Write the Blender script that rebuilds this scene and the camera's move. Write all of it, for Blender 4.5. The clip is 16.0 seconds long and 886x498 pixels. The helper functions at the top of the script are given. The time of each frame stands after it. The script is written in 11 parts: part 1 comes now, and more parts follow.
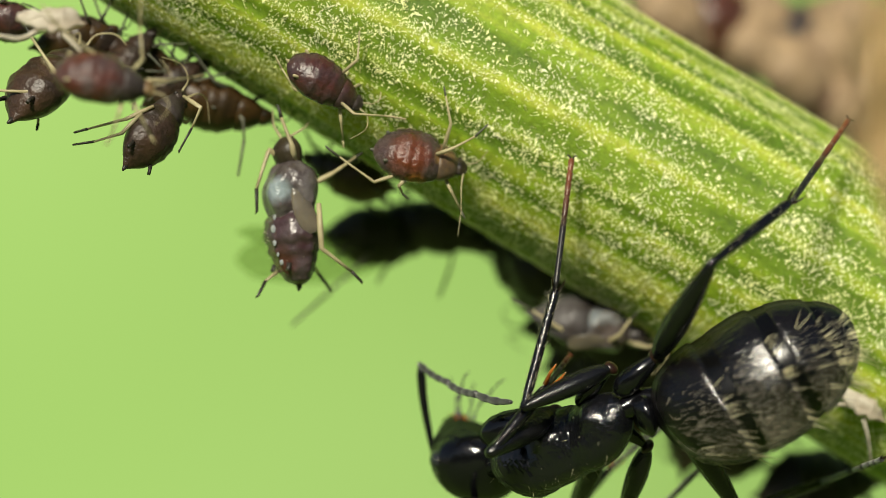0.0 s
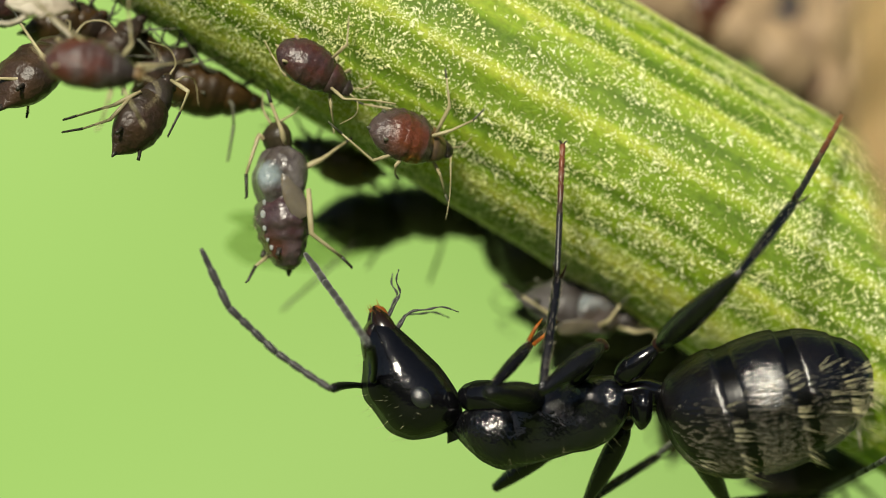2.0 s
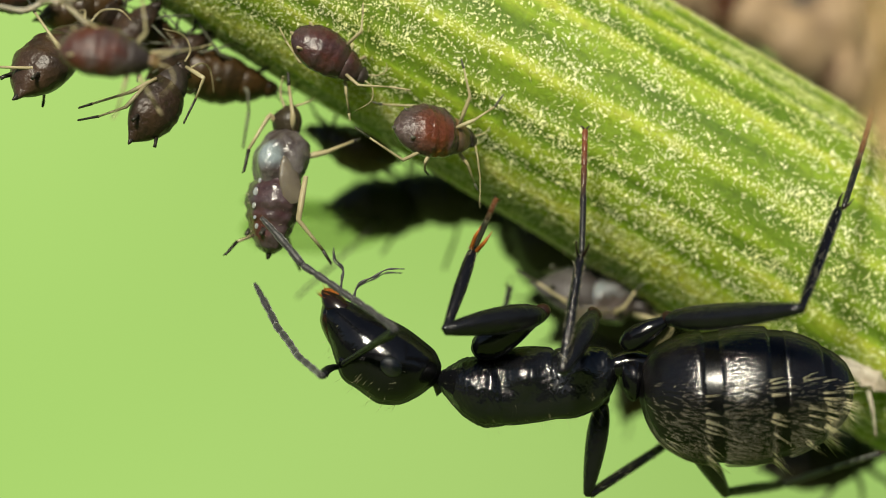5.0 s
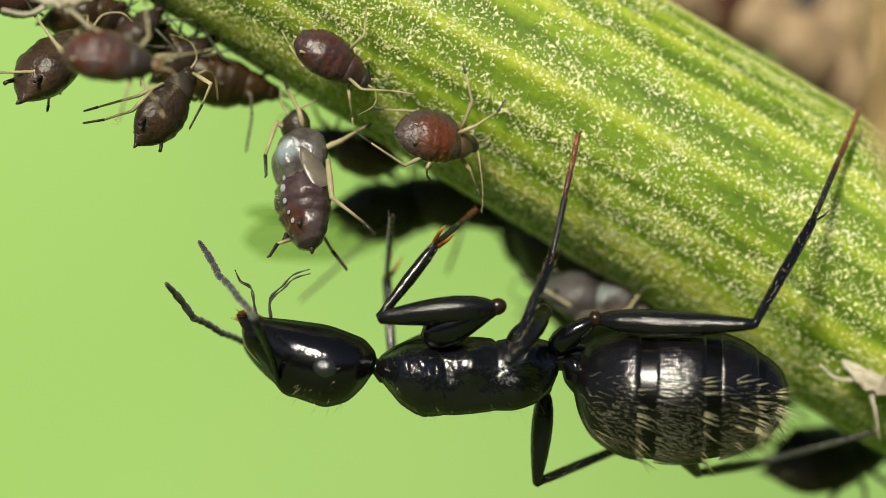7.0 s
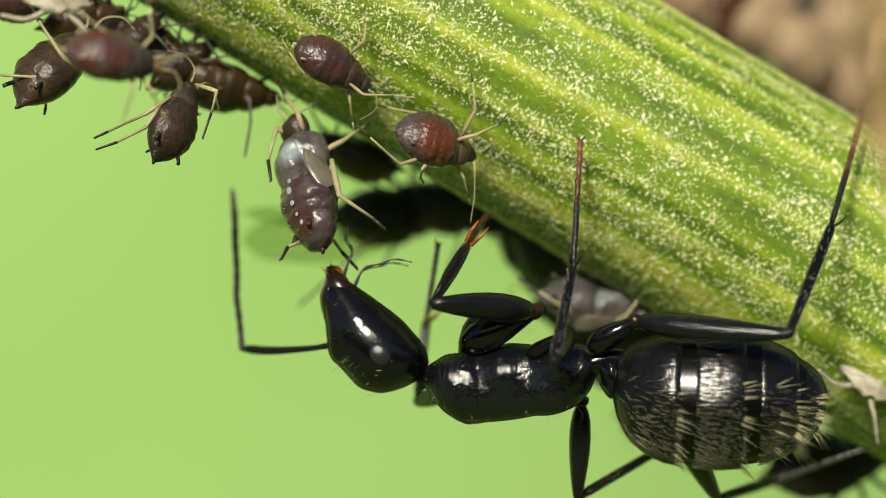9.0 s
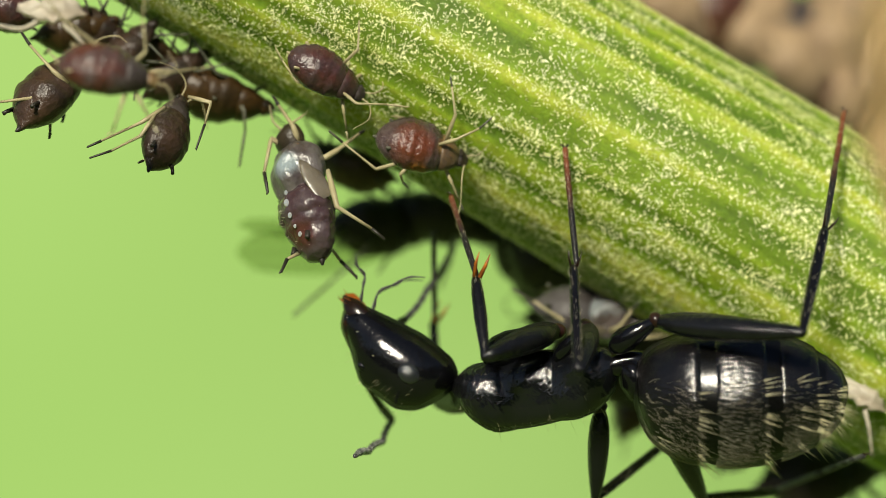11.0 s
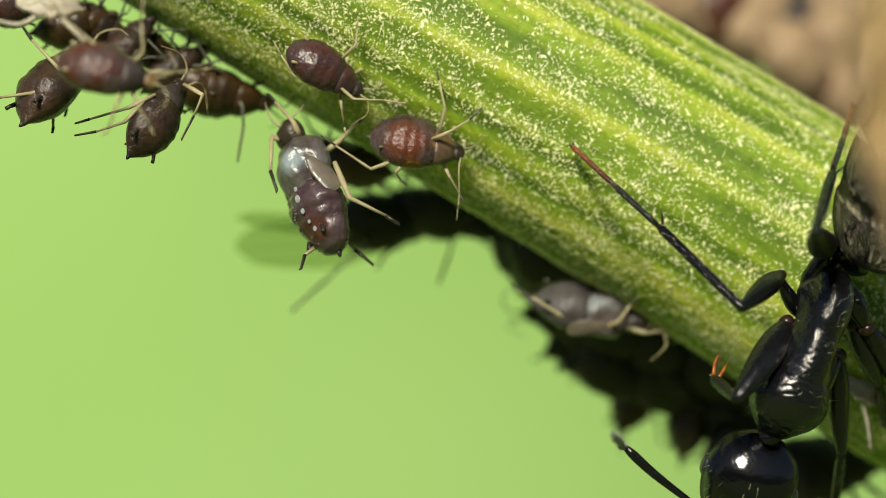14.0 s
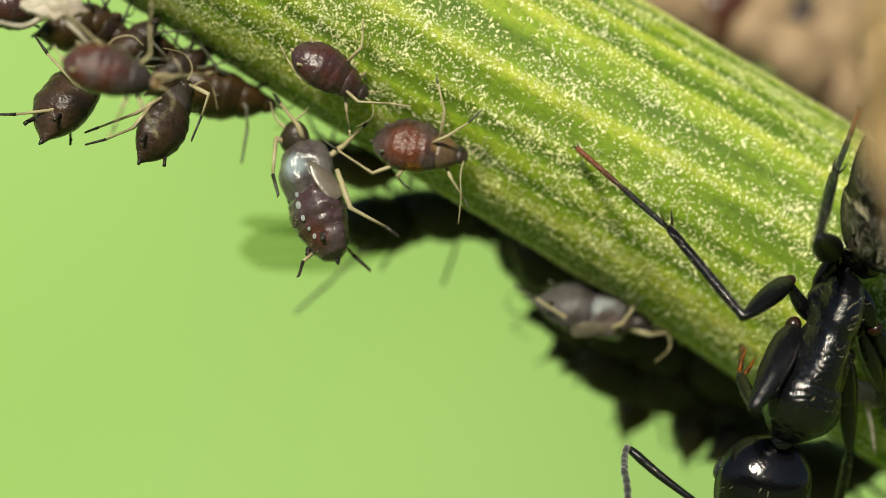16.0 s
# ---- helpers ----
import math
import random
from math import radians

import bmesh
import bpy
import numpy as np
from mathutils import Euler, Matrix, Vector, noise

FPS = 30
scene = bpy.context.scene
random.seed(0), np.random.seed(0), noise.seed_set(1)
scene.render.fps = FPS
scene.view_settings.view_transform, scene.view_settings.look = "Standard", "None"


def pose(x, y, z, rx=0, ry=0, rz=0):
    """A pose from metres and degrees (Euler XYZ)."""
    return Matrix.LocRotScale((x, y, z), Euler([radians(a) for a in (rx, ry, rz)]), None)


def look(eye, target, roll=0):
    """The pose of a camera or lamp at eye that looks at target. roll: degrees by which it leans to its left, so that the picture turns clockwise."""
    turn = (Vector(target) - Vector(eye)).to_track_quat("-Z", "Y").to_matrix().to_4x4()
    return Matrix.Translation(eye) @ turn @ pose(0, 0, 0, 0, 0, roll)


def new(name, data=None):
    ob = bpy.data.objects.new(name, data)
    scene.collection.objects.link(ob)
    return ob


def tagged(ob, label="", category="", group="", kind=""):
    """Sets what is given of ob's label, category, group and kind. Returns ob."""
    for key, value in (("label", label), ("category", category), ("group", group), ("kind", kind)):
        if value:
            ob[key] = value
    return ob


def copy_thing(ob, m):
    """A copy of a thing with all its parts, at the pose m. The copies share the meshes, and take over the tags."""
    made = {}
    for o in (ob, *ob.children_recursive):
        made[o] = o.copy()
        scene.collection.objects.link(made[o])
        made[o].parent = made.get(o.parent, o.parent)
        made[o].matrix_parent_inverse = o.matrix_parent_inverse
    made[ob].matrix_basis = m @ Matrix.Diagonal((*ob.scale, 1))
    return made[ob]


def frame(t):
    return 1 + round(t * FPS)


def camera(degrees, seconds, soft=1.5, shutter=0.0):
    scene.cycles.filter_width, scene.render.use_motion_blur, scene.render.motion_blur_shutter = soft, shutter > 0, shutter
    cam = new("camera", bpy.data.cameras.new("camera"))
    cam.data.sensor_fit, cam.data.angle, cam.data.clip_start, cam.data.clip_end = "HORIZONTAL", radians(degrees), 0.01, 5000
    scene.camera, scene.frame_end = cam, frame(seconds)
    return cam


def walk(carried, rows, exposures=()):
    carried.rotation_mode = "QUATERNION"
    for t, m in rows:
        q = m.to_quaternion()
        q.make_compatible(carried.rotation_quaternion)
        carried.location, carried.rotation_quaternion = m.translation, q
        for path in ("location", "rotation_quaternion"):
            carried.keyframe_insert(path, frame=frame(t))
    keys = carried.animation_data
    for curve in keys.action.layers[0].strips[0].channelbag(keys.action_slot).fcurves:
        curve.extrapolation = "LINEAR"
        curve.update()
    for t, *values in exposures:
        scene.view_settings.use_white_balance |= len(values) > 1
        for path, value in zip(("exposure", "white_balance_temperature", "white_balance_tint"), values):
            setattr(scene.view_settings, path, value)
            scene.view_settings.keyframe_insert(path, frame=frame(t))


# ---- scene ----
cam = camera(20.0, 16.0, soft=0.72)
cam.data.dof.use_dof = True
cam.data.dof.focus_distance = 0.0443
cam.data.dof.aperture_fstop = 64
walk(cam, [
    (0, pose(0, -0.04446, 0, 90.554, 0, -0.180)), (0.5, pose(0, -0.04446, 0, 90.425, 0, -0.258)), (1, pose(0, -0.04446, 0, 90.013, 0, -0.361)),
    (1.5, pose(0, -0.04446, 0, 90.168, 0, -0.283)), (2, pose(0, -0.04446, 0, 90.219, 0, -0.412)), (2.5, pose(0, -0.04446, 0, 90.335, 0, -0.335)),
    (3, pose(0, -0.04446, 0, 90.258, 0, -0.361)), (3.5, pose(0, -0.04446, 0, 90.090, 0, -0.232)), (4, pose(0, -0.04446, 0, 90.090, 0, -0.193)),
    (4.2, pose(0, -0.04446, 0, 89.923, 0, -0.155)), (6.5, pose(0, -0.04446, 0, 89.910, 0, -0.026)), (7, pose(0, -0.04446, 0, 90.000, 0, 0.000)),
    (7.5, pose(0, -0.04446, 0, 89.897, 0, 0.013)), (8, pose(0, -0.04446, 0, 90.000, 0, 0.000)), (8.5, pose(0, -0.04446, 0, 90.090, 0, 0.039)),
    (9, pose(0, -0.04446, 0, 90.116, 0, -0.026)), (11.3, pose(0, -0.04446, 0, 90.348, 0, -0.155)), (11.5, pose(0, -0.04446, 0, 90.090, 0, -0.039)),
    (12, pose(0, -0.04446, 0, 90.348, 0, -0.180)), (12.5, pose(0, -0.04446, 0, 90.309, 0, -0.258)), (13, pose(0, -0.04446, 0, 90.232, 0, -0.142)),
    (13.5, pose(0, -0.04446, 0, 90.168, 0, -0.103)), (14, pose(0, -0.04446, 0, 90.232, 0, -0.193)), (14.5, pose(0, -0.04446, 0, 90.412, 0, -0.180)),
    (15, pose(0, -0.04446, 0, 90.387, 0, -0.296)), (15.5, pose(0, -0.04446, 0, 90.296, 0, -0.180)), (16, pose(0, -0.04446, 0, 90.271, 0, -0.103)),
])

# ---- light ----
MM = 0.001
world = bpy.data.worlds.new("sky")
scene.world = world
world.use_nodes = True
sky = world.node_tree.nodes.new("ShaderNodeTexSky")
sky.sky_type = "NISHITA"
sky.sun_disc = False
sky.sun_elevation = radians(32)
sky.sun_rotation = radians(193)
world.node_tree.nodes["Background"].inputs[1].default_value = 0.050
world.node_tree.links.new(sky.outputs[0], world.node_tree.nodes["Background"].inputs[0])
sun = new("sun", bpy.data.lights.new("sun", "SUN"))
sun.data.energy = 5.0
sun.data.angle = radians(10)
sun.data.color = (1.0, 0.94, 0.76)
sun.matrix_world = look((-0.15, -0.63, 0.44), (0, 0, 0))


# ---- materials ----
def material(name, base, rough=0.5, spec=0.5, second=None, scale=1.0, low=0.35, high=0.65, bump=0.0, bump_scale=8.0,
             grain=0.0, transmit=0.0, sub=0.0, coat=0.0, sheen=0.0, stretch=None, patches=(), matt_edge=0.0):
    """A node material in millimetre scales: base colour mixed with a second one by noise, a fine grain and a bump."""
    m = bpy.data.materials.new(name)
    m.use_nodes = True
    nt = m.node_tree
    b = nt.nodes["Principled BSDF"]
    b.inputs["Roughness"].default_value = rough
    b.inputs["Specular IOR Level"].default_value = spec
    b.inputs["Coat Weight"].default_value = coat
    b.inputs["Coat Roughness"].default_value = 0.12
    b.inputs["Sheen Weight"].default_value = sheen
    if sub:
        b.inputs["Subsurface Weight"].default_value = sub
        b.inputs["Subsurface Radius"].default_value = (1.0, 0.7, 0.3)
        b.inputs["Subsurface Scale"].default_value = 0.25 * MM
    if matt_edge:
        # pitted skin loses its gloss at a flat angle
        slant = nt.nodes.new("ShaderNodeLayerWeight")
        slant.inputs["Blend"].default_value = 0.5
        for socket, start, end in (("Specular IOR Level", spec, spec * (1 - matt_edge)), ("Roughness", rough, min(1.0, rough + 0.45 * matt_edge))):
            gloss = nt.nodes.new("ShaderNodeMapRange")
            gloss.interpolation_type = "SMOOTHSTEP"
            gloss.inputs[1].default_value, gloss.inputs[2].default_value = 0.40, 0.88
            gloss.inputs[3].default_value, gloss.inputs[4].default_value = start, end
            nt.links.new(slant.outputs["Facing"], gloss.inputs[0])
            nt.links.new(gloss.outputs[0], b.inputs[socket])
    co = nt.nodes.new("ShaderNodeTexCoord")
    mp = nt.nodes.new("ShaderNodeMapping")
    mp.inputs["Scale"].default_value = (1 / MM,) * 3
    nt.links.new(co.outputs["Object"], mp.inputs[0])
    second = second or tuple(c * 0.7 for c in base)
    n1 = nt.nodes.new("ShaderNodeTexNoise")
    n1.inputs["Scale"].default_value = scale
    n1.inputs["Detail"].default_value = 5
    nt.links.new(mp.outputs[0], n1.inputs["Vector"])
    ramp = nt.nodes.new("ShaderNodeMapRange")
    ramp.inputs[1].default_value, ramp.inputs[2].default_value = low, high
    nt.links.new(n1.outputs["Fac"], ramp.inputs[0])
    mix = nt.nodes.new("ShaderNodeMix")
    mix.data_type = "RGBA"
    mix.inputs[6].default_value, mix.inputs[7].default_value = (*base, 1), (*second, 1)
    nt.links.new(ramp.outputs[0], mix.inputs[0])
    out = mix.outputs[2]
    for colour, centre, reach in patches:
        near = nt.nodes.new("ShaderNodeVectorMath")
        near.operation = "DISTANCE"
        near.inputs[1].default_value = centre
        nt.links.new(mp.outputs[0], near.inputs[0])
        rough_edge = nt.nodes.new("ShaderNodeMath")
        rough_edge.operation = "MULTIPLY_ADD"
        rough_edge.inputs[1].default_value = reach * 0.8
        nt.links.new(n1.outputs["Fac"], rough_edge.inputs[0])
        nt.links.new(near.outputs["Value"], rough_edge.inputs[2])
        fade = nt.nodes.new("ShaderNodeMapRange")
        fade.interpolation_type = "SMOOTHSTEP"
        fade.inputs[1].default_value, fade.inputs[2].default_value = reach * 0.8, reach * 1.5
        fade.inputs[3].default_value, fade.inputs[4].default_value = 1.0, 0.0
        nt.links.new(rough_edge.outputs[0], fade.inputs[0])
        tint = nt.nodes.new("ShaderNodeMix")
        tint.data_type = "RGBA"
        nt.links.new(fade.outputs[0], tint.inputs[0])
        nt.links.new(out, tint.inputs[6])
        tint.inputs[7].default_value = (*colour, 1)
        out = tint.outputs[2]
    n2 = nt.nodes.new("ShaderNodeTexNoise")
    n2.inputs["Scale"].default_value = bump_scale
    n2.inputs["Detail"].default_value = 4
    if stretch:
        wide = nt.nodes.new("ShaderNodeMapping")
        wide.inputs["Scale"].default_value = stretch
        nt.links.new(mp.outputs[0], wide.inputs[0])
        nt.links.new(wide.outputs[0], n2.inputs["Vector"])
    else:
        nt.links.new(mp.outputs[0], n2.inputs["Vector"])
    if grain:
        g = nt.nodes.new("ShaderNodeMapRange")
        g.inputs[3].default_value, g.inputs[4].default_value = 1 - grain, 1 + grain
        nt.links.new(n2.outputs["Fac"], g.inputs[0])
        mul = nt.nodes.new("ShaderNodeMix")
        mul.data_type, mul.blend_type = "RGBA", "MULTIPLY"
        mul.inputs[0].default_value = 1
        nt.links.new(out, mul.inputs[6])
        nt.links.new(g.outputs[0], mul.inputs[7])
        out = mul.outputs[2]
    nt.links.new(out, b.inputs["Base Color"])
    if bump:
        bp = nt.nodes.new("ShaderNodeBump")
        bp.inputs["Strength"].default_value = bump
        bp.inputs["Distance"].default_value = 0.05 * MM
        nt.links.new(n2.outputs["Fac"], bp.inputs["Height"])
        nt.links.new(bp.outputs[0], b.inputs["Normal"])
    if transmit:
        tr = nt.nodes.new("ShaderNodeBsdfTranslucent")
        ms = nt.nodes.new("ShaderNodeMixShader")
        ms.inputs[0].default_value = transmit
        nt.links.new(out, tr.inputs[0])
        nt.links.new(b.outputs[0], ms.inputs[1])
        nt.links.new(tr.outputs[0], ms.inputs[2])
        nt.links.new(ms.outputs[0], nt.nodes["Material Output"].inputs[0])
    return m


chitin = material("black_chitin", (0.003, 0.003, 0.004), 0.10, 0.55, (0.004, 0.004, 0.005), 2.0, bump=0.16, bump_scale=13, matt_edge=0.90)
chitin_dull = material("dull_black_chitin", (0.004, 0.0045, 0.006), 0.12, 0.72, (0.006, 0.006, 0.007), 3.0, bump=0.55, bump_scale=13, stretch=(1.0, 0.8, 0.6), matt_edge=0.90)
tergite_mat = material("gaster_chitin", (0.004, 0.004, 0.005), 0.15, 0.6, (0.006, 0.005, 0.005), 2.0, bump=0.40, bump_scale=20, stretch=(0.22, 1.0, 1.0), matt_edge=0.90)
membrane = material("smooth_black_membrane", (0.003, 0.003, 0.003), 0.20, 0.4, scale=2, bump=0.06, bump_scale=20, matt_edge=0.90)
leg_chitin = material("leg_chitin", (0.005, 0.005, 0.006), 0.16, 0.52, (0.008, 0.008, 0.009), 4.0, bump=0.45, bump_scale=15, matt_edge=0.75)
brown_chitin = material("red_brown_chitin", (0.026, 0.009, 0.005), 0.3, 0.5, (0.010, 0.005, 0.004), 5.0)
clypeus_brown = material("clypeus_chitin", (0.022, 0.007, 0.004), 0.25, 0.55, (0.006, 0.004, 0.004), 7.0, low=0.42, high=0.6, bump=0.3, bump_scale=12)
shin_chitin = material("shin_chitin", (0.005, 0.005, 0.006), 0.15, 0.5, (0.007, 0.006, 0.007), 4.0, bump=0.25, bump_scale=15, matt_edge=0.75)
dark_brown_chitin = material("dark_brown_chitin", (0.012, 0.006, 0.004), 0.24, 0.5, (0.012, 0.006, 0.004), 5.0)
# far aphid brown, lightened so that tan haze is part of the colour
haze_brown = material("hazed_brown_aphid_skin", (0.36, 0.25, 0.14), 0.6, 0.3, (0.22, 0.15, 0.10), 0.9, bump=0.15, bump_scale=10)
orange_chitin = material("orange_chitin", (0.55, 0.17, 0.02), 0.35, 0.5, (0.25, 0.07, 0.012), 5.0, transmit=0.25)
eye_mat = material("compound_eye", (0.022, 0.024, 0.028), 0.22, 1.0, (0.014, 0.015, 0.018), 6.0, bump=0.25, bump_scale=60)
gold_hair = material("golden_hair", (0.54, 0.49, 0.35), 0.3, 0.6, (0.36, 0.31, 0.21), 1.0)
pale_bristle = material("pale_bristle", (0.92, 0.86, 0.56), 0.35, 0.5, (0.8, 0.72, 0.42), 1.0, transmit=0.2)
antenna_mat = material("antenna_chitin", (0.035, 0.034, 0.033), 0.42, 0.5, (0.018, 0.017, 0.018), 4.0, bump=0.3, bump_scale=30, sheen=0.35)

aphid_maroon = material("maroon_aphid_skin", (0.062, 0.021, 0.018), 0.27, 0.5, (0.050, 0.032, 0.033), 2.6, bump=0.45, bump_scale=12, grain=0.5, sub=0.1)
aphid_red = material("red_brown_aphid_skin", (0.080, 0.026, 0.016), 0.27, 0.5, (0.125, 0.080, 0.055), 2.0, low=0.45, high=0.72, bump=0.7, bump_scale=12, grain=0.5, sub=0.15)
aphid_ruby = material("ruby_and_grey_aphid_skin", (0.050, 0.026, 0.024), 0.27, 0.5, (0.085, 0.062, 0.058), 2.6, bump=0.7, bump_scale=13, grain=0.5, sub=0.15,
                      patches=(((0.115, 0.032, 0.014), (-0.30, -0.20, 0.36), 0.46), ((0.24, 0.13, 0.05), (0.28, -0.05, 0.30), 0.20), ((0.22, 0.085, 0.018), (-0.10, -0.48, 0.02), 0.26)))
aphid_plum = material("wet_plum_aphid_skin", (0.046, 0.022, 0.026), 0.26, 0.6, (0.082, 0.060, 0.064), 3.0, bump=0.6, bump_scale=11, grain=0.5, sub=0.08,
                      patches=(((0.075, 0.026, 0.020), (-0.62, -0.1, 0.25), 0.24),))
waxy_hump = material("blue_grey_waxy_thorax", (0.140, 0.125, 0.122), 0.28, 0.55, (0.058, 0.045, 0.044), 4.2, low=0.36, high=0.6, bump=1.0, bump_scale=8, sub=0.05,
                     patches=(((0.24, 0.29, 0.31), (0.22, -0.22, 0.26), 0.20), ((0.22, 0.25, 0.27), (0.30, 0.25, 0.30), 0.2)))
aphid_amber = material("amber_brown_aphid_skin", (0.19, 0.112, 0.048), 0.34, 0.45, (0.085, 0.058, 0.038), 2.4, bump=0.35, bump_scale=12, grain=0.4, sub=0.2)
aphid_umber = material("umber_aphid_head", (0.050, 0.037, 0.020), 0.42, 0.45, (0.024, 0.018, 0.012), 3.0, bump=0.5, bump_scale=14)
aphid_dusk = material("dusky_plum_aphid_skin", (0.085, 0.026, 0.018), 0.27, 0.5, (0.078, 0.060, 0.058), 2.2, low=0.38, high=0.62, bump=0.7, bump_scale=12, grain=0.5, sub=0.12)
aphid_dark = material("dark_brown_aphid_skin", (0.052, 0.028, 0.017), 0.36, 0.45, (0.026, 0.018, 0.014), 2.0, bump=0.7, bump_scale=12, grain=0.5)
aphid_black = material("black_aphid_skin", (0.025, 0.018, 0.012), 0.5, 0.4, (0.014, 0.010, 0.008), 2.0, bump=0.3, bump_scale=12)
aphid_olive = material("olive_brown_aphid_skin", (0.060, 0.030, 0.008), 0.42, 0.4, (0.028, 0.017, 0.008), 1.6, bump=0.3, bump_scale=12)
aphid_grey = material("grey_waxy_thorax", (0.20, 0.225, 0.235), 0.36, 0.5, (0.085, 0.066, 0.06), 1.9, low=0.38, high=0.56, bump=0.6, bump_scale=14, sub=0.1)
aphid_grey_dark = material("grey_brown_waxy_skin", (0.060, 0.048, 0.046), 0.45, 0.4, (0.030, 0.021, 0.018), 2.6, bump=0.5, bump_scale=14)
dusty_skin = material("dusty_grey_brown_skin", (0.078, 0.070, 0.070), 0.45, 0.4, (0.033, 0.025, 0.023), 2.2, low=0.4, high=0.6, bump=0.5, bump_scale=14)
# colour of the modelled wet highlights on the hanging aphid
glint = material("blue_grey_glint", (0.42, 0.45, 0.47), 0.2, 0.6, (0.24, 0.24, 0.25), 3.0, bump=0.3, bump_scale=16, sub=0.2)
wing_bud = material("tan_wing_bud", (0.15, 0.128, 0.094), 0.30, 0.5, (0.080, 0.066, 0.053), 3.4, bump=0.3, bump_scale=9, sub=0.25)
aphid_tan = material("tan_aphid_head", (0.28, 0.19, 0.08), 0.45, 0.4, (0.15, 0.09, 0.045), 3.0, sub=0.15)
pale_leg = material("pale_yellow_leg", (0.52, 0.46, 0.27), 0.42, 0.4, (0.38, 0.32, 0.18), 3.0, transmit=0.2)
dark_leg = material("dark_leg_tip", (0.03, 0.026, 0.02), 0.45, 0.4, scale=3)
grey_leg = material("grey_leg", (0.10, 0.10, 0.07), 0.5, 0.4, (0.06, 0.06, 0.04), 3.0)
skin_mat = material("shed_skin", (0.72, 0.66, 0.55), 0.5, 0.4, (0.5, 0.42, 0.32), 3.0, transmit=0.3)
hair_white = material("white_plant_hair", (0.96, 0.97, 0.46), 0.38, 0.5, (0.98, 0.98, 0.64), 1.2, transmit=0.10)
rust_leaf = material("withered_leaf", (0.60, 0.40, 0.215), 0.6, 0.3, (0.70, 0.52, 0.30), 0.35, bump=0.3, bump_scale=3, grain=0.3, transmit=0.25)
olive_leaf = material("olive_leaf_stalk", (0.14, 0.17, 0.03), 0.55, 0.3, (0.22, 0.21, 0.06), 0.6, bump=0.3, bump_scale=5, grain=0.3, transmit=0.15)


def stem_material():
    m = bpy.data.materials.new("ribbed_green_stem")
    m.use_nodes = True
    nt = m.node_tree
    b = nt.nodes["Principled BSDF"]
    b.inputs["Roughness"].default_value = 0.48
    b.inputs["Specular IOR Level"].default_value = 0.35
    b.inputs["Subsurface Weight"].default_value = 0.45
    b.inputs["Subsurface Radius"].default_value = (0.6, 1.0, 0.25)
    b.inputs["Subsurface Scale"].default_value = 0.6 * MM
    rib = nt.nodes.new("ShaderNodeAttribute")
    rib.attribute_name = "rib"
    co = nt.nodes.new("ShaderNodeTexCoord")
    mp = nt.nodes.new("ShaderNodeMapping")
    mp.inputs["Scale"].default_value = (0.28 / MM, 1.3 / MM, 1.3 / MM)
    nt.links.new(co.outputs["Object"], mp.inputs[0])
    streak = nt.nodes.new("ShaderNodeTexNoise")
    streak.inputs["Scale"].default_value = 1.4
    streak.inputs["Detail"].default_value = 6
    streak.inputs["Roughness"].default_value = 0.6
    nt.links.new(mp.outputs[0], streak.inputs["Vector"])
    add = nt.nodes.new("ShaderNodeMath")
    add.operation = "MULTIPLY_ADD"
    add.inputs[1].default_value = 1.3
    nt.links.new(streak.outputs["Fac"], add.inputs[0])
    sub = nt.nodes.new("ShaderNodeMath")
    sub.operation = "SUBTRACT"
    sub.inputs[1].default_value = 0.65
    nt.links.new(rib.outputs["Fac"], sub.inputs[0])
    nt.links.new(sub.outputs[0], add.inputs[2])
    ramp = nt.nodes.new("ShaderNodeValToRGB")
    e = ramp.color_ramp.elements
    e[0].position, e[0].color = 0.0, (0.110, 0.195, 0.013, 1)
    e[1].position, e[1].color = 1.0, (0.520, 0.575, 0.070, 1)
    k = e.new(0.45)
    k.color = (0.225, 0.345, 0.018, 1)
    nt.links.new(add.outputs[0], ramp.inputs[0])
    fine = nt.nodes.new("ShaderNodeTexNoise")
    fine.inputs["Scale"].default_value = 10
    fine.inputs["Detail"].default_value = 6
    fine.inputs["Roughness"].default_value = 0.65
    even = nt.nodes.new("ShaderNodeMapping")
    even.inputs["Scale"].default_value = (0.8 / MM, 1 / MM, 1 / MM)
    nt.links.new(co.outputs["Object"], even.inputs[0])
    nt.links.new(even.outputs[0], fine.inputs["Vector"])
    g = nt.nodes.new("ShaderNodeMapRange")
    g.inputs[3].default_value, g.inputs[4].default_value = 0.35, 1.65
    nt.links.new(fine.outputs["Fac"], g.inputs[0])
    mul = nt.nodes.new("ShaderNodeMix")
    mul.data_type, mul.blend_type = "RGBA", "MULTIPLY"
    mul.inputs[0].default_value = 1
    nt.links.new(ramp.outputs[0], mul.inputs[6])
    nt.links.new(g.outputs[0], mul.inputs[7])
    nt.links.new(mul.outputs[2], b.inputs["Base Color"])
    bp = nt.nodes.new("ShaderNodeBump")
    bp.inputs["Strength"].default_value = 0.6
    bp.inputs["Distance"].default_value = 0.06 * MM
    nt.links.new(fine.outputs["Fac"], bp.inputs["Height"])
    nt.links.new(bp.outputs[0], b.inputs["Normal"])
    return m


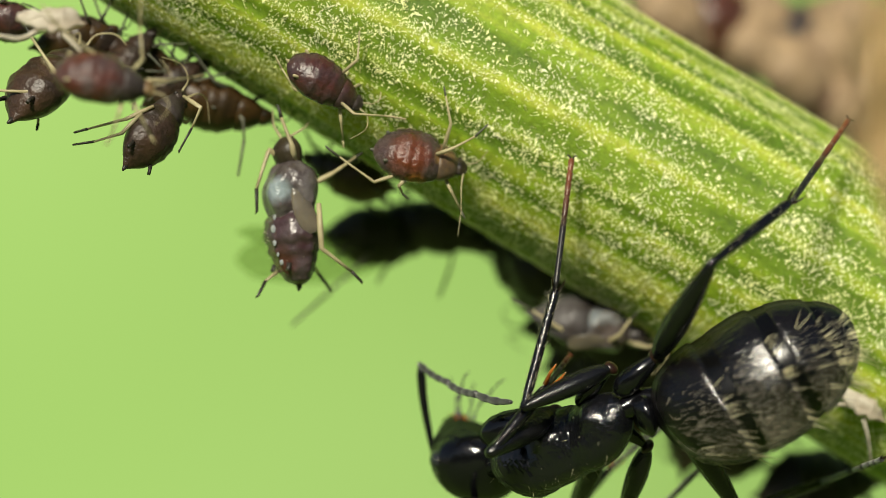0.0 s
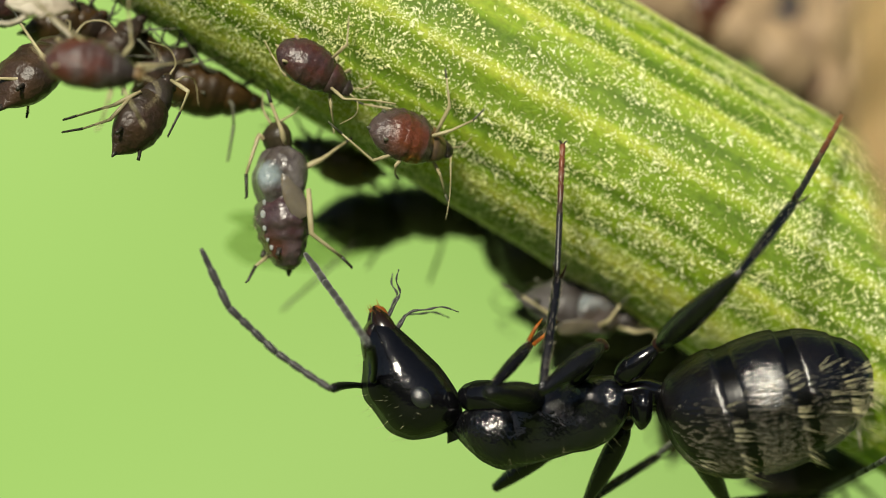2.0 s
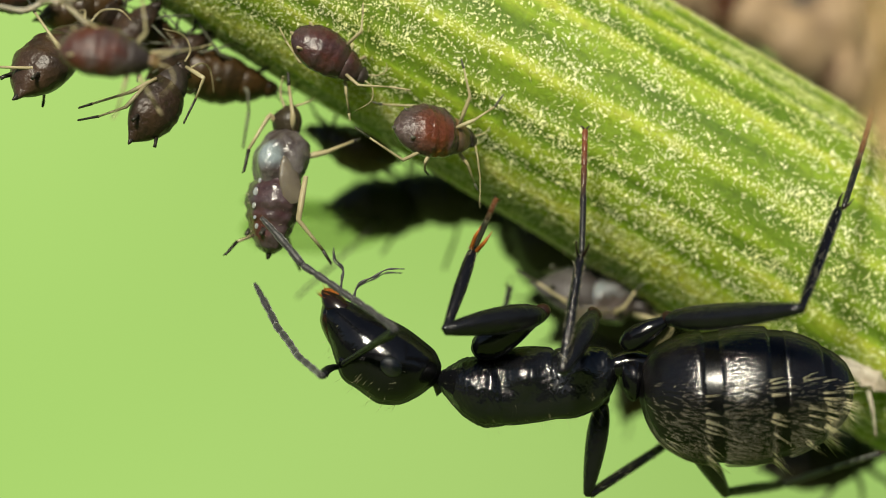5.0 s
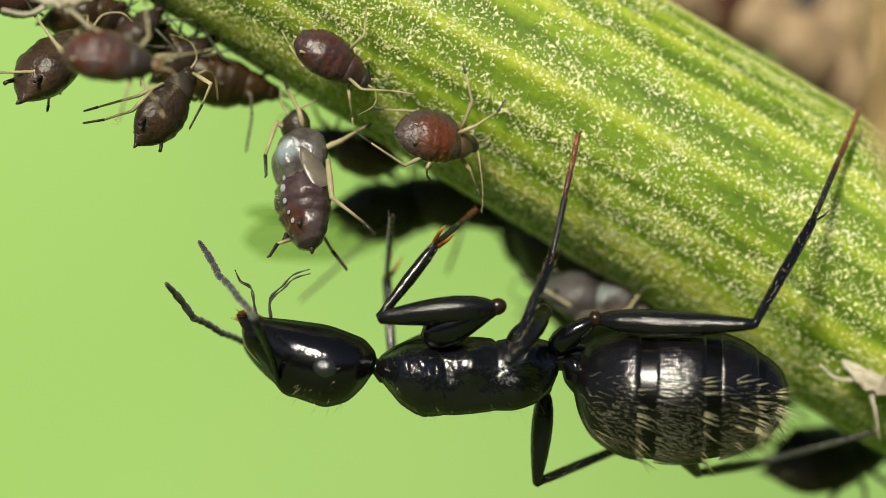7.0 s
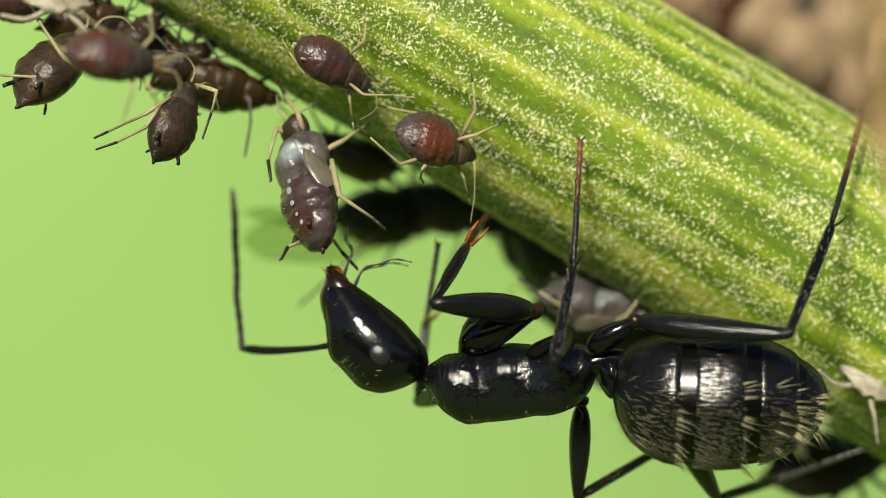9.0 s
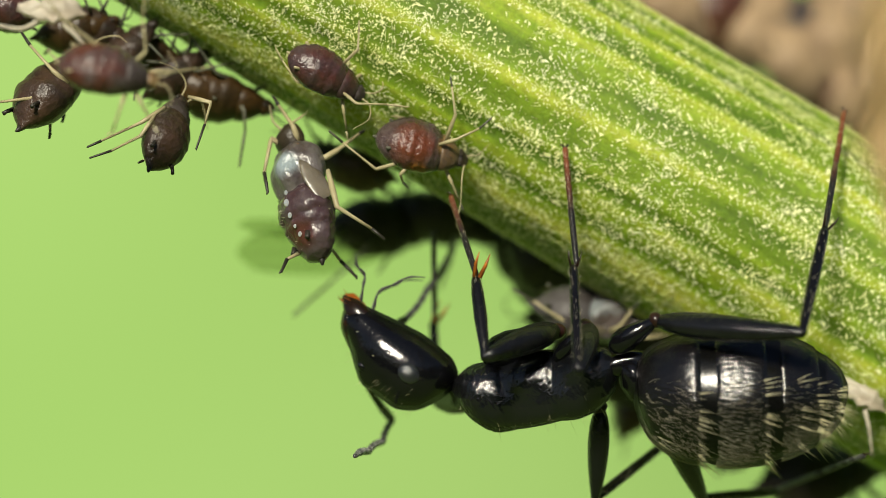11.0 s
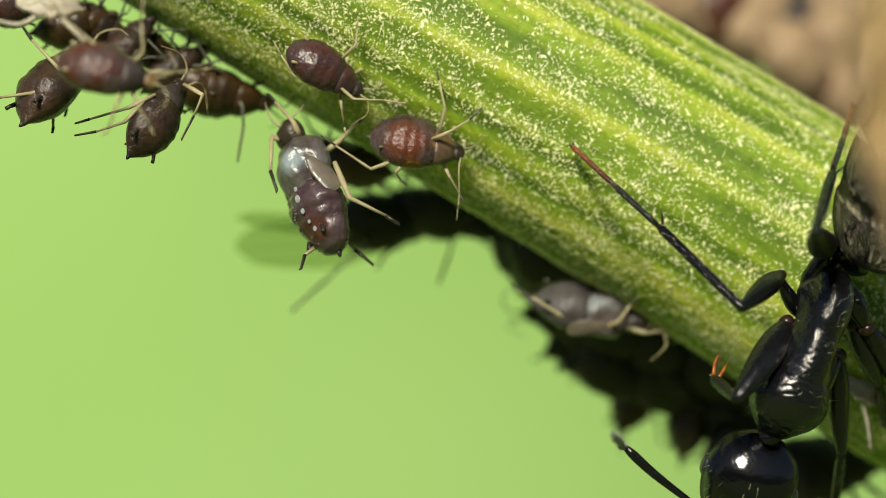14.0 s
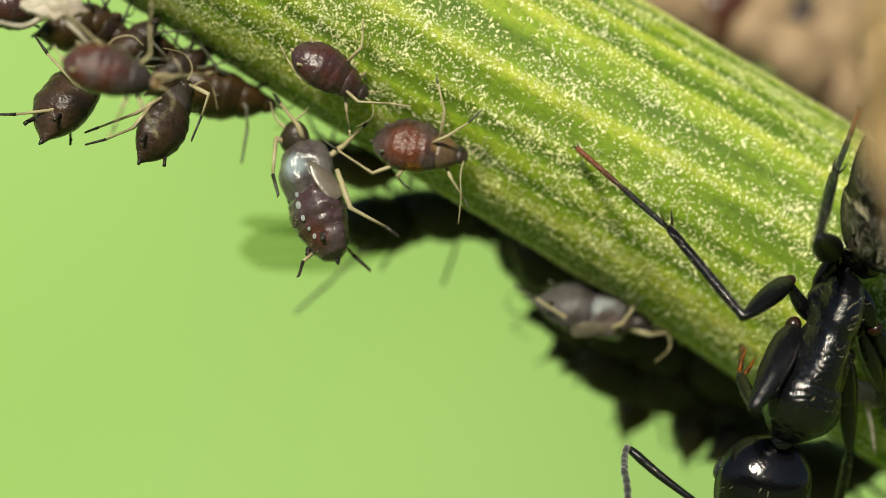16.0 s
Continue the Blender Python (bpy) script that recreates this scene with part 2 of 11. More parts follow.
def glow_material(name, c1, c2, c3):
    """A meadow far out of focus: soft greens with daylight put in as emission."""
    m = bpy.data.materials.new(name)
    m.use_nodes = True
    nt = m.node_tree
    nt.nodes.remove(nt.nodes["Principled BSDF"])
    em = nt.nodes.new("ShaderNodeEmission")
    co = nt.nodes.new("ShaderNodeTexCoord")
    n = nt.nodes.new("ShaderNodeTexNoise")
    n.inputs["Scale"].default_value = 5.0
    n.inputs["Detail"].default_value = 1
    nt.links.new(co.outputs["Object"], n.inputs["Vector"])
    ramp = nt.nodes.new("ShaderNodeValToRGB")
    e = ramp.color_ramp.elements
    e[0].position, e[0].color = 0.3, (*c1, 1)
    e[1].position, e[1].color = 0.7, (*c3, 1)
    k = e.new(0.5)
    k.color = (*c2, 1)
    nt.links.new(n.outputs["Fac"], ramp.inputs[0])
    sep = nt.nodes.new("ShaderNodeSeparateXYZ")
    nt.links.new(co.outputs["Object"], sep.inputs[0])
    # the glow itself is dimmed from left to right
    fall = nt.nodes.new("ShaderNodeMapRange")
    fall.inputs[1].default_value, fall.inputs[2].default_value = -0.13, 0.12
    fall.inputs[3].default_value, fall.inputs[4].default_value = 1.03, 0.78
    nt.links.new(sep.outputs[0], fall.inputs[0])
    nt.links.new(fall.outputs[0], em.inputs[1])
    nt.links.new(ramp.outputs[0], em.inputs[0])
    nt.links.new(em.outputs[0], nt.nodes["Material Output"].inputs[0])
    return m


# ---- mesh helpers (millimetres) ----
def part(name, bm, mat, parent=None, label="", smooth=True):
    me = bpy.data.meshes.new(name)
    bm.to_mesh(me)
    bm.free()
    me.transform(Matrix.Diagonal((MM, MM, MM, 1)))
    if smooth:
        me.polygons.foreach_set("use_smooth", [True] * len(me.polygons))
    me.materials.append(mat)
    ob = new(name, me)
    ob.parent = parent
    return tagged(ob, label) if label else ob


def cloud(name, verts, faces, mat, parent=None, label="", kind="stuff"):
    me = bpy.data.meshes.new(name)
    me.from_pydata([tuple(c * MM for c in v) for v in verts], [], faces)
    me.polygons.foreach_set("use_smooth", [True] * len(me.polygons))
    me.materials.append(mat)
    ob = new(name, me)
    ob.parent = parent
    return tagged(ob, label, kind=kind)


def at(x, y, z, rx=0, ry=0, rz=0):
    return pose(x * MM, y * MM, z * MM, rx, ry, rz)


def facing(p, ahead, up):
    """A pose at p (mm) whose x axis points ahead and whose z axis leans to up."""
    x = Vector(ahead).normalized()
    z = Vector(up) - x * Vector(up).dot(x)
    z.normalize()
    y = z.cross(x)
    m = Matrix((x, y, z)).transposed().to_4x4()
    m.translation = Vector(p) * MM
    return m


def curve_value(stops, x):
    """A smooth curve through stops that never overshoots them."""
    last = len(stops) - 1

    def slope(i):
        if i == 0 or i == last:
            j = min(i, last - 1)
            return (stops[j + 1][1] - stops[j][1]) / (stops[j + 1][0] - stops[j][0])
        d0 = (stops[i][1] - stops[i - 1][1]) / (stops[i][0] - stops[i - 1][0])
        d1 = (stops[i + 1][1] - stops[i][1]) / (stops[i + 1][0] - stops[i][0])
        return 0.0 if d0 * d1 <= 0 else 2 * d0 * d1 / (d0 + d1)

    for i in range(last):
        (a, va), (b, vb) = stops[i], stops[i + 1]
        if x <= b:
            h = b - a
            f = max(0.0, (x - a) / h)
            m0, m1 = slope(i) * h, slope(i + 1) * h
            return (2 * f ** 3 - 3 * f * f + 1) * va + (f ** 3 - 2 * f * f + f) * m0 + (3 * f * f - 2 * f ** 3) * vb + (f ** 3 - f * f) * m1
    return stops[-1][1]


def loft(bm, x0, x1, top, bottom, half, steps=28, n=28, power=1.0, wobble=0.0, seed=0.0):
    """A closed body along x: height of its back, of its belly, and its half width, each as stops over x."""
    rings = []
    for i in range(steps + 1):
        f = i / steps
        f = 0.5 - 0.5 * math.cos(math.pi * f)
        x = x0 + (x1 - x0) * f
        t, b, w = curve_value(top, x), curve_value(bottom, x), curve_value(half, x)
        c, h = (t + b) / 2, (t - b) / 2
        ring = []
        for k in range(n):
            a = 2 * math.pi * k / n
            ca, sa = math.cos(a), math.sin(a)
            d = 1.0
            if wobble:
                d += wobble * noise.noise((x * 1.7 + seed, ca * 1.5, sa * 1.5 + seed))
            ring.append(bm.verts.new((x, w * d * math.copysign(abs(ca) ** power, ca), c + h * d * math.copysign(abs(sa) ** power, sa))))
        rings.append(ring)
    for r, s in zip(rings, rings[1:]):
        for k in range(n):
            bm.faces.new((r[k], r[(k + 1) % n], s[(k + 1) % n], s[k]))
    bm.faces.new(list(reversed(rings[0])))
    bm.faces.new(rings[-1])
    bmesh.ops.recalc_face_normals(bm, faces=bm.faces)
    return bm


def tube(bm, pts, radii, n=8, flat=1.0):
    """A tapered tube through points."""
    pts = [Vector(p) for p in pts]
    up = Vector((0.13, 0.21, 0.97))
    rings = []
    for i, p in enumerate(pts):
        d = (pts[min(i + 1, len(pts) - 1)] - pts[max(i - 1, 0)]).normalized()
        s = d.cross(up)
        if s.length < 1e-4:
            s = d.cross(Vector((1, 0, 0)))
        s.normalize()
        u = s.cross(d)
        up = u
        r = radii[i]
        rings.append([bm.verts.new(p + s * (r * flat * math.cos(2 * math.pi * k / n)) + u * (r * math.sin(2 * math.pi * k / n))) for k in range(n)])
    for r, s in zip(rings, rings[1:]):
        for k in range(n):
            bm.faces.new((r[k], r[(k + 1) % n], s[(k + 1) % n], s[k]))
    bm.faces.new(list(reversed(rings[0])))
    bm.faces.new(rings[-1])
    bmesh.ops.recalc_face_normals(bm, faces=bm.faces)
    return bm


def bent(pts, steps=6):
    """Points of a smooth line through corner points."""
    pts = [Vector(p) for p in pts]
    ext = [pts[0] * 2 - pts[1]] + pts + [pts[-1] * 2 - pts[-2]]
    out = []
    for a, b, c, d in zip(ext, ext[1:], ext[2:], ext[3:]):
        for i in range(steps):
            t = i / steps
            out.append(0.5 * (2 * b + (c - a) * t + (2 * a - 5 * b + 4 * c - d) * t * t + (3 * b - a - 3 * c + d) * t ** 3))
    out.append(pts[-1])
    return out


def along(stops, count):
    return [curve_value(stops, i / (count - 1)) for i in range(count)]


def lumps(bm, spots):
    """Swellings on a body along x: place, reach and height of each."""
    for v in bm.verts:
        out = Vector((0, v.co.y, v.co.z)).normalized()
        v.co += out * sum(high * math.exp(-((v.co - Vector(p)).length / reach) ** 2) for p, reach, high in spots)


def ball(bm, c, r, n=14):
    m = Matrix.Translation(c) @ Matrix.Diagonal((*r, 1))
    bmesh.ops.create_uvsphere(bm, u_segments=n, v_segments=max(8, n * 2 // 3), radius=1, matrix=m)
    return bm


def hair(verts, faces, root, tip, width):
    """One thin tapered hair of three sides."""
    root, tip = Vector(root), Vector(tip)
    d = (tip - root).normalized()
    s = d.cross(Vector((0.3, 0.5, 0.8))).normalized()
    u = s.cross(d)
    k = len(verts)
    for j in range(3):
        a = 2 * math.pi * j / 3
        verts.append(root + (s * math.cos(a) + u * math.sin(a)) * width)
    verts.append(tip)
    faces += [(k, k + 1, k + 3), (k + 1, k + 2, k + 3), (k + 2, k, k + 3)]


def thing(name, label, category, group=""):
    return tagged(new(name), label, category, group)


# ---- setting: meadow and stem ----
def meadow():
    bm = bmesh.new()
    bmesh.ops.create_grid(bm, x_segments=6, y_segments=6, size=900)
    ob = part("backdrop", bm, glow_material("glowing_meadow", (0.380, 0.62, 0.142), (0.415, 0.665, 0.160), (0.450, 0.70, 0.182)))
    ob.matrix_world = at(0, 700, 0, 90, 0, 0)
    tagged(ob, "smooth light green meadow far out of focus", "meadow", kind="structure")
    bm = bmesh.new()
    bmesh.ops.create_grid(bm, x_segments=40, y_segments=40, size=6000)
    for v in bm.verts:
        v.co.z = 12 * noise.noise(v.co * 0.004)
    ob = part("ground", bm, material("meadow_grass", (0.10, 0.155, 0.03), 0.8, 0.2, (0.12, 0.18, 0.045), 0.01, grain=0.3, bump_scale=0.05))
    ob.matrix_world = at(0, 0, -420)
    tagged(ob, "green grass of the meadow under the plant", "grass", kind="structure")


def sky_block_bank():
    """Unseen near-side rise, added to block low sky reflections, below the sun's height."""
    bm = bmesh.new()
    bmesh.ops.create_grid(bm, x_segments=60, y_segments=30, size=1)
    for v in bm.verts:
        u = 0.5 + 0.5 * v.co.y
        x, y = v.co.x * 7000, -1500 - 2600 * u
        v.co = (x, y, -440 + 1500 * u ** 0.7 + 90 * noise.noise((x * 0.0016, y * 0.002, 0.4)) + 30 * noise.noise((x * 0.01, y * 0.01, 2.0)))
    ob = part("bank", bm, material("sky_block_grass", (0.05, 0.085, 0.018), 0.8, 0.2, (0.08, 0.12, 0.03), 0.01, grain=0.4, bump_scale=0.05))
    tagged(ob, "unseen grassy rise added on the near side to block low sky", "grass", kind="structure")


STEM_R = 2.56
STEM_AT = Vector((1.494, 3.20, 3.404))
STEM_DIR = Vector((0.857, 0.11, -0.515)).normalized()
RIBS = 18


def stem_radius(x, a):
    """Radius of the stem and how far the place is up on a rib (0 to 1)."""
    a2 = a + 0.10 * noise.noise((x * 0.12, 3.1, math.cos(a))) + 0.012 * x
    rib = 0.5 + 0.5 * math.cos(RIBS * a2 + 0.9 * math.sin(a2 * 2 + 0.4) + 1.5 * math.sin(a2 * 5 + 1.0))
    rib = (0.62 + 0.5 * noise.noise((x * 0.08, math.cos(a) * 2.2, math.sin(a) * 2.2))) * rib + 0.24 * (0.5 + 0.5 * math.cos(2.3 * RIBS * a2 + 1.3 * math.sin(a2 * 3)))
    rib = max(0.0, min(1.0, rib + 0.45 * noise.noise((x * 0.2, math.cos(a) * 5, math.sin(a) * 5))))
    wide = 1.0 + 0.008 * max(0.0, min(x, 10.0) - 2)
    r = STEM_R * wide * (0.982 + 0.022 * rib ** 0.8) + 0.035 * noise.noise((x * 0.35, math.cos(a) * 2, math.sin(a) * 2))
    return r, rib


def stem():
    ob = thing("plant_stem", "pale green ribbed plant stem dotted with white hairs", "plant stem")
    ob.matrix_world = facing(STEM_AT, STEM_DIR, (0.515, 0, 0.857))
    verts, faces, ribs = [], [], []
    nx, na = 190, 260
    for i in range(nx + 1):
        x = -18 + 36 * i / nx
        for k in range(na):
            a = 2 * math.pi * k / na
            r, rib = stem_radius(x, a)
            verts.append((x, r * math.cos(a), r * math.sin(a)))
            ribs.append(rib)
    for i in range(nx):
        for k in range(na):
            k2 = (k + 1) % na
            faces.append((i * na + k, (i + 1) * na + k, (i + 1) * na + k2, i * na + k2))
    faces.append(tuple(range(na)))
    faces.append(tuple(nx * na + k for k in reversed(range(na))))
    stalk = cloud("stalk", verts, faces, stem_material(), ob, kind="")
    attr = stalk.data.attributes.new("rib", "FLOAT", "POINT")
    attr.data.foreach_set("value", ribs)
    # white star-shaped hairs, denser on the ribs
    rnd = random.Random(5)
    verts, faces = [], []
    made = 0
    while made < 54000:
        x = rnd.uniform(-10.5, 9.5)
        a = rnd.uniform(math.pi * 0.42, math.pi * 1.62)
        r, rib = stem_radius(x, a)
        clump = noise.noise((x * 0.55, a * 5, 7.7))
        if rnd.random() > 0.42 + 0.22 * rib + 0.75 * clump + (0.25 if a > 1.25 * math.pi else 0.0) + 0.5 * noise.noise((x * 3.0, a * 9, 1.7)):
            continue
        made += 1
        n = Vector((0, math.cos(a), math.sin(a)))
        c = Vector((x, 0, 0)) + n * (r + 0.004)
        e1, e2 = Vector((1, 0, 0)), Vector((0, -math.sin(a), math.cos(a)))
        if rnd.random() < 0.17:
            # a pair of thin lying threads
            for arm in range(2):
                g = rnd.uniform(0, 2 * math.pi)
                d = (e1 * math.cos(g) + e2 * math.sin(g) + n * rnd.uniform(0.15, 0.6)).normalized()
                hair(verts, faces, c, c + d * rnd.uniform(0.04, 0.10), 0.0062)
            continue
        size = rnd.uniform(0.010, 0.034) * (1.9 if rnd.random() < 0.13 else 1.0)
        for arm in range(rnd.choice((2, 3, 4, 5))):
            g = rnd.uniform(0, 2 * math.pi)
            d = (e1 * math.cos(g) + e2 * math.sin(g) + n * rnd.uniform(0.1, 0.5)).normalized()
            s = d.cross(n).normalized()
            k = len(verts)
            w = size * rnd.uniform(0.20, 0.40)
            verts += [c - d * size * 0.5, c + s * w + n * 0.006, c + d * size * rnd.uniform(0.7, 1.7), c - s * w + n * 0.006, c + n * (w * 0.5 + 0.006)]
            faces += [(k, k + 1, k + 4), (k + 1, k + 2, k + 4), (k + 2, k + 3, k + 4), (k + 3, k, k + 4)]
    cloud("hairs", verts, faces, hair_white, ob, "tiny white star-shaped plant hairs")
    # long erect hairs along the lower edge
    verts, faces = [], []
    for i in range(900):
        x, a = rnd.uniform(-9.5, 8.5), rnd.uniform(math.pi * 0.9, math.pi * 1.62)
        r, rib = stem_radius(x, a)
        n = Vector((0, math.cos(a), math.sin(a)))
        c = Vector((x, 0, 0)) + n * r
        d = (n + Vector((rnd.uniform(-1, 1), rnd.uniform(-.6, .6), rnd.uniform(-.6, .6)))).normalized()
        hair(verts, faces, c, c + d * rnd.uniform(0.07, 0.17), 0.008)
    for i in range(900):
        x, a = rnd.uniform(-9.5, 9.0), rnd.uniform(math.pi * 0.5, math.pi * 1.5)
        r, rib = stem_radius(x, a)
        n = Vector((0, math.cos(a), math.sin(a)))
        c = Vector((x, 0, 0)) + n * (r - 0.003)
        g = rnd.uniform(0, 2 * math.pi)
        d = (Vector((math.cos(g), -math.sin(a) * math.sin(g), math.cos(a) * math.sin(g))) + n * rnd.uniform(0.2, 0.7)).normalized()
        hair(verts, faces, c, c + d * rnd.uniform(0.10, 0.26), 0.0075)
    cloud("erect_hairs", verts, faces, hair_white, ob, "short erect pale plant hairs")
    return ob


# ---- aphids ----
def aphid(label, size=1.0, skin=None, thorax=None, head=None, legs=None, tips=None, buds=False, fat=1.0, spots=False, group="aphids on the stem",
          poses=None, feelers=None, wings=False, seed=1, blunt=False, ring=0.014):
    """An aphid about 1.6 mm long: x towards its head, z its back. poses: corner points of chosen legs in its own space."""
    rnd = random.Random(seed)
    skin, thorax, head = skin or aphid_dark, thorax or skin or aphid_dark, head or skin or aphid_dark
    legs, tips = legs or pale_leg, tips or dark_leg
    ob = thing("aphid", label, "aphid", group)
    f = fat
    bm = bmesh.new()
    e = 1.0 if blunt else 0.45
    n0, n1 = (0.36, 0.22) if buds else (0.46, 0.34)
    wide = [(-0.90, 0.08 * e), (-0.83, 0.22 * e), (-0.60, (0.40 if blunt else 0.35) * f), (-0.30, 0.49 * f), (0.05, n0 * f), (0.30, n1 * f), (0.44, 0.16)]
    back = [(-0.90, 0.05 * e), (-0.83, 0.16 * e), (-0.60, (0.34 if blunt else 0.29) * f), (-0.30, 0.44 * f), (0.05, (n0 - 0.04) * f), (0.44, 0.16)]
    belly = [(-0.90, -0.05 * e), (-0.83, -0.12 * e), (-0.60, (-0.25 if blunt else -0.21) * f), (-0.30, -0.31 * f), (0.05, -0.29 * f), (0.44, -0.18)]
    loft(bm, -0.90, 0.44, back, belly, wide, 84 if spots else 44, 60 if spots else 32)
    for v in bm.verts:
        g = math.sin(v.co.x * 34)
        k = 1 + ring * g * min(1, (v.co.z + 0.35) * 2.2) + 0.05 * noise.noise(v.co * 4 + Vector((seed, 0, 0)))
        v.co.y *= k
        v.co.z *= k
    if spots:
        lumps(bm, [((x, w * math.cos(g) * 0.97, 0.04 + w * 0.78 * math.sin(g)), 0.050, 0.020) for x, w in [(-0.12 - 0.125 * i, curve_value(wide, -0.12 - 0.125 * i)) for i in range(6)]
                   for g in (1.15, 1.9, 2.55, 3.3, 4.0)])
    part("abdomen", bm, skin, ob)

    bm = bmesh.new()
    loft(bm, 0.10, 0.66, [(0.10, 0.24 * f), (0.32, 0.32 * f), (0.52, 0.23 * f), (0.66, 0.13)], [(0.10, -0.16), (0.34, -0.22), (0.66, -0.12)],
         [(0.10, 0.28 * f), (0.32, 0.345 * f), (0.52, 0.27 * f), (0.66, 0.16)], 22, 26, wobble=0.08, seed=seed)
    if buds:
        bm.clear()
        loft(bm, -0.10, 0.56, [(-0.10, 0.34 * f), (0.04, 0.38 * f), (0.24, 0.40 * f), (0.40, 0.33 * f), (0.50, 0.19), (0.56, 0.12)], [(-0.10, -0.2), (0.24, -0.28), (0.40, -0.26), (0.50, -0.12), (0.56, -0.10)],
             [(-0.10, 0.35 * f), (0.04, 0.42 * f), (0.24, 0.41 * f), (0.40, 0.39 * f), (0.50, 0.25), (0.56, 0.15)], 52, 48, wobble=0.26, seed=seed)
    if buds:
        lumps(bm, [((x, y * f, z * f), r, r * 0.42) for x, y, z, r in ((0.38, -0.26, 0.26, 0.13), (0.20, -0.10, 0.42, 0.20), (0.24, -0.42, 0.02, 0.12), (0.04, -0.42, -0.08, 0.12), (0.42, -0.28, -0.06, 0.12), (0.02, -0.30, 0.30, 0.13), (0.46, 0.0, 0.20, 0.10))])
    part("thorax", bm, thorax, ob)
    bm = bmesh.new()
    hx = 0.46 if buds else 0.56
    loft(bm, hx, 0.84, [(hx, 0.10), (0.68, 0.15), (0.84, 0.05)], [(hx, -0.10), (0.68, -0.12), (0.84, -0.05)],
         [(hx, 0.12), (0.68, 0.165), (0.78, 0.15), (0.84, 0.08)], 14, 20, wobble=0.08, seed=seed)
    if buds:
        for v in bm.verts:
            v.co.y, v.co.z = v.co.y * 1.3, v.co.z * 1.3
    hd = part("head", bm, head, ob)

    for s in (-1, 1):
        part("eye", ball(bmesh.new(), (0.69, s * 0.155, 0.05), (0.04, 0.03, 0.04), 10), aphid_black, hd)
    feel = feelers or [[(0.80, s * 0.07, 0.04), (1.0, s * 0.16, 0.10), (1.1, s * 0.40, 0.04), (0.9, s * 0.75, 0.0)] for s in (-1, 1)]
    for line in feel:
        p = bent(line)
        part("antenna", tube(bmesh.new(), p, along([(0, 0.018), (1, 0.006)], len(p)), 6), legs, ob)
    for s in (-1, 1):
        p = [(-0.64, s * 0.20, 0.20), (-0.70, s * 0.21, 0.23), (-0.72, s * 0.21, 0.24)] if buds else [(-0.58, s * 0.26, 0.16), (-0.68, s * 0.29, 0.20), (-0.74, s * 0.31, 0.21)]
        part("cornicle", tube(bmesh.new(), p, [0.035, 0.028, 0.03], 8), tips, ob)
    part("tail", tube(bmesh.new(), [(-0.82, 0, 0.0), (-0.92, 0, 0.01), (-0.97, 0, 0.02)], [0.06, 0.034, 0.014], 8), tips, ob)
    rest = {"fl": [(0.45, 0.16, -0.12), (0.62, 0.46, -0.12), (0.90, 0.66, -0.40), (0.98, 0.74, -0.46)],
            "fr": [(0.45, -0.16, -0.12), (0.62, -0.46, -0.12), (0.90, -0.66, -0.40), (0.98, -0.74, -0.46)],
            "ml": [(0.32, 0.2, -0.14), (0.28, 0.56, -0.08), (0.22, 0.88, -0.44), (0.16, 0.98, -0.48)],
            "mr": [(0.32, -0.2, -0.14), (0.28, -0.56, -0.08), (0.22, -0.88, -0.44), (0.16, -0.98, -0.48)],
            "hl": [(0.2, 0.2, -0.14), (-0.18, 0.60, -0.02), (-0.72, 0.82, -0.42), (-0.86, 0.88, -0.48)],
            "hr": [(0.2, -0.2, -0.14), (-0.18, -0.60, -0.02), (-0.72, -0.82, -0.42), (-0.86, -0.88, -0.48)]}
    rest.update(poses or {})
    for key, line in rest.items():
        if line is None:
            continue
        a, b, c, d = (Vector(q) for q in line)
        p = [a, a.lerp(b, 0.5), b, b.lerp(c, 0.06), b.lerp(c, 0.5), c]
        leg = part("leg", tube(bmesh.new(), p, [0.028, 0.038, 0.032, 0.026, 0.021, 0.018], 8), legs, ob)

        part("foot", tube(bmesh.new(), [c, c.lerp(d, 0.6), d, d + (d - c).normalized() * 0.03 + Vector((0, 0, 0.02))], [0.024, 0.020, 0.018, 0.008], 6), tips, leg)
    if buds:
        for s in (-1, 1):
            bm = bmesh.new()
            loft(bm, -0.24, 0.26, [(-0.24, 0.0), (-0.19, 0.04), (0.0, 0.07), (0.18, 0.06), (0.26, 0.0)], [(-0.24, -0.01), (0.1, -0.04), (0.26, -0.01)],
                 [(-0.24, 0.05), (-0.20, 0.10), (0.0, 0.122), (0.18, 0.072), (0.26, 0.02)], 22, 20)
            w = part("wing_bud", bm, wing_bud, ob)
            w.matrix_basis = Matrix.Translation((-0.05 * MM, s * 0.47 * f * MM, 0.05 * MM)) @ pose(0, 0, 0, s * -74, -16, s * -8) @ Matrix.Diagonal((1.15, 1.0, 0.5, 1))
    if spots:
        verts, faces = [], []
        # flat light balls stand in for wet highlights along the abdomen
        for i, x in enumerate((-0.12, -0.245, -0.37, -0.495, -0.62)):
            w, t, b = curve_value(wide, x), curve_value(back, x), curve_value(belly, x)
            for g, r in ((1.92, 0.95 - 0.45 * abs(math.sin(i * 2.3 + 1))),):
                spot = part("wax_spot", ball(bmesh.new(), (0, 0, 0), (0.056 * r, 0.046 * r, 0.014 * r), 12), glint, ob)
                y, z = w * math.cos(g), (t + b) / 2 + (t - b) / 2 * math.sin(g)
                spot.matrix_basis = Matrix.Translation(Vector((x + 0.03 * math.sin(i * 5 + g), y * 1.05, z * 1.05)) * MM) @ pose(0, 0, 0, math.degrees(g) - 90, 0, 0)
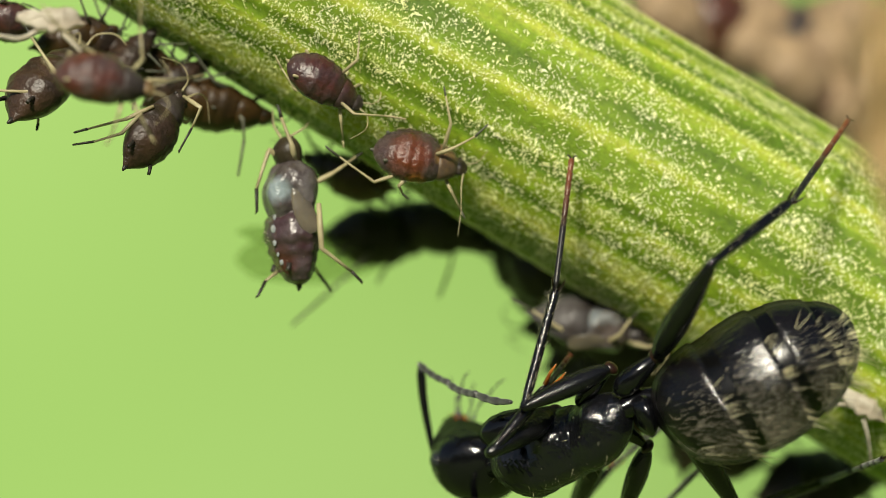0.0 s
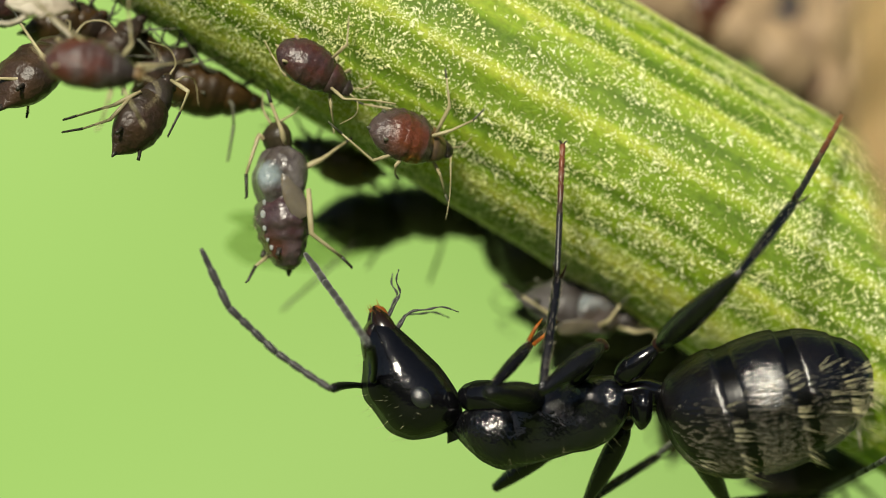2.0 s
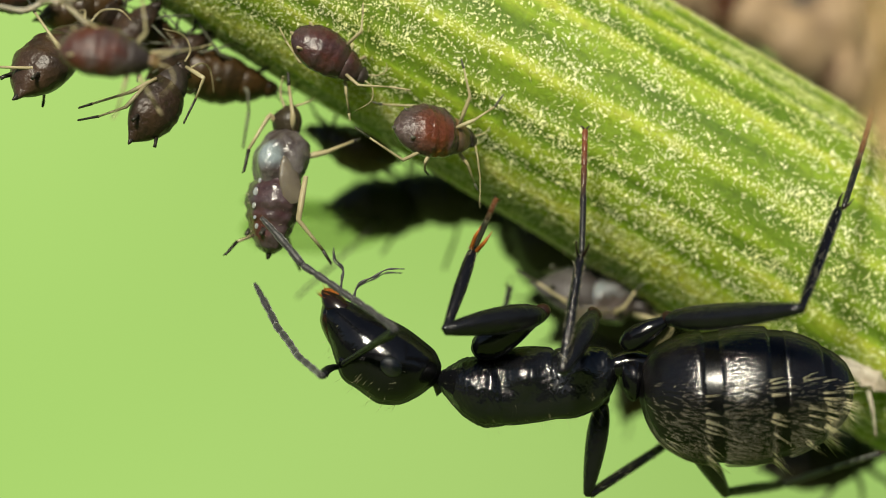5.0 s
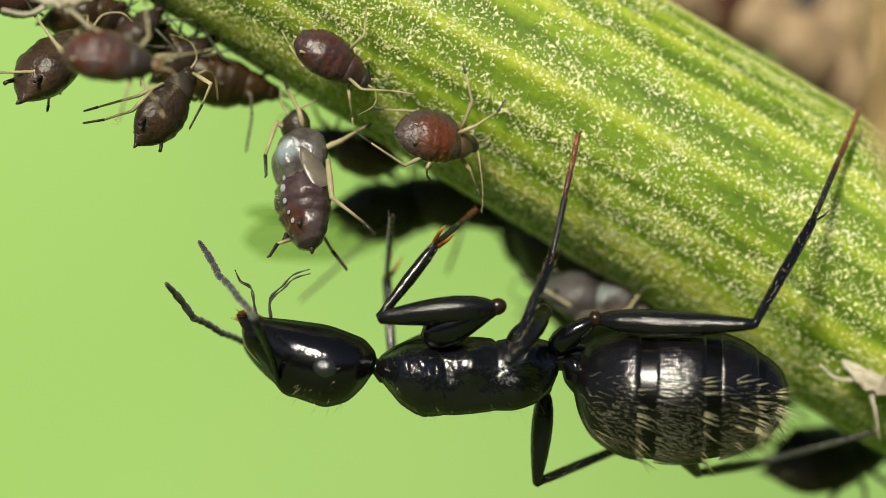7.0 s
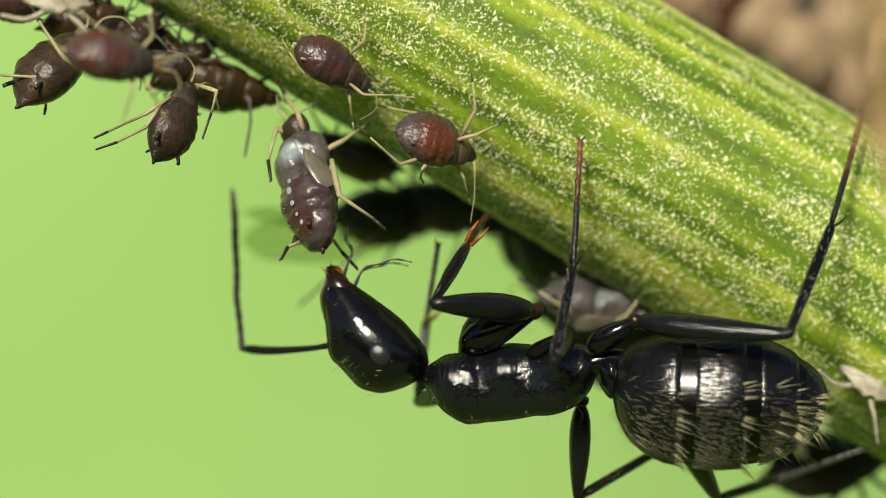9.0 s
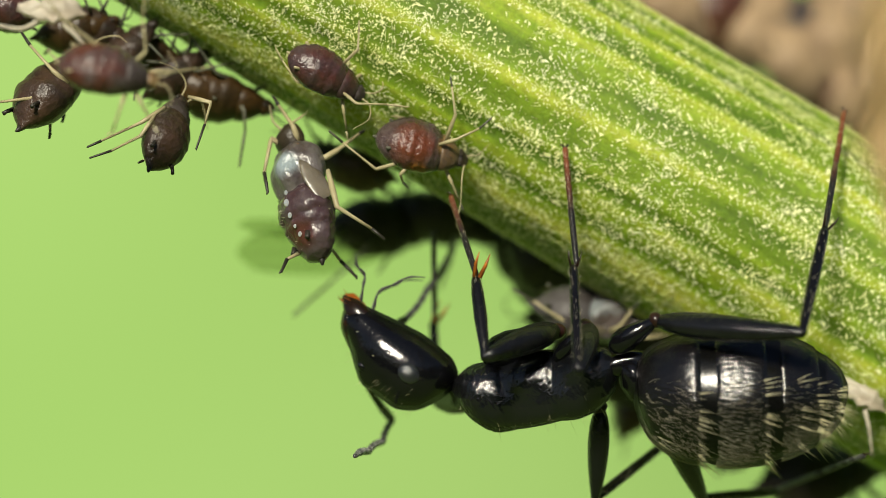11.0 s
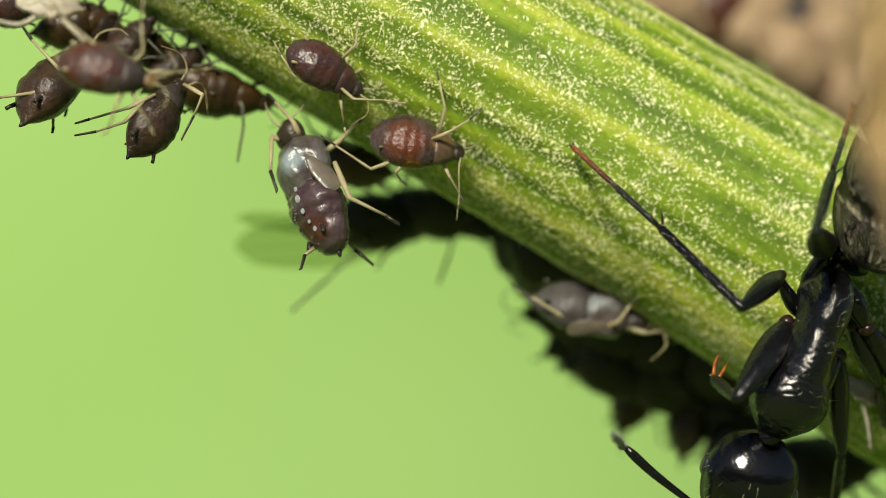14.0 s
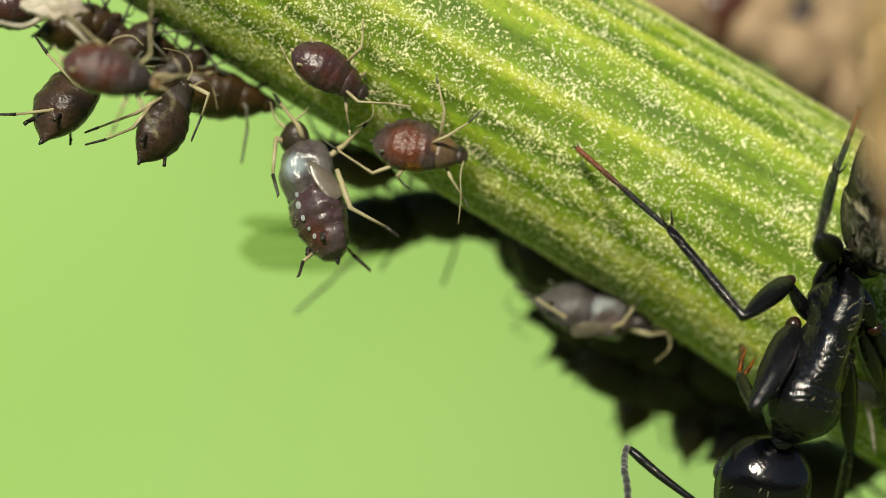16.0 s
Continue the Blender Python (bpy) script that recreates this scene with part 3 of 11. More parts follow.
        for i in range(70):
            x, g = rnd.uniform(-0.8, 0.25), rnd.uniform(-0.4, 3.5)
            w = curve_value(wide, x)
            c = Vector((x, w * 0.97 * math.cos(g), 0.05 + w * 0.80 * math.sin(g)))
            hair(verts, faces, c, c + Vector((rnd.uniform(-.3, .1), math.cos(g), math.sin(g))) * rnd.uniform(0.025, 0.045), 0.0028)
        cloud("bristles", verts, faces, gold_hair, ob, "fine pale bristles")
    if wings:
        for s in (-1, 1):
            bm = bmesh.new()
            loft(bm, -2.3, 0.30, [(-2.3, 0.0), (-1.5, 0.012), (0.30, 0.02)], [(-2.3, -0.004), (-1.5, -0.01), (0.30, -0.02)],
                 [(-2.3, 0.03), (-2.2, 0.16), (-1.9, 0.32), (-1.0, 0.40), (0.0, 0.14), (0.30, 0.03)], 44, 12)
            for g in (-0.20, -0.02, 0.14):
                p = bent([(0.2, 0, 0.02), (-0.6, g * 0.6, 0.025), (-1.4, g * 1.2, 0.02), (-2.15, g * 1.4, 0.01)])
                tube(bm, p, along([(0, 0.022), (1, 0.008)], len(p)), 5)
            w = part("wing", bm, WING, ob)
            w.matrix_basis = Matrix.Translation((0, s * 0.16 * MM, 0.28 * MM)) @ pose(0, 0, 0, s * 50, -4, s * -7) @ Matrix.Diagonal((0.88, 0.88, 0.88, 1))
    for c in ob.children:
        c.matrix_basis = Matrix.Diagonal((size, size, size, 1)) @ c.matrix_basis
    return ob


def wing_material():
    m = bpy.data.materials.new("clear_wing")
    m.use_nodes = True
    nt = m.node_tree
    b = nt.nodes["Principled BSDF"]
    b.inputs["Base Color"].default_value = (0.16, 0.17, 0.10, 1)
    b.inputs["Roughness"].default_value = 0.3
    t = nt.nodes.new("ShaderNodeBsdfTransparent")
    t.inputs[0].default_value = (0.90, 0.93, 0.82, 1)
    ms = nt.nodes.new("ShaderNodeMixShader")
    ms.inputs[0].default_value = 0.14
    nt.links.new(t.outputs[0], ms.inputs[1])
    nt.links.new(b.outputs[0], ms.inputs[2])
    nt.links.new(ms.outputs[0], nt.nodes["Material Output"].inputs[0])
    return m


WING = wing_material()


# ---- the ant ----
ant_part = {}


def bristle_mesh(name, spots, mat, parent, label, width=0.008):
    verts, faces = [], []
    for root, tip in spots:
        hair(verts, faces, root, tip, width)
    return cloud(name, verts, faces, mat, parent, label)


def ant_head(ant):
    bm = bmesh.new()
    top = [(0, 0.16), (0.08, 0.42), (0.3, 0.78), (0.7, 0.98), (1.2, 0.97), (1.6, 0.82), (1.95, 0.58), (2.2, 0.42), (2.36, 0.28)]
    low = [(0, -0.12), (0.10, -0.26), (0.4, -0.40), (0.9, -0.42), (1.5, -0.33), (2.0, -0.22), (2.3, -0.14), (2.36, -0.10)]
    half = [(0, 0.16), (0.08, 0.40), (0.35, 0.74), (0.75, 0.85), (1.4, 0.74), (1.9, 0.54), (2.2, 0.40), (2.36, 0.26)]
    loft(bm, 0, 2.36, top, low, half, 52, 48, power=0.94)
    for v in bm.verts:
        # frontal lobes over the antenna sockets, with a furrow between
        for s in (-1, 1):
            v.co.z += 0.07 * math.exp(-((v.co.x - 1.42) / 0.22) ** 2 - ((v.co.y - s * 0.26) / 0.13) ** 2) * (1 if v.co.z > 0.3 else 0)
    head = part("head", bm, chitin, ant, "glossy black egg-shaped head")
    ant_part["head"] = head
    for s in (-1, 1):
        part("eye", ball(bmesh.new(), (0.80, s * 0.79, 0.36), (0.22, 0.12, 0.18), 20), eye_mat, head, "dark grey glossy compound eye")
        bm = bmesh.new()
        loft(bm, 2.02, 2.62, [(2.02, 0.20), (2.25, 0.22), (2.45, 0.10), (2.62, -0.06)], [(2.02, -0.16), (2.3, -0.20), (2.62, -0.12)],
             [(2.02, 0.14), (2.2, 0.17), (2.45, 0.12), (2.62, 0.03)], 16, 18)
        jaw = part("mandible", bm, dark_brown_chitin, head, "dark glossy mandible")
        jaw.matrix_basis = at(0, s * 0.30, 0.02) @ Matrix.Translation((2.0 * MM, 0, 0)) @ pose(0, 0, 0, 0, 0, s * -22) @ Matrix.Translation((-2.0 * MM, 0, 0))
        for k in range(4):
            tooth = part("tooth", tube(bmesh.new(), [(2.30 + 0.08 * k, s * -0.10, -0.06), (2.34 + 0.08 * k, s * -0.19, -0.08)], [0.035, 0.008], 6), dark_brown_chitin, head)
            tooth.parent = jaw
        part("antenna_socket", ball(bmesh.new(), (1.52, s * 0.36, 0.74), (0.12, 0.12, 0.09), 12), chitin, head)
        p = bent([(2.25, s * 0.10, -0.14), (2.42, s * 0.16, -0.46), (2.52, s * 0.12, -0.62), (2.72, s * 0.20, -0.66), (2.86, s * 0.26, -0.80)], 4)
        part("palp", tube(bmesh.new(), p, [0.026 * (1.0 + 0.35 * math.sin(i * 1.57)) * (1 - 0.5 * i / len(p)) for i in range(len(p))], 6), antenna_mat, head)
        p = bent([(2.0, s * 0.12, -0.20), (2.12, s * 0.2, -0.52), (1.98, s * 0.28, -0.80), (1.86, s * 0.34, -1.04), (1.62, s * 0.36, -1.22)], 4)
        part("palp", tube(bmesh.new(), p, [0.026 * (1.0 + 0.35 * math.sin(i * 1.57)) * (1 - 0.5 * i / len(p)) for i in range(len(p))], 6), antenna_mat, head)
    bm = bmesh.new()
    loft(bm, 1.72, 2.42, [(1.72, 0.70), (2.05, 0.55), (2.30, 0.38), (2.42, 0.16)], [(1.72, 0.0), (2.42, 0.0)], [(1.72, 0.22), (2.1, 0.34), (2.32, 0.30), (2.42, 0.14)], 16, 24)
    part("clypeus", bm, clypeus_brown, head, "dark red-brown clypeus")
    bm = bmesh.new()
    loft(bm, 2.15, 2.58, [(2.15, 0.0), (2.40, 0.02), (2.58, -0.04)], [(2.15, -0.20), (2.44, -0.24), (2.58, -0.14)], [(2.15, 0.20), (2.46, 0.16), (2.58, 0.06)], 12, 16)
    mouth = part("mouth", bm, orange_chitin, head, "orange mouthparts")
    rnd = random.Random(11)
    spots = []
    for i in range(60):
        y = rnd.uniform(-0.24, 0.24)
        c = Vector((rnd.uniform(2.34, 2.52), y, rnd.uniform(-0.16, 0.02)))
        spots.append((c, c + Vector((0.16, rnd.uniform(-0.05, 0.05), rnd.uniform(-0.08, 0.03)))))
    bristle_mesh("mouth_brush", spots, orange_chitin, mouth, "short orange brush of hair", 0.008)
    spots = []
    for i in range(40):
        x, a = rnd.uniform(0.1, 2.1), rnd.uniform(0.3, 2.84)
        t, w = curve_value(top, x), curve_value(half, x)
        c = Vector((x, w * math.cos(a), t * math.sin(a)))
        d = Vector((rnd.uniform(-0.3, 0.5), math.cos(a), math.sin(a))).normalized()
        spots.append((c * 0.98, c + d * rnd.uniform(0.16, 0.30)))
    bristle_mesh("bristles", spots, pale_bristle, head, "sparse pale bristles", 0.0036)
    bm = bmesh.new()
    tube(bm, [(-0.22, 0, 0.06), (-0.05, 0, 0.02), (0.08, 0, 0)], [0.2, 0.13, 0.17], 14)
    part("neck", bm, chitin, head)


def ant_mesosoma(ant):
    top = [(-3.22, 0.26), (-3.08, 0.56), (-2.7, 0.80), (-2.1, 0.88), (-1.62, 0.82), (-1.45, 0.78), (-1.2, 0.92), (-0.7, 0.78), (-0.3, 0.50), (-0.03, 0.14)]
    low = [(-3.22, -0.16), (-3.05, -0.32), (-2.4, -0.36), (-1.4, -0.40), (-0.7, -0.36), (-0.25, -0.22), (-0.03, -0.10)]
    half = [(-3.22, 0.20), (-3.08, 0.32), (-2.5, 0.38), (-1.9, 0.39), (-1.45, 0.44), (-1.0, 0.60), (-0.6, 0.60), (-0.25, 0.40), (-0.03, 0.14)]
    plates = (
        ("pronotum", -1.26, -0.02, [(-1.26, 0.87), (-1.14, 0.91), (-0.85, 0.92), (-0.5, 0.74), (-0.2, 0.40), (-0.02, 0.13)],
         [(-1.26, -0.20), (-1.0, -0.34), (-0.6, -0.34), (-0.25, -0.20), (-0.02, -0.10)],
         [(-1.26, 0.50), (-1.1, 0.60), (-0.8, 0.66), (-0.5, 0.58), (-0.2, 0.34), (-0.02, 0.13)],
         [((-0.70, s * 0.50, 0.20), 0.30, 0.06) for s in (-1, 1)], "domed black front plate of the thorax, finely wrinkled"),
        ("mesothorax", -2.26, -0.98, [(-2.26, 0.83), (-2.12, 0.86), (-1.75, 0.90), (-1.35, 0.92), (-1.08, 0.89), (-0.98, 0.84)],
         [(-2.26, -0.20), (-2.05, -0.42), (-1.6, -0.46), (-1.2, -0.42), (-0.98, -0.2)],
         [(-2.26, 0.34), (-2.1, 0.38), (-1.7, 0.42), (-1.3, 0.46), (-1.08, 0.50), (-0.98, 0.50)],
         [((-1.66, s * 0.42, 0.12), 0.30, 0.16) for s in (-1, 1)] + [((-1.30, s * 0.40, 0.52), 0.20, 0.05) for s in (-1, 1)], "black side plate of the thorax, bulging and pitted"),
        ("propodeum", -3.22, -1.98, [(-3.22, 0.24), (-3.08, 0.52), (-2.75, 0.78), (-2.35, 0.875), (-2.08, 0.86), (-1.98, 0.84)],
         [(-3.22, -0.16), (-3.05, -0.34), (-2.6, -0.42), (-2.2, -0.38), (-1.98, -0.2)],
         [(-3.22, 0.20), (-3.05, 0.33), (-2.6, 0.38), (-2.2, 0.37), (-1.98, 0.35)],
         [((-2.66, s * 0.36, 0.04), 0.26, 0.15) for s in (-1, 1)] + [((-2.45, s * 0.30, 0.50), 0.24, 0.05) for s in (-1, 1)], "black rear plate of the thorax"))
    for name, x0, x1, up, down, side, swell, label in plates:
        bm = bmesh.new()
        loft(bm, x0, x1, up, down, side, 64, 84, power=0.88)
        lumps(bm, swell)
        for v in bm.verts:
            v.co.y += 0.016 * noise.noise(v.co * 3.2) + 0.008 * noise.noise(Vector((v.co.x * 6 + v.co.z * 3, v.co.y * 5, v.co.z * 15)))
            if name == "pronotum":
                v.co += Vector((0, v.co.y, v.co.z)).normalized() * 0.007 * math.sin(v.co.x * 58 + 8 * noise.noise(v.co * 3.5))
        plate = part(name, bm, chitin_dull, ant, label)
        if name == "pronotum":
            meso = plate
    for s in (-1, 1):
        part("spiracle", ball(bmesh.new(), (-2.62, s * 0.34, 0.22), (0.05, 0.025, 0.05), 10), brown_chitin, meso)
    rnd = random.Random(12)
    spots = []
    for i in range(46):
        x, a = rnd.uniform(-2.9, -0.15), rnd.uniform(0.2, 2.94)
        t, w = curve_value(top, x), curve_value(half, x)
        c = Vector((x, w * math.cos(a), t * math.sin(a)))
        d = Vector((rnd.uniform(-0.6, 0.2), math.cos(a), math.sin(a))).normalized()
        spots.append((c * 0.99, c + d * rnd.uniform(0.20, 0.36)))
    bristle_mesh("bristles", spots, pale_bristle, meso, "sparse pale bristles", 0.0022)
    spots = []
    for i in range(460):
        x, a = rnd.uniform(-2.4, -0.2), rnd.uniform(-0.1, 3.24)
        if min(abs(x + 1.12), abs(x + 2.12)) < 0.14:
            continue
        t, w = curve_value(top, x), curve_value(half, x)
        sa, ca = math.sin(a), math.cos(a)
        c = Vector((x, w * math.copysign(abs(ca) ** 0.9, ca), max(0, t) * math.copysign(abs(sa) ** 0.9, sa)))
        d = Vector((-1, rnd.uniform(-.2, .2) + 0.2 * ca, rnd.uniform(-.2, .2) + 0.2 * sa)).normalized()
        side = Vector((0, c.y, c.z))
        spots.append((c - side * 0.01, c + side * 0.05 + d * rnd.uniform(0.08, 0.15)))
    bristle_mesh("down", spots, gold_hair, meso, "fine golden down", 0.0026)
    # petiole with its upright scale
    bm = bmesh.new()
    loft(bm, -0.68, 0.06, [(-0.68, 0.2), (-0.45, 0.22), (0.06, 0.2)], [(-0.68, -0.18), (-0.3, -0.26), (0.06, -0.18)],
         [(-0.68, 0.2), (-0.4, 0.26), (0.06, 0.2)], 14, 20)
    pet = part("petiole", bm, chitin, ant, "black petiole with an upright scale")
    bm = bmesh.new()
    loft(bm, -0.44, -0.10, [(-0.50, 0.40), (-0.28, 0.66), (-0.06, 0.36)], [(-0.50, -0.14), (-0.06, -0.14)], [(-0.50, 0.20), (-0.28, 0.38), (-0.06, 0.22)], 12, 20)
    part("scale", bm, chitin, pet)
    part("joint", ball(bmesh.new(), (-0.62, 0, 0.02), (0.12, 0.15, 0.13), 12), brown_chitin, pet, "red-brown joint")
    ant_part["petiole"] = pet


G_TOP = [(-3.640, 0.64), (-3.513, 1.04), (-3.094, 1.46), (-2.366, 1.76), (-1.638, 1.84), (-0.910, 1.76), (-0.273, 1.44), (0.000, 1.02), (0.146, 0.40)]
G_LOW = [(-3.640, 0.40), (-3.513, 0.12), (-3.094, -0.24), (-2.366, -0.56), (-1.638, -0.62), (-0.910, -0.58), (-0.273, -0.38), (0.000, -0.12), (0.146, 0.2)]
G_HALF = [(-3.640, 0.10), (-3.513, 0.40), (-3.094, 0.72), (-2.366, 0.98), (-1.638, 1.04), (-0.910, 0.97), (-0.273, 0.74), (0.000, 0.46), (0.146, 0.08)]


def ant_gaster(ant):
    bands = [(0.146, -1.074, tergite_mat), (-0.965, -1.365, membrane), (-1.310, -2.202, tergite_mat), (-2.129, -2.493, membrane),
             (-2.439, -3.112, tergite_mat), (-3.039, -3.276, membrane), (-3.221, -3.640, tergite_mat)]
    bm = bmesh.new()
    steps, n = 90, 56
    rings = []
    for i in range(steps + 1):
        f = 0.5 - 0.5 * math.cos(math.pi * i / steps)
        x = 0.146 - 3.786 * f
        t, b, w = curve_value(G_TOP, x), curve_value(G_LOW, x), curve_value(G_HALF, x)
        c, h = (t + b) / 2, (t - b) / 2
        rings.append([bm.verts.new((x, w * 0.955 * math.cos(2 * math.pi * k / n), c + h * 0.955 * math.sin(2 * math.pi * k / n))) for k in range(n)])
    for r, s in zip(rings, rings[1:]):
        for k in range(n):
            bm.faces.new((r[k], r[(k + 1) % n], s[(k + 1) % n], s[k]))
    bm.faces.new(rings[0])
    bm.faces.new(list(reversed(rings[-1])))
    bmesh.ops.recalc_face_normals(bm, faces=bm.faces)
    gaster = part("gaster", bm, membrane, ant, "large black banded gaster with golden hair")
    ant_part["gaster"] = gaster
    for x0, x1, mat in bands:
        if mat is membrane:
            continue
        bm = bmesh.new()
        m = 16
        rings = []
        for i in range(m + 1):
            x = x0 + (x1 - x0) * i / m
            lift = 0.965 + 0.035 * min(1.0, i / m * 1.4)
            if i == 0 and x0 < 0:
                lift = 0.945
            if i == m and x1 > -3.5:
                lift = 0.95
            t, b, w = curve_value(G_TOP, x), curve_value(G_LOW, x), curve_value(G_HALF, x)
            c, h = (t + b) / 2, (t - b) / 2
            rings.append([bm.verts.new((x, w * lift * math.cos(2 * math.pi * k / n), c + h * lift * math.sin(2 * math.pi * k / n))) for k in range(n)])
        for r, s in zip(rings, rings[1:]):
            for k in range(n):
                bm.faces.new((r[k], r[(k + 1) % n], s[(k + 1) % n], s[k]))
        if x1 <= -3.6:
            bm.faces.new(rings[-1])
        if x0 > 0:
            bm.faces.new(rings[0])
        bmesh.ops.recalc_face_normals(bm, faces=bm.faces)
        part("tergite", bm, mat, gaster, "shiny black plate with short golden hair")
    rnd = random.Random(13)

    def surface(x, a, k=1.0):
        t, b, w = curve_value(G_TOP, x), curve_value(G_LOW, x), curve_value(G_HALF, x)
        c, h = (t + b) / 2, (t - b) / 2
        return Vector((x, w * k * math.cos(a), c + h * k * math.sin(a)))

    spots = []
    for x0, x1, mat in bands:
        if mat is membrane:
            continue
        rows = int((x0 - x1) / 0.052)
        for r in range(rows):
            x = x0 - (r + 0.5) * (x0 - x1) / rows
            round_it = int(math.pi * max(0.25, curve_value(G_HALF, x)) / 0.038)
            for q in range(-2, round_it + 3):
                a = math.pi * (q + rnd.uniform(-0.42, 0.42)) / round_it
                if rnd.random() > (0.30 + 0.75 * math.sin(a)) * min(1.0, -0.04 - 0.95 * (x - 0.146)):
                    continue
                p = surface(max(x1 + 0.02, min(x0, x + rnd.uniform(-0.04, 0.04))), a, 0.994)
                long = rnd.uniform(0.09, 0.17)
                tip = surface(max(-3.62, p.x - long), a + rnd.uniform(-0.05, 0.03), 1.012 + rnd.uniform(0, 0.016))
                spots.append((p, tip))
    bristle_mesh("down", spots, gold_hair, gaster, "dense short golden hair", 0.0026)
    spots = []
    for x, many in ((-1.02, 26), (-2.15, 40), (-3.08, 46), (-3.45, 44), (-0.3, 5), (-2.75, 12)):
        for i in range(many):
            a = rnd.uniform(-0.15, math.pi + 0.15)
            p = surface(x + rnd.uniform(-0.05, 0.05), a, 0.98)
            d = Vector((-rnd.uniform(0.5, 1.5), math.cos(a), math.sin(a))).normalized()
            spots.append((p, p + d * rnd.uniform(0.28, 0.54)))
    bristle_mesh("bristles", spots, pale_bristle, gaster, "long pale yellow bristles", 0.0074)
    for ob in (gaster, *gaster.children):
        ob.data.transform(Matrix.Translation((0.13 * MM, 0, 0.04 * MM)))


def ant_antenna(side):
    p = bent([(0, 0, 0), (0.5, 0, 0.05), (1.4, 0, 0.06), (2.1, 0, 0)])
    ob = part("scape", tube(bmesh.new(), p, along([(0, 0.045), (0.06, 0.06), (0.15, 0.05), (0.9, 0.085), (1, 0.06)], len(p)), 10), leg_chitin, ant_part["head"], "black antenna scape")
    ant_part[side + "_scape"] = ob
    for piece, (joints, big) in enumerate(((4, 0.95), (4, 1.0), (3, 1.05))):
        pts, rad = [], []
        for i in range(joints):
            for f, r in ((0.02, 0.050), (0.25, 0.062), (0.8, 0.070), (0.98, 0.054)):
                x = 1.15 * (i + f) / joints - 0.02
                pts.append((x, 0.0, 0.035 * math.sin(math.pi * x)))
                rad.append(r * big * (1.0 if piece < 2 or i < joints - 1 else 1.0 - 0.5 * f))
        ant_part["%s_whip_%d" % (side, piece)] = part("funiculus", tube(bmesh.new(), pts, rad, 10), antenna_mat, ant_part["head"], "dark jointed antenna whip")


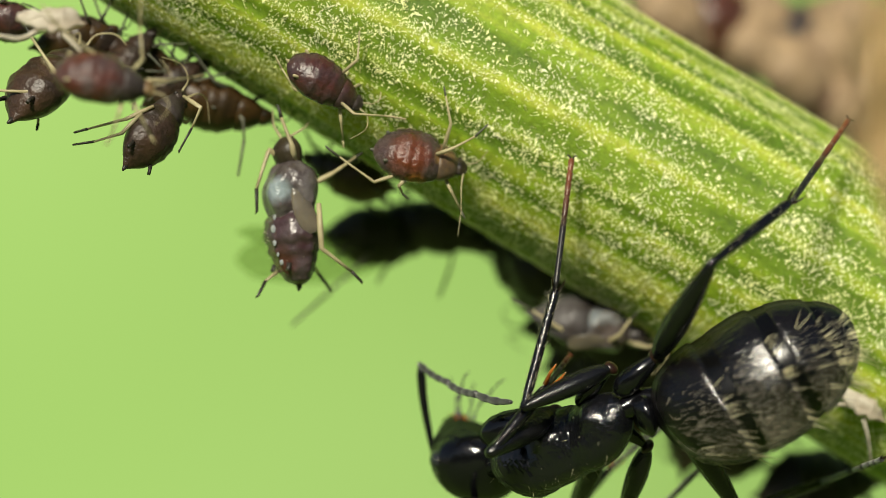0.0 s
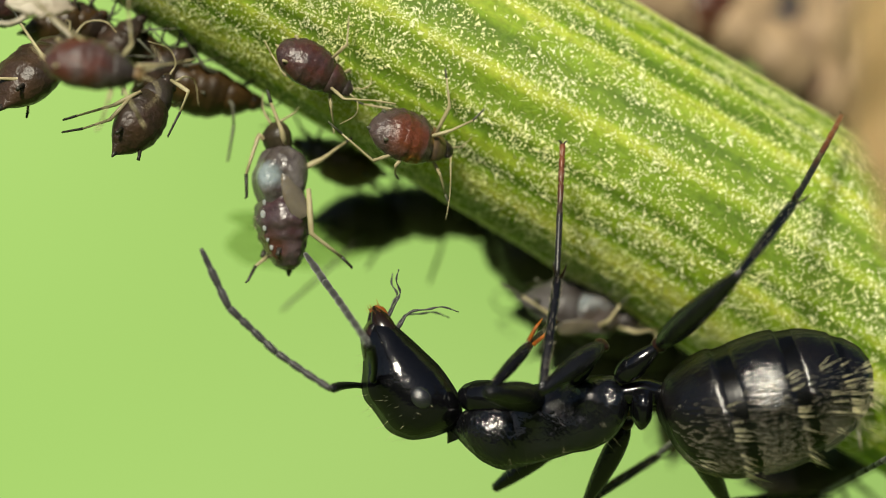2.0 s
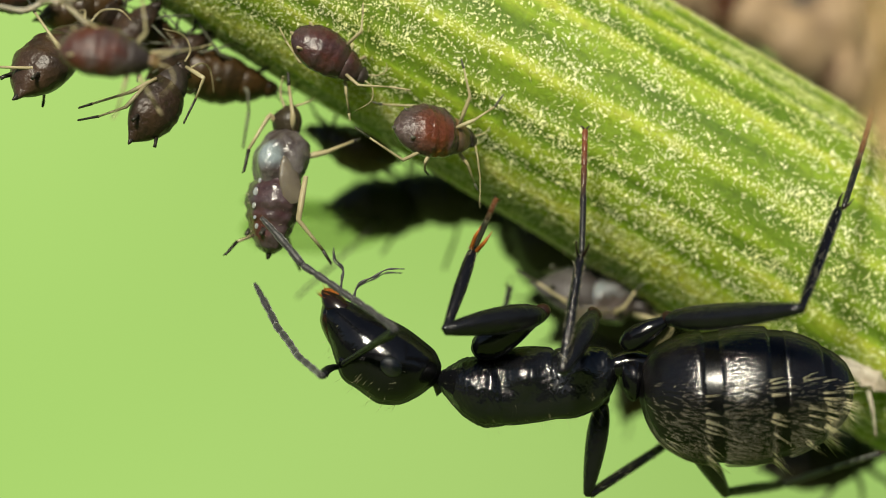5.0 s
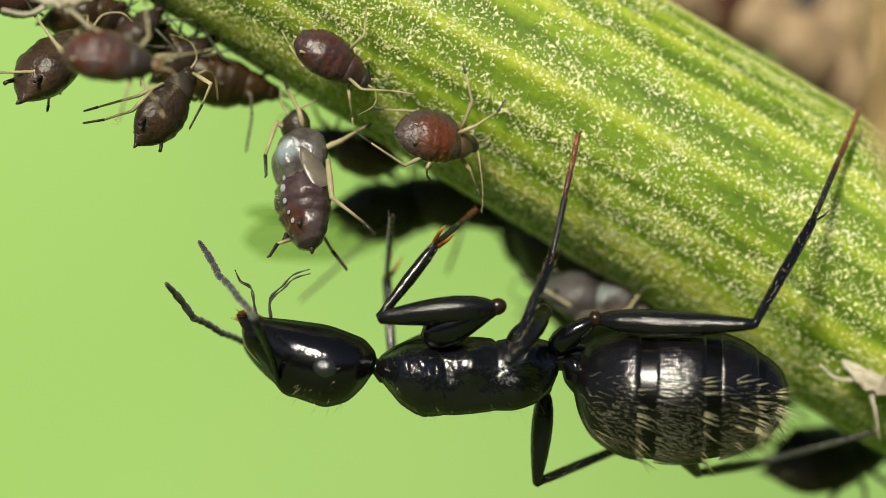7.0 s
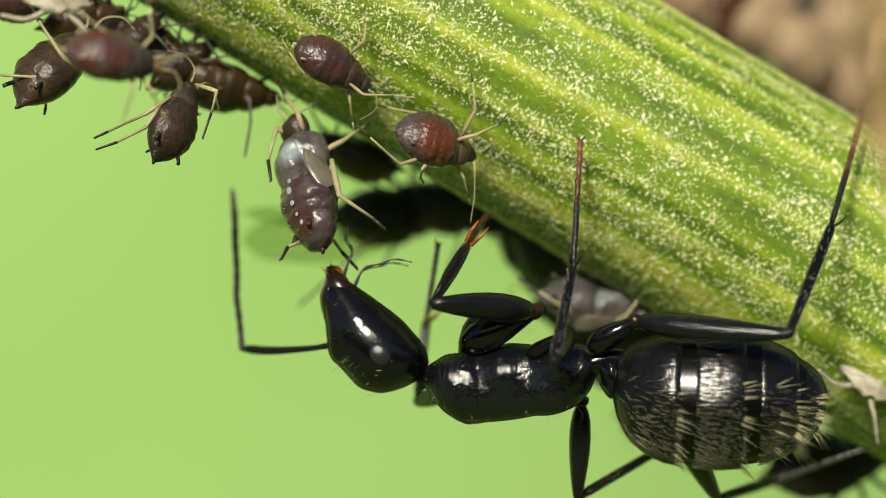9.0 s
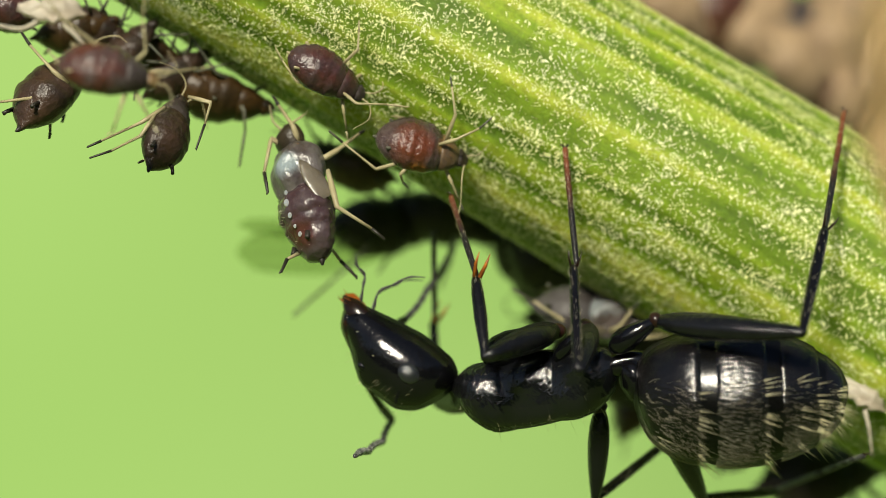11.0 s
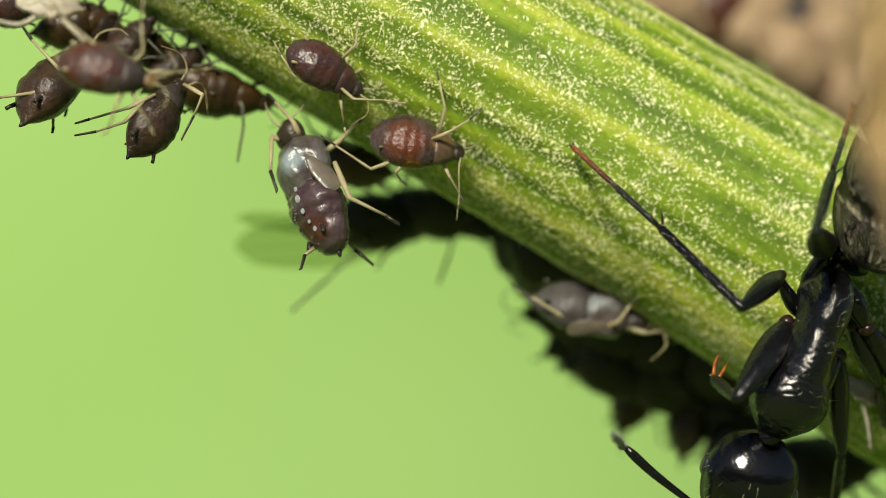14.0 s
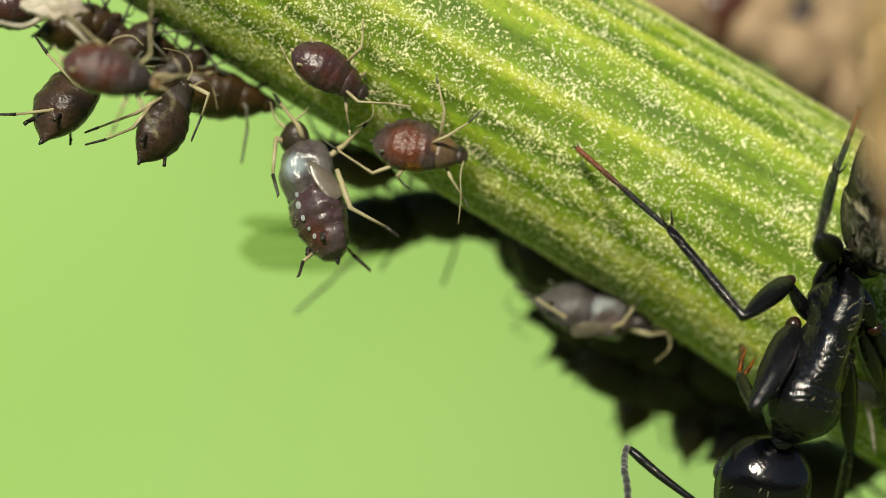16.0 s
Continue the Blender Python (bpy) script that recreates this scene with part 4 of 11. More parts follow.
def ant_leg(ant, side, which, lf, lt, ls, thick):
    s = -1 if side == "right" else 1
    key = side + "_" + which + "_"
    bm = bmesh.new()
    lc = {"front": 1.25, "mid": 0.8, "hind": 0.85}[which]
    p = [(lc * f, 0, 0.06 * math.sin(math.pi * f)) for f in (-0.12, -0.04, 0.1, 0.3, 0.55, 0.78, 0.92, 1.0)]
    big = {"front": 0.95, "mid": 0.45, "hind": 0.66}[which]
    tube(bm, p, [q * big for q in (0.14, 0.24, 0.31, 0.33, 0.28, 0.20, 0.15, 0.11)], 20)
    ant_part[key + "coxa"] = part("coxa", bm, chitin, ant)
    part("trochanter", ball(bmesh.new(), (lc, 0, 0), (0.15 * big + 0.03, 0.15, 0.15), 14), brown_chitin, ant_part[key + "coxa"], "red-brown hip joint")
    p = [(lf * f, 0, 0.05 * math.sin(math.pi * f)) for f in (0, 0.04, 0.1, 0.2, 0.35, 0.5, 0.65, 0.8, 0.92, 1.0, 1.02)]
    r = [0.09, 0.14, 0.20, 0.25, 0.275, 0.265, 0.235, 0.19, 0.145, 0.11, 0.05]
    fem = part("femur", tube(bmesh.new(), p, [q * thick for q in r], 18, 0.85), leg_chitin, ant, "black spindle-shaped thigh")
    ant_part[key + "femur"] = fem
    p = [(lt * f, 0, 0) for f in (-0.02, 0.0, 0.06, 0.15, 0.5, 0.8, 0.95, 1.0)]
    tib = part("tibia", tube(bmesh.new(), p, [0.05, 0.085, 0.075, 0.085, 0.108 * thick, 0.10 * thick, 0.085, 0.055], 14), shin_chitin, ant, "slender black bristly shin")
    ant_part[key + "tibia"] = tib
    rnd = random.Random(len(key) + 3)
    spots = []
    for i in range(int(46 * lt)):
        x, a = rnd.uniform(0.15, lt), rnd.uniform(0, 2 * math.pi)
        n = Vector((0, math.cos(a), math.sin(a)))
        c = Vector((x, 0, 0)) + n * 0.09
        spots.append((c, c + (Vector((1, 0, 0)) + n * rnd.uniform(0.3, 0.6)).normalized() * rnd.uniform(0.08, 0.13)))
    bristle_mesh("bristles", spots, gold_hair, tib, "short stiff golden bristles", 0.0034)
    for b in (-1, 1):
        big = 1.7 if which == "front" else 1.0
        p = [(lt - 0.03, b * 0.05, 0.04), (lt + 0.08 * big, b * 0.10, 0.04 + 0.10 * big), (lt + 0.16 * big, b * 0.11, 0.04 + 0.20 * big)]
        part("spur", tube(bmesh.new(), p, [0.026 * big, 0.019 * big, 0.006], 6), orange_chitin if which == "front" else brown_chitin, tib, "orange spur" if which == "front" else "")
    bm = bmesh.new()
    cuts = (0.0, 0.52, 0.68, 0.79, 0.87, 0.97)
    pts, rad = [], []
    for a, b in zip(cuts, cuts[1:]):
        for f, q in ((0.0, 0.038), (0.1, 0.05), (0.85, 0.056), (1.0, 0.042)):
            pts.append((ls * (a + (b - a) * f), 0, 0))
            rad.append(q * (1.05 if a == 0 else 1.0))
    tube(bm, pts, rad, 10)
    tar = part("tarsus", bm, TARSUS if s < 0 else antenna_mat, ant, "thin jointed foot fading from black to red-brown" if s < 0 else "thin dark jointed foot")
    ant_part[key + "tarsus"] = tar
    spots = []
    for i in range(int(70 * ls)):
        x, a = rnd.uniform(0.1, ls * 0.95), rnd.uniform(0, 2 * math.pi)
        n = Vector((0, math.cos(a), math.sin(a)))
        c = Vector((x, 0, 0)) + n * 0.045
        spots.append((c, c + (Vector((1, 0, 0)) + n * rnd.uniform(0.3, 0.6)).normalized() * rnd.uniform(0.06, 0.10)))
    bristle_mesh("bristles", spots, gold_hair, tar, "", 0.0028)
    for b in (-1, 1):
        p = bent([(ls * 0.96, 0, 0), (ls * 0.985, b * 0.05, 0.04), (ls * 1.0, b * 0.09, -0.02)], 4)
        part("claw", tube(bmesh.new(), p, along([(0, 0.026), (1, 0.006)], len(p)), 6), brown_chitin, tar, "red-brown claw")


def tarsus_material():
    """Black at the shin, red-brown towards the claws."""
    m = material("tarsus_chitin", (0.012, 0.011, 0.011), 0.4, 0.5, scale=4)
    nt = m.node_tree
    co = nt.nodes.new("ShaderNodeTexCoord")
    sep = nt.nodes.new("ShaderNodeSeparateXYZ")
    nt.links.new(co.outputs["Object"], sep.inputs[0])
    mr = nt.nodes.new("ShaderNodeMapRange")
    mr.inputs[1].default_value, mr.inputs[2].default_value = 1.1 * MM, 2.3 * MM
    nt.links.new(sep.outputs[0], mr.inputs[0])
    mix = nt.nodes.new("ShaderNodeMix")
    mix.data_type = "RGBA"
    mix.inputs[6].default_value, mix.inputs[7].default_value = (0.012, 0.011, 0.011, 1), (0.17, 0.05, 0.018, 1)
    nt.links.new(mr.outputs[0], mix.inputs[0])
    nt.links.new(mix.outputs[2], nt.nodes["Principled BSDF"].inputs["Base Color"])
    return m


TARSUS = tarsus_material()


def build_ant():
    ob = thing("ant", "glossy black ant with a hairy banded gaster hanging below the stem", "ant")
    ant_head(ob)
    ant_mesosoma(ob)
    ant_gaster(ob)
    for side in ("right", "left"):
        ant_antenna(side)
        ant_leg(ob, side, "front", 2.05, 1.65, 2.2, 1.08 if side == "right" else 0.85)
        ant_leg(ob, side, "mid", 1.75, 2.2, 2.6, 0.82)
        ant_leg(ob, side, "hind", 2.75, 2.5, 3.2, 0.95)
    return ob


# ---- leaves and scraps ----
def withered_leaf(size):
    bm = bmesh.new()
    n, m = 26, 18
    grid = []
    for i in range(n + 1):
        u = i / n
        w = 0.86 * math.sin(math.pi * min(1, 0.08 + u * 0.92)) ** 0.7 + 0.15
        line = []
        for k in range(m + 1):
            v = k / m * 2 - 1
            x = u * 4.6
            y = v * w * (1 + 0.08 * math.sin(u * 19) * abs(v))
            z = 0.4 * abs(v) ** 1.5 + 0.2 * noise.noise((u * 5, v * 2, 0.3)) - 0.06 * math.cos(v * 9) - 0.5 * u * u
            line.append(bm.verts.new((x, y, z)))
        grid.append(line)
    for a, b in zip(grid, grid[1:]):
        for k in range(m):
            bm.faces.new((a[k], a[k + 1], b[k + 1], b[k]))
    bmesh.ops.solidify(bm, geom=bm.faces[:], thickness=0.06)
    bmesh.ops.scale(bm, vec=(size, size, size), verts=bm.verts[:])
    ob = thing("withered_leaf", "curled tan withered leaf hanging in front of the stem", "leaf")
    part("blade", bm, rust_leaf, ob)
    p = [Vector((0.1 + i * 0.36, 0, -0.04 - 0.5 * (0.1 + i * 0.36) ** 2 / 21)) * size for i in range(12)]
    part("midrib", tube(bmesh.new(), p, along([(0, 0.08 * size), (1, 0.02 * size)], 12), 8), rust_leaf, ob)
    return ob


def leaf_stalk():
    ob = thing("leaf_stalk", "olive green leaf stalk below the stem", "leaf stalk")
    p = bent([(0, 0, 0), (2, 0.2, -0.4), (4, 0.2, -1.6), (6, 0, -3.6), (8, 0, -7)])
    part("stalk", tube(bmesh.new(), p, along([(0, 0.6), (0.4, 0.95), (1, 1.0)], len(p)), 22), olive_leaf, ob)
    return ob


def shed_skin():
    ob = thing("shed_skin", "crumpled whitish shed aphid skin on the stem", "shed skin")
    bm = bmesh.new()
    loft(bm, -0.6, 0.55, [(-0.6, 0.03), (-0.3, 0.16), (0.2, 0.2), (0.55, 0.03)], [(-0.6, -0.03), (0.0, -0.12), (0.55, -0.03)],
         [(-0.6, 0.04), (-0.2, 0.2), (0.2, 0.22), (0.55, 0.05)], 60, 48, wobble=0.5, seed=4)
    for v in bm.verts:
        v.co += Vector((0.3, 1, 1)) * 0.055 * noise.noise(v.co * 6) + Vector((0, 0.6, 1)) * 0.03 * noise.noise(Vector((v.co.x * 5, v.co.y * 22, v.co.z * 22)))
    part("husk", bm, skin_mat, ob)
    for s, line in enumerate(([(0.2, -0.15, -0.1), (0.5, -0.3, -0.3), (0.9, -0.3, -0.75)], [(-0.2, -0.15, -0.1), (-0.5, -0.3, -0.2), (-0.9, -0.4, -0.1)])):
        p = bent(line)
        part("empty_leg", tube(bmesh.new(), p, along([(0, 0.05), (1, 0.03)], len(p)), 8), skin_mat, ob)
    return ob


# ---- the scene ----
meadow()
sky_block_bank()
stem()

hanging = aphid("maroon aphid with grey waxy thorax and wing buds hanging head up", 1.55, aphid_plum, waxy_hump, aphid_umber, pale_leg, dark_leg,
                buds=True, fat=0.80, spots=True, seed=2, blunt=True, ring=0.024,
                poses={"hr": [(0.02, -0.44, -0.12), (-0.50, -0.53, -0.06), (-0.80, -0.54, -0.42), (-0.93, -0.54, -0.54)],
                       "mr": [(0.26, -0.22, -0.16), (0.36, -0.30, -0.40), (0.54, -0.36, -0.70), (0.58, -0.36, -0.78)],
                       "fr": [(0.56, -0.16, 0.00), (0.72, -0.24, 0.06), (1.06, -0.14, 0.12), (1.2, -0.08, 0.12)],
                       "fl": [(0.62, 0.02, 0.10), (0.70, 0.02, 0.24), (0.26, 0.02, 0.44), (0.0, 0.02, 0.46)],
                       "ml": [(0.0, 0.28, -0.1), (-0.5, 0.3, -0.26), (-0.78, 0.3, -0.40), (-1.0, 0.3, -0.55)],
                       "hl": [(-0.2, 0.2, 0.0), (-0.70, 0.2, 0.14), (-0.82, 0.12, 0.38), (-0.98, 0.1, 0.5)]},
                feelers=[[(0.82, -0.06, 0.04), (0.92, -0.12, -0.16), (1.0, -0.1, -0.26)], [(0.82, 0.06, 0.04), (1.0, 0.12, 0.1), (1.2, 0.1, 0.1)]])
red = aphid("red-brown aphid with amber thorax sucking on the stem", 1.0, aphid_ruby, aphid_amber, aphid_umber, pale_leg, grey_leg, fat=1.04, seed=3, blunt=True, ring=0.018,
            poses={"fl": [(0.30, 0.05, 0.30), (0.30, 0.35, 0.80), (0.11, 0.75, 1.05), (0.06, 0.88, 1.1)],
                   "ml": [(0.16, -0.06, 0.35), (0.42, -0.01, 0.58), (0.75, 0.16, 0.85), (0.92, 0.37, 0.95)],
                   "hr": [(-0.40, -0.40, 0.0), (-0.81, -0.60, -0.1), (-1.50, -0.29, 0.0), (-1.76, -0.16, 0.03)],
                   "mr": [(-0.24, -0.42, 0.0), (-0.36, -0.60, -0.07), (-0.24, -0.61, -0.28), (-0.11, -0.62, -0.38)]},
            feelers=[[(0.78, -0.08, 0.04), (0.76, -0.40, 0.03), (0.83, -0.80, -0.15), (0.86, -1.20, -0.38)], [(0.80, 0.07, 0.04), (1.0, 0.12, 0.12), (1.15, 0.3, 0.3)]])
plum = aphid("plum-brown aphid with pale hind legs sucking on the stem", 0.9, aphid_maroon, aphid_maroon, aphid_grey_dark, pale_leg, pale_leg, fat=0.95, seed=4, blunt=True, ring=0.018,
             poses={"hr": [(0.35, -0.22, 0.15), (0.66, -0.42, 0.40), (1.20, -0.17, 0.55), (1.58, -0.02, 0.6)],
                    "hl": [(0.11, 0.25, 0.25), (0.18, 0.50, 0.66), (0.05, 0.82, 0.70), (-0.05, 0.99, 0.76)],
                    "mr": [(0.05, -0.27, 0.02), (-0.51, -0.39, -0.12), (-0.95, -0.17, -0.08), (-1.17, -0.03, -0.05)]})
front = aphid("dusky red aphid with long pale legs clinging to others", 0.96, aphid_dusk, aphid_grey_dark, aphid_tan, pale_leg, pale_leg, fat=1.0, seed=5, blunt=True,
              poses={"hl": [(-0.02, 0.16, 0.2), (-0.39, 0.24, 0.43), (-0.98, 0.54, 0.54), (-1.31, 0.82, 0.69)],
                     "ml": [(0.38, 0.13, 0.22), (0.52, 0.24, 0.46), (0.38, 0.63, 0.78), (0.32, 0.99, 1.04)],
                     "fl": [(0.66, 0.12, 0.10), (1.07, 0.29, 0.01), (1.54, 0.64, -0.16), (1.73, 0.88, -0.33)],
                     "hr": [(-0.1, -0.25, -0.1), (-0.5, -0.3, -0.1), (-0.8, 0.1, -0.2), (-1.1, 0.4, -0.2)]})
dark = aphid("dark brown aphid with pale bent legs hanging from the stem", 1.3, aphid_dark, aphid_dark, aphid_dark, pale_leg, dark_leg, fat=0.93, seed=6,
             poses={"hl": [(0.1, 0.15, -0.15), (-0.2, 0.25, -0.34), (-0.4, 0.15, -0.42), (-0.5, 0.1, -0.44)], "ml": [(0.3, 0.15, -0.15), (0.2, 0.3, -0.3), (0.1, 0.3, -0.45), (0.0, 0.3, -0.5)],
                    "hr": [(-0.11, -0.35, 0.20), (-0.55, -0.16, 0.24), (-0.74, 0.30, 0.40), (-0.82, 0.50, 0.5)],
                    "mr": [(-0.10, -0.42, 0.10), (-0.12, -0.34, 0.34), (0.1, 0.03, 0.7), (0.27, 0.24, 0.85)]})
brown = aphid("brown aphid with pale legs swinging from the stem", 1.1, aphid_dark, aphid_grey_dark, aphid_dark, pale_leg, dark_leg, fat=0.86, seed=7,
              poses={"hr": [(0.1, -0.15, -0.15), (-0.2, -0.25, -0.34), (-0.4, -0.15, -0.42), (-0.5, -0.1, -0.44)], "mr": [(0.3, -0.15, -0.15), (0.2, -0.3, -0.3), (0.1, -0.3, -0.45), (0.0, -0.3, -0.5)],
                    "hl": [(-0.10, 0.44, 0.10), (-0.55, 0.42, -0.02), (-0.77, 0.44, -0.50), (-0.93, 0.52, -0.82)],
                     "ml": [(0.11, 0.40, 0.19), (-0.3, 0.50, -0.06), (-0.6, 0.56, -0.70), (-0.73, 0.6, -0.90)],
                     "fl": [(0.61, 0.15, 0.3), (0.5, 0.0, 0.70), (0.22, -0.19, 0.56), (-0.15, -0.36, 0.42)]})

WINGED_LEGS = {"hr": [(-0.1, 0.1, 0.2), (-0.32, 0.3, 0.5), (-0.85, 0.3, 1.0), (-1.32, 0.3, 1.42)],
               "fr": [(0.5, 0.1, 0.1), (0.92, 0.2, 0.12), (0.76, 0.2, 0.65), (0.60, 0.2, 1.04)],
               "mr": [(0.2, 0.1, 0.15), (0.15, 0.3, 0.45), (-0.1, 0.3, 0.7), (-0.2, 0.3, 0.85)]}
OLIVE_LEGS = {"ml": [(0.25, 0.18, 0.12), (0.39, 0.26, 0.32), (0.48, 0.14, 0.58), (0.53, -0.1, 1.05)]}
GREY_LEGS = {"hr": [(-0.1, -0.3, 0.0), (-0.5, -0.34, 0.15), (-0.9, -0.3, 0.32), (-1.2, -0.25, 0.4)],
             "mr": [(0.2, -0.3, 0.0), (0.35, -0.42, 0.3), (0.46, -0.3, 0.55), (0.5, -0.3, 0.65)],
             "fr": [(0.5, -0.15, 0.0), (0.8, -0.25, 0.05), (1.1, -0.2, 0.15), (1.2, -0.2, 0.2)]}
for label, size, skin, thorax, place, ahead, up, seed, wings in (
        ("olive-brown aphid sitting under the stem edge", 1.2, aphid_olive, aphid_olive, (-4.01, 2.60, 3.16), (0.95, 0.1, -0.25), (0.1, -0.4, -0.9), 21, False),
        ("olive aphid in the crowd under the stem", 0.95, aphid_olive, aphid_olive, (-6.63, 2.00, 4.35), (0.9, 0.1, 0.2), (0, -0.4, -0.9), 22, False),
        ("dark maroon aphid in the crowd under the stem", 0.9, aphid_maroon, aphid_dark, (-7.90, 1.20, 4.63), (-0.9, 0.1, 0.1), (0, -0.5, -0.8), 23, False),
        ("small dark aphid squeezed against the stem edge", 0.85, aphid_dark, aphid_dark, (-5.61, 1.80, 3.94), (0.5, 0.1, 0.6), (-0.7, -0.4, 0.3), 24, False),
        ("small dark aphid squeezed against the stem edge", 0.85, aphid_dark, aphid_dark, (-4.82, 2.20, 3.53), (0.7, 0.1, 0.5), (0.5, -0.5, -0.6), 25, False),
        ("small olive-brown aphid squeezed against the stem edge", 0.85, aphid_olive, aphid_olive, (-5.26, 2.40, 3.91), (0.85, 0.1, -0.4), (0.2, -0.5, -0.8), 81, False),
        ("small dark aphid squeezed against the stem edge", 0.9, aphid_dark, aphid_dark, (-6.23, 2.20, 4.31), (0.8, 0.1, -0.45), (0.2, -0.5, -0.8), 82, False),
        ("olive-brown aphid sitting under the stem edge", 0.9, aphid_olive, aphid_olive, (-4.63, 2.40, 3.33), (-0.8, 0.1, 0.4), (0.2, -0.5, -0.8), 83, False),
        ("dark olive aphid in the shade under the stem", 1.15, aphid_olive, aphid_black, (-1.71, 4.40, 1.97), (-0.85, 0.2, 0.3), (0.2, -0.3, -0.9), 26, False),
        ("black winged aphid in the shade behind the stem", 1.55, aphid_black, aphid_black, (-0.97, 7.00, 0.84), (0.97, 0.1, 0.03), (-0.1, -0.45, -0.9), 27, True),
        ("black aphid in the shade behind the stem", 1.25, aphid_black, aphid_black, (1.98, 7.20, -0.05), (0.6, 0.3, -0.55), (-0.6, -0.3, -0.7), 28, False),
        ("black aphid in the shade behind the stem", 1.15, aphid_black, aphid_black, (2.38, 7.00, -0.63), (-0.6, 0.3, 0.5), (-0.5, -0.3, -0.7), 29, False),
        ("grey waxy aphid with pale legs under the stem", 1.35, dusty_skin, aphid_grey, (2.97, 3.40, -1.01), (0.95, 0.05, -0.2), (0.15, -0.65, 0.75), 30, False),
        ("black aphid in the dark crowd below the stem", 1.3, aphid_black, aphid_black, (3.63, 7.40, -1.85), (0.8, 0.2, 0.3), (-0.3, -0.3, -0.8), 31, False),
        ("black aphid in the dark crowd below the stem", 1.25, aphid_black, aphid_black, (4.58, 7.00, -2.19), (-0.6, 0.2, 0.6), (-0.4, -0.5, -0.7), 32, False),
        ("dark olive aphid in the crowd below the stem", 1.15, aphid_olive, aphid_black, (4.34, 8.20, -2.83), (0.5, 0.3, 0.8), (-0.8, -0.3, -0.2), 33, False),
        ("dark maroon aphid in the crowd below the stem", 1.15, aphid_dark, aphid_black, (5.40, 7.60, -3.21), (0.3, 0.2, 0.9), (-0.7, -0.3, -0.2), 34, False),
        ("black aphid in the dark crowd below the stem", 1.2, aphid_black, aphid_black, (6.35, 7.20, -3.55), (0.7, 0.2, 0.4), (-0.3, -0.5, -0.8), 52, False),
        ("black aphid on the leaf stalk below the stem", 1.6, aphid_black, aphid_black, (7.95, 7.00, -4.33), (0.97, 0.1, 0.16), (0.1, -0.6, 0.7), 35, False),
        ("black aphid in the dark crowd below the stem", 1.0, aphid_black, aphid_black, (2.10, 7.40, -0.50), (0.4, 0.2, -0.8), (-0.8, -0.3, -0.3), 28, False),
        ("black aphid in the dark crowd below the stem", 1.1, aphid_black, aphid_black, (3.06, 7.60, -1.51), (0.7, 0.2, 0.4), (-0.3, -0.5, -0.8), 41, False),
        ("black aphid in the dark crowd below the stem", 1.4, aphid_black, aphid_black, (2.96, 7.00, -1.24), (-0.8, 0.2, 0.1), (0, -0.5, -0.8), 42, False),
        ("black aphid in the dark crowd below the stem", 1.4, aphid_black, aphid_black, (3.79, 7.20, -2.31), (0.8, 0.2, -0.5), (-0.4, -0.5, -0.7), 43, False),
        ("black aphid in the dark crowd below the stem", 1.4, aphid_black, aphid_black, (5.01, 7.20, -2.60), (0.8, 0.3, -0.2), (0, -0.6, -0.8), 44, False),
        ("black aphid in the dark crowd below the stem", 1.4, aphid_black, aphid_black, (5.92, 7.60, -2.92), (-0.3, 0.2, 0.9), (-0.8, -0.5, 0), 45, False),
        ("black aphid in the dark crowd below the stem", 1.4, aphid_black, aphid_black, (2.47, 6.40, -0.16), (0.8, 0.1, -0.5), (0, -0.5, -0.8), 46, False),
        ("black aphid in the dark crowd below the stem", 1.4, aphid_black, aphid_black, (3.86, 6.60, -1.48), (0.8, 0.1, -0.5), (0, -0.6, -0.8), 47, False),
        ("black aphid in the dark crowd below the stem", 1.4, aphid_black, aphid_black, (4.78, 6.60, -1.83), (0.8, 0.1, -0.4), (0, -0.6, -0.8), 48, False),
        ("black aphid in the dark crowd below the stem", 1.4, aphid_black, aphid_black, (-0.16, 6.80, 1.05), (-0.9, 0.2, 0.1), (0, -0.4, -0.9), 49, False),
        ("black aphid in the dark crowd below the stem", 0.9, aphid_black, aphid_black, (0.76, 6.60, 0.79), (0.8, 0.2, -0.5), (-0.3, -0.4, -0.9), 50, False),
        ("black aphid in the dark crowd below the stem", 1.4, aphid_black, aphid_black, (5.90, 6.40, -2.28), (0.7, 0.1, -0.6), (0, -0.7, -0.7), 51, False),
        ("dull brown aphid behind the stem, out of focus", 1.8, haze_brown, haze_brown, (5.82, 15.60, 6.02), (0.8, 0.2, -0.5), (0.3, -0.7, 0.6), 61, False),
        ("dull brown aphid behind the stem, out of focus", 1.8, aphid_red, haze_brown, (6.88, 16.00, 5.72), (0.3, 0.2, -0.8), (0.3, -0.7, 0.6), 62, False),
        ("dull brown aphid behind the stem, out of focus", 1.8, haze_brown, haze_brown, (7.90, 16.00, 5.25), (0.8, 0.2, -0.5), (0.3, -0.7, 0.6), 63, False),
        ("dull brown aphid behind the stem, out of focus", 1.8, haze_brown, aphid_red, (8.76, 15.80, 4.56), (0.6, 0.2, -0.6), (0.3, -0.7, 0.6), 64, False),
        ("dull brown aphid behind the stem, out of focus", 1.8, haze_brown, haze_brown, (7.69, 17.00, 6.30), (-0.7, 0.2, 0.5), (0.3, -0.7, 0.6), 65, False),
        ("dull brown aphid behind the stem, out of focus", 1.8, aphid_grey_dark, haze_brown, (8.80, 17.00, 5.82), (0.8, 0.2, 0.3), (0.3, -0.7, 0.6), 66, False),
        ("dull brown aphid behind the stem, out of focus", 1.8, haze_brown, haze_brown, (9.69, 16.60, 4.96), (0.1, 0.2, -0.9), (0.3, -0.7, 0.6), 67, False),
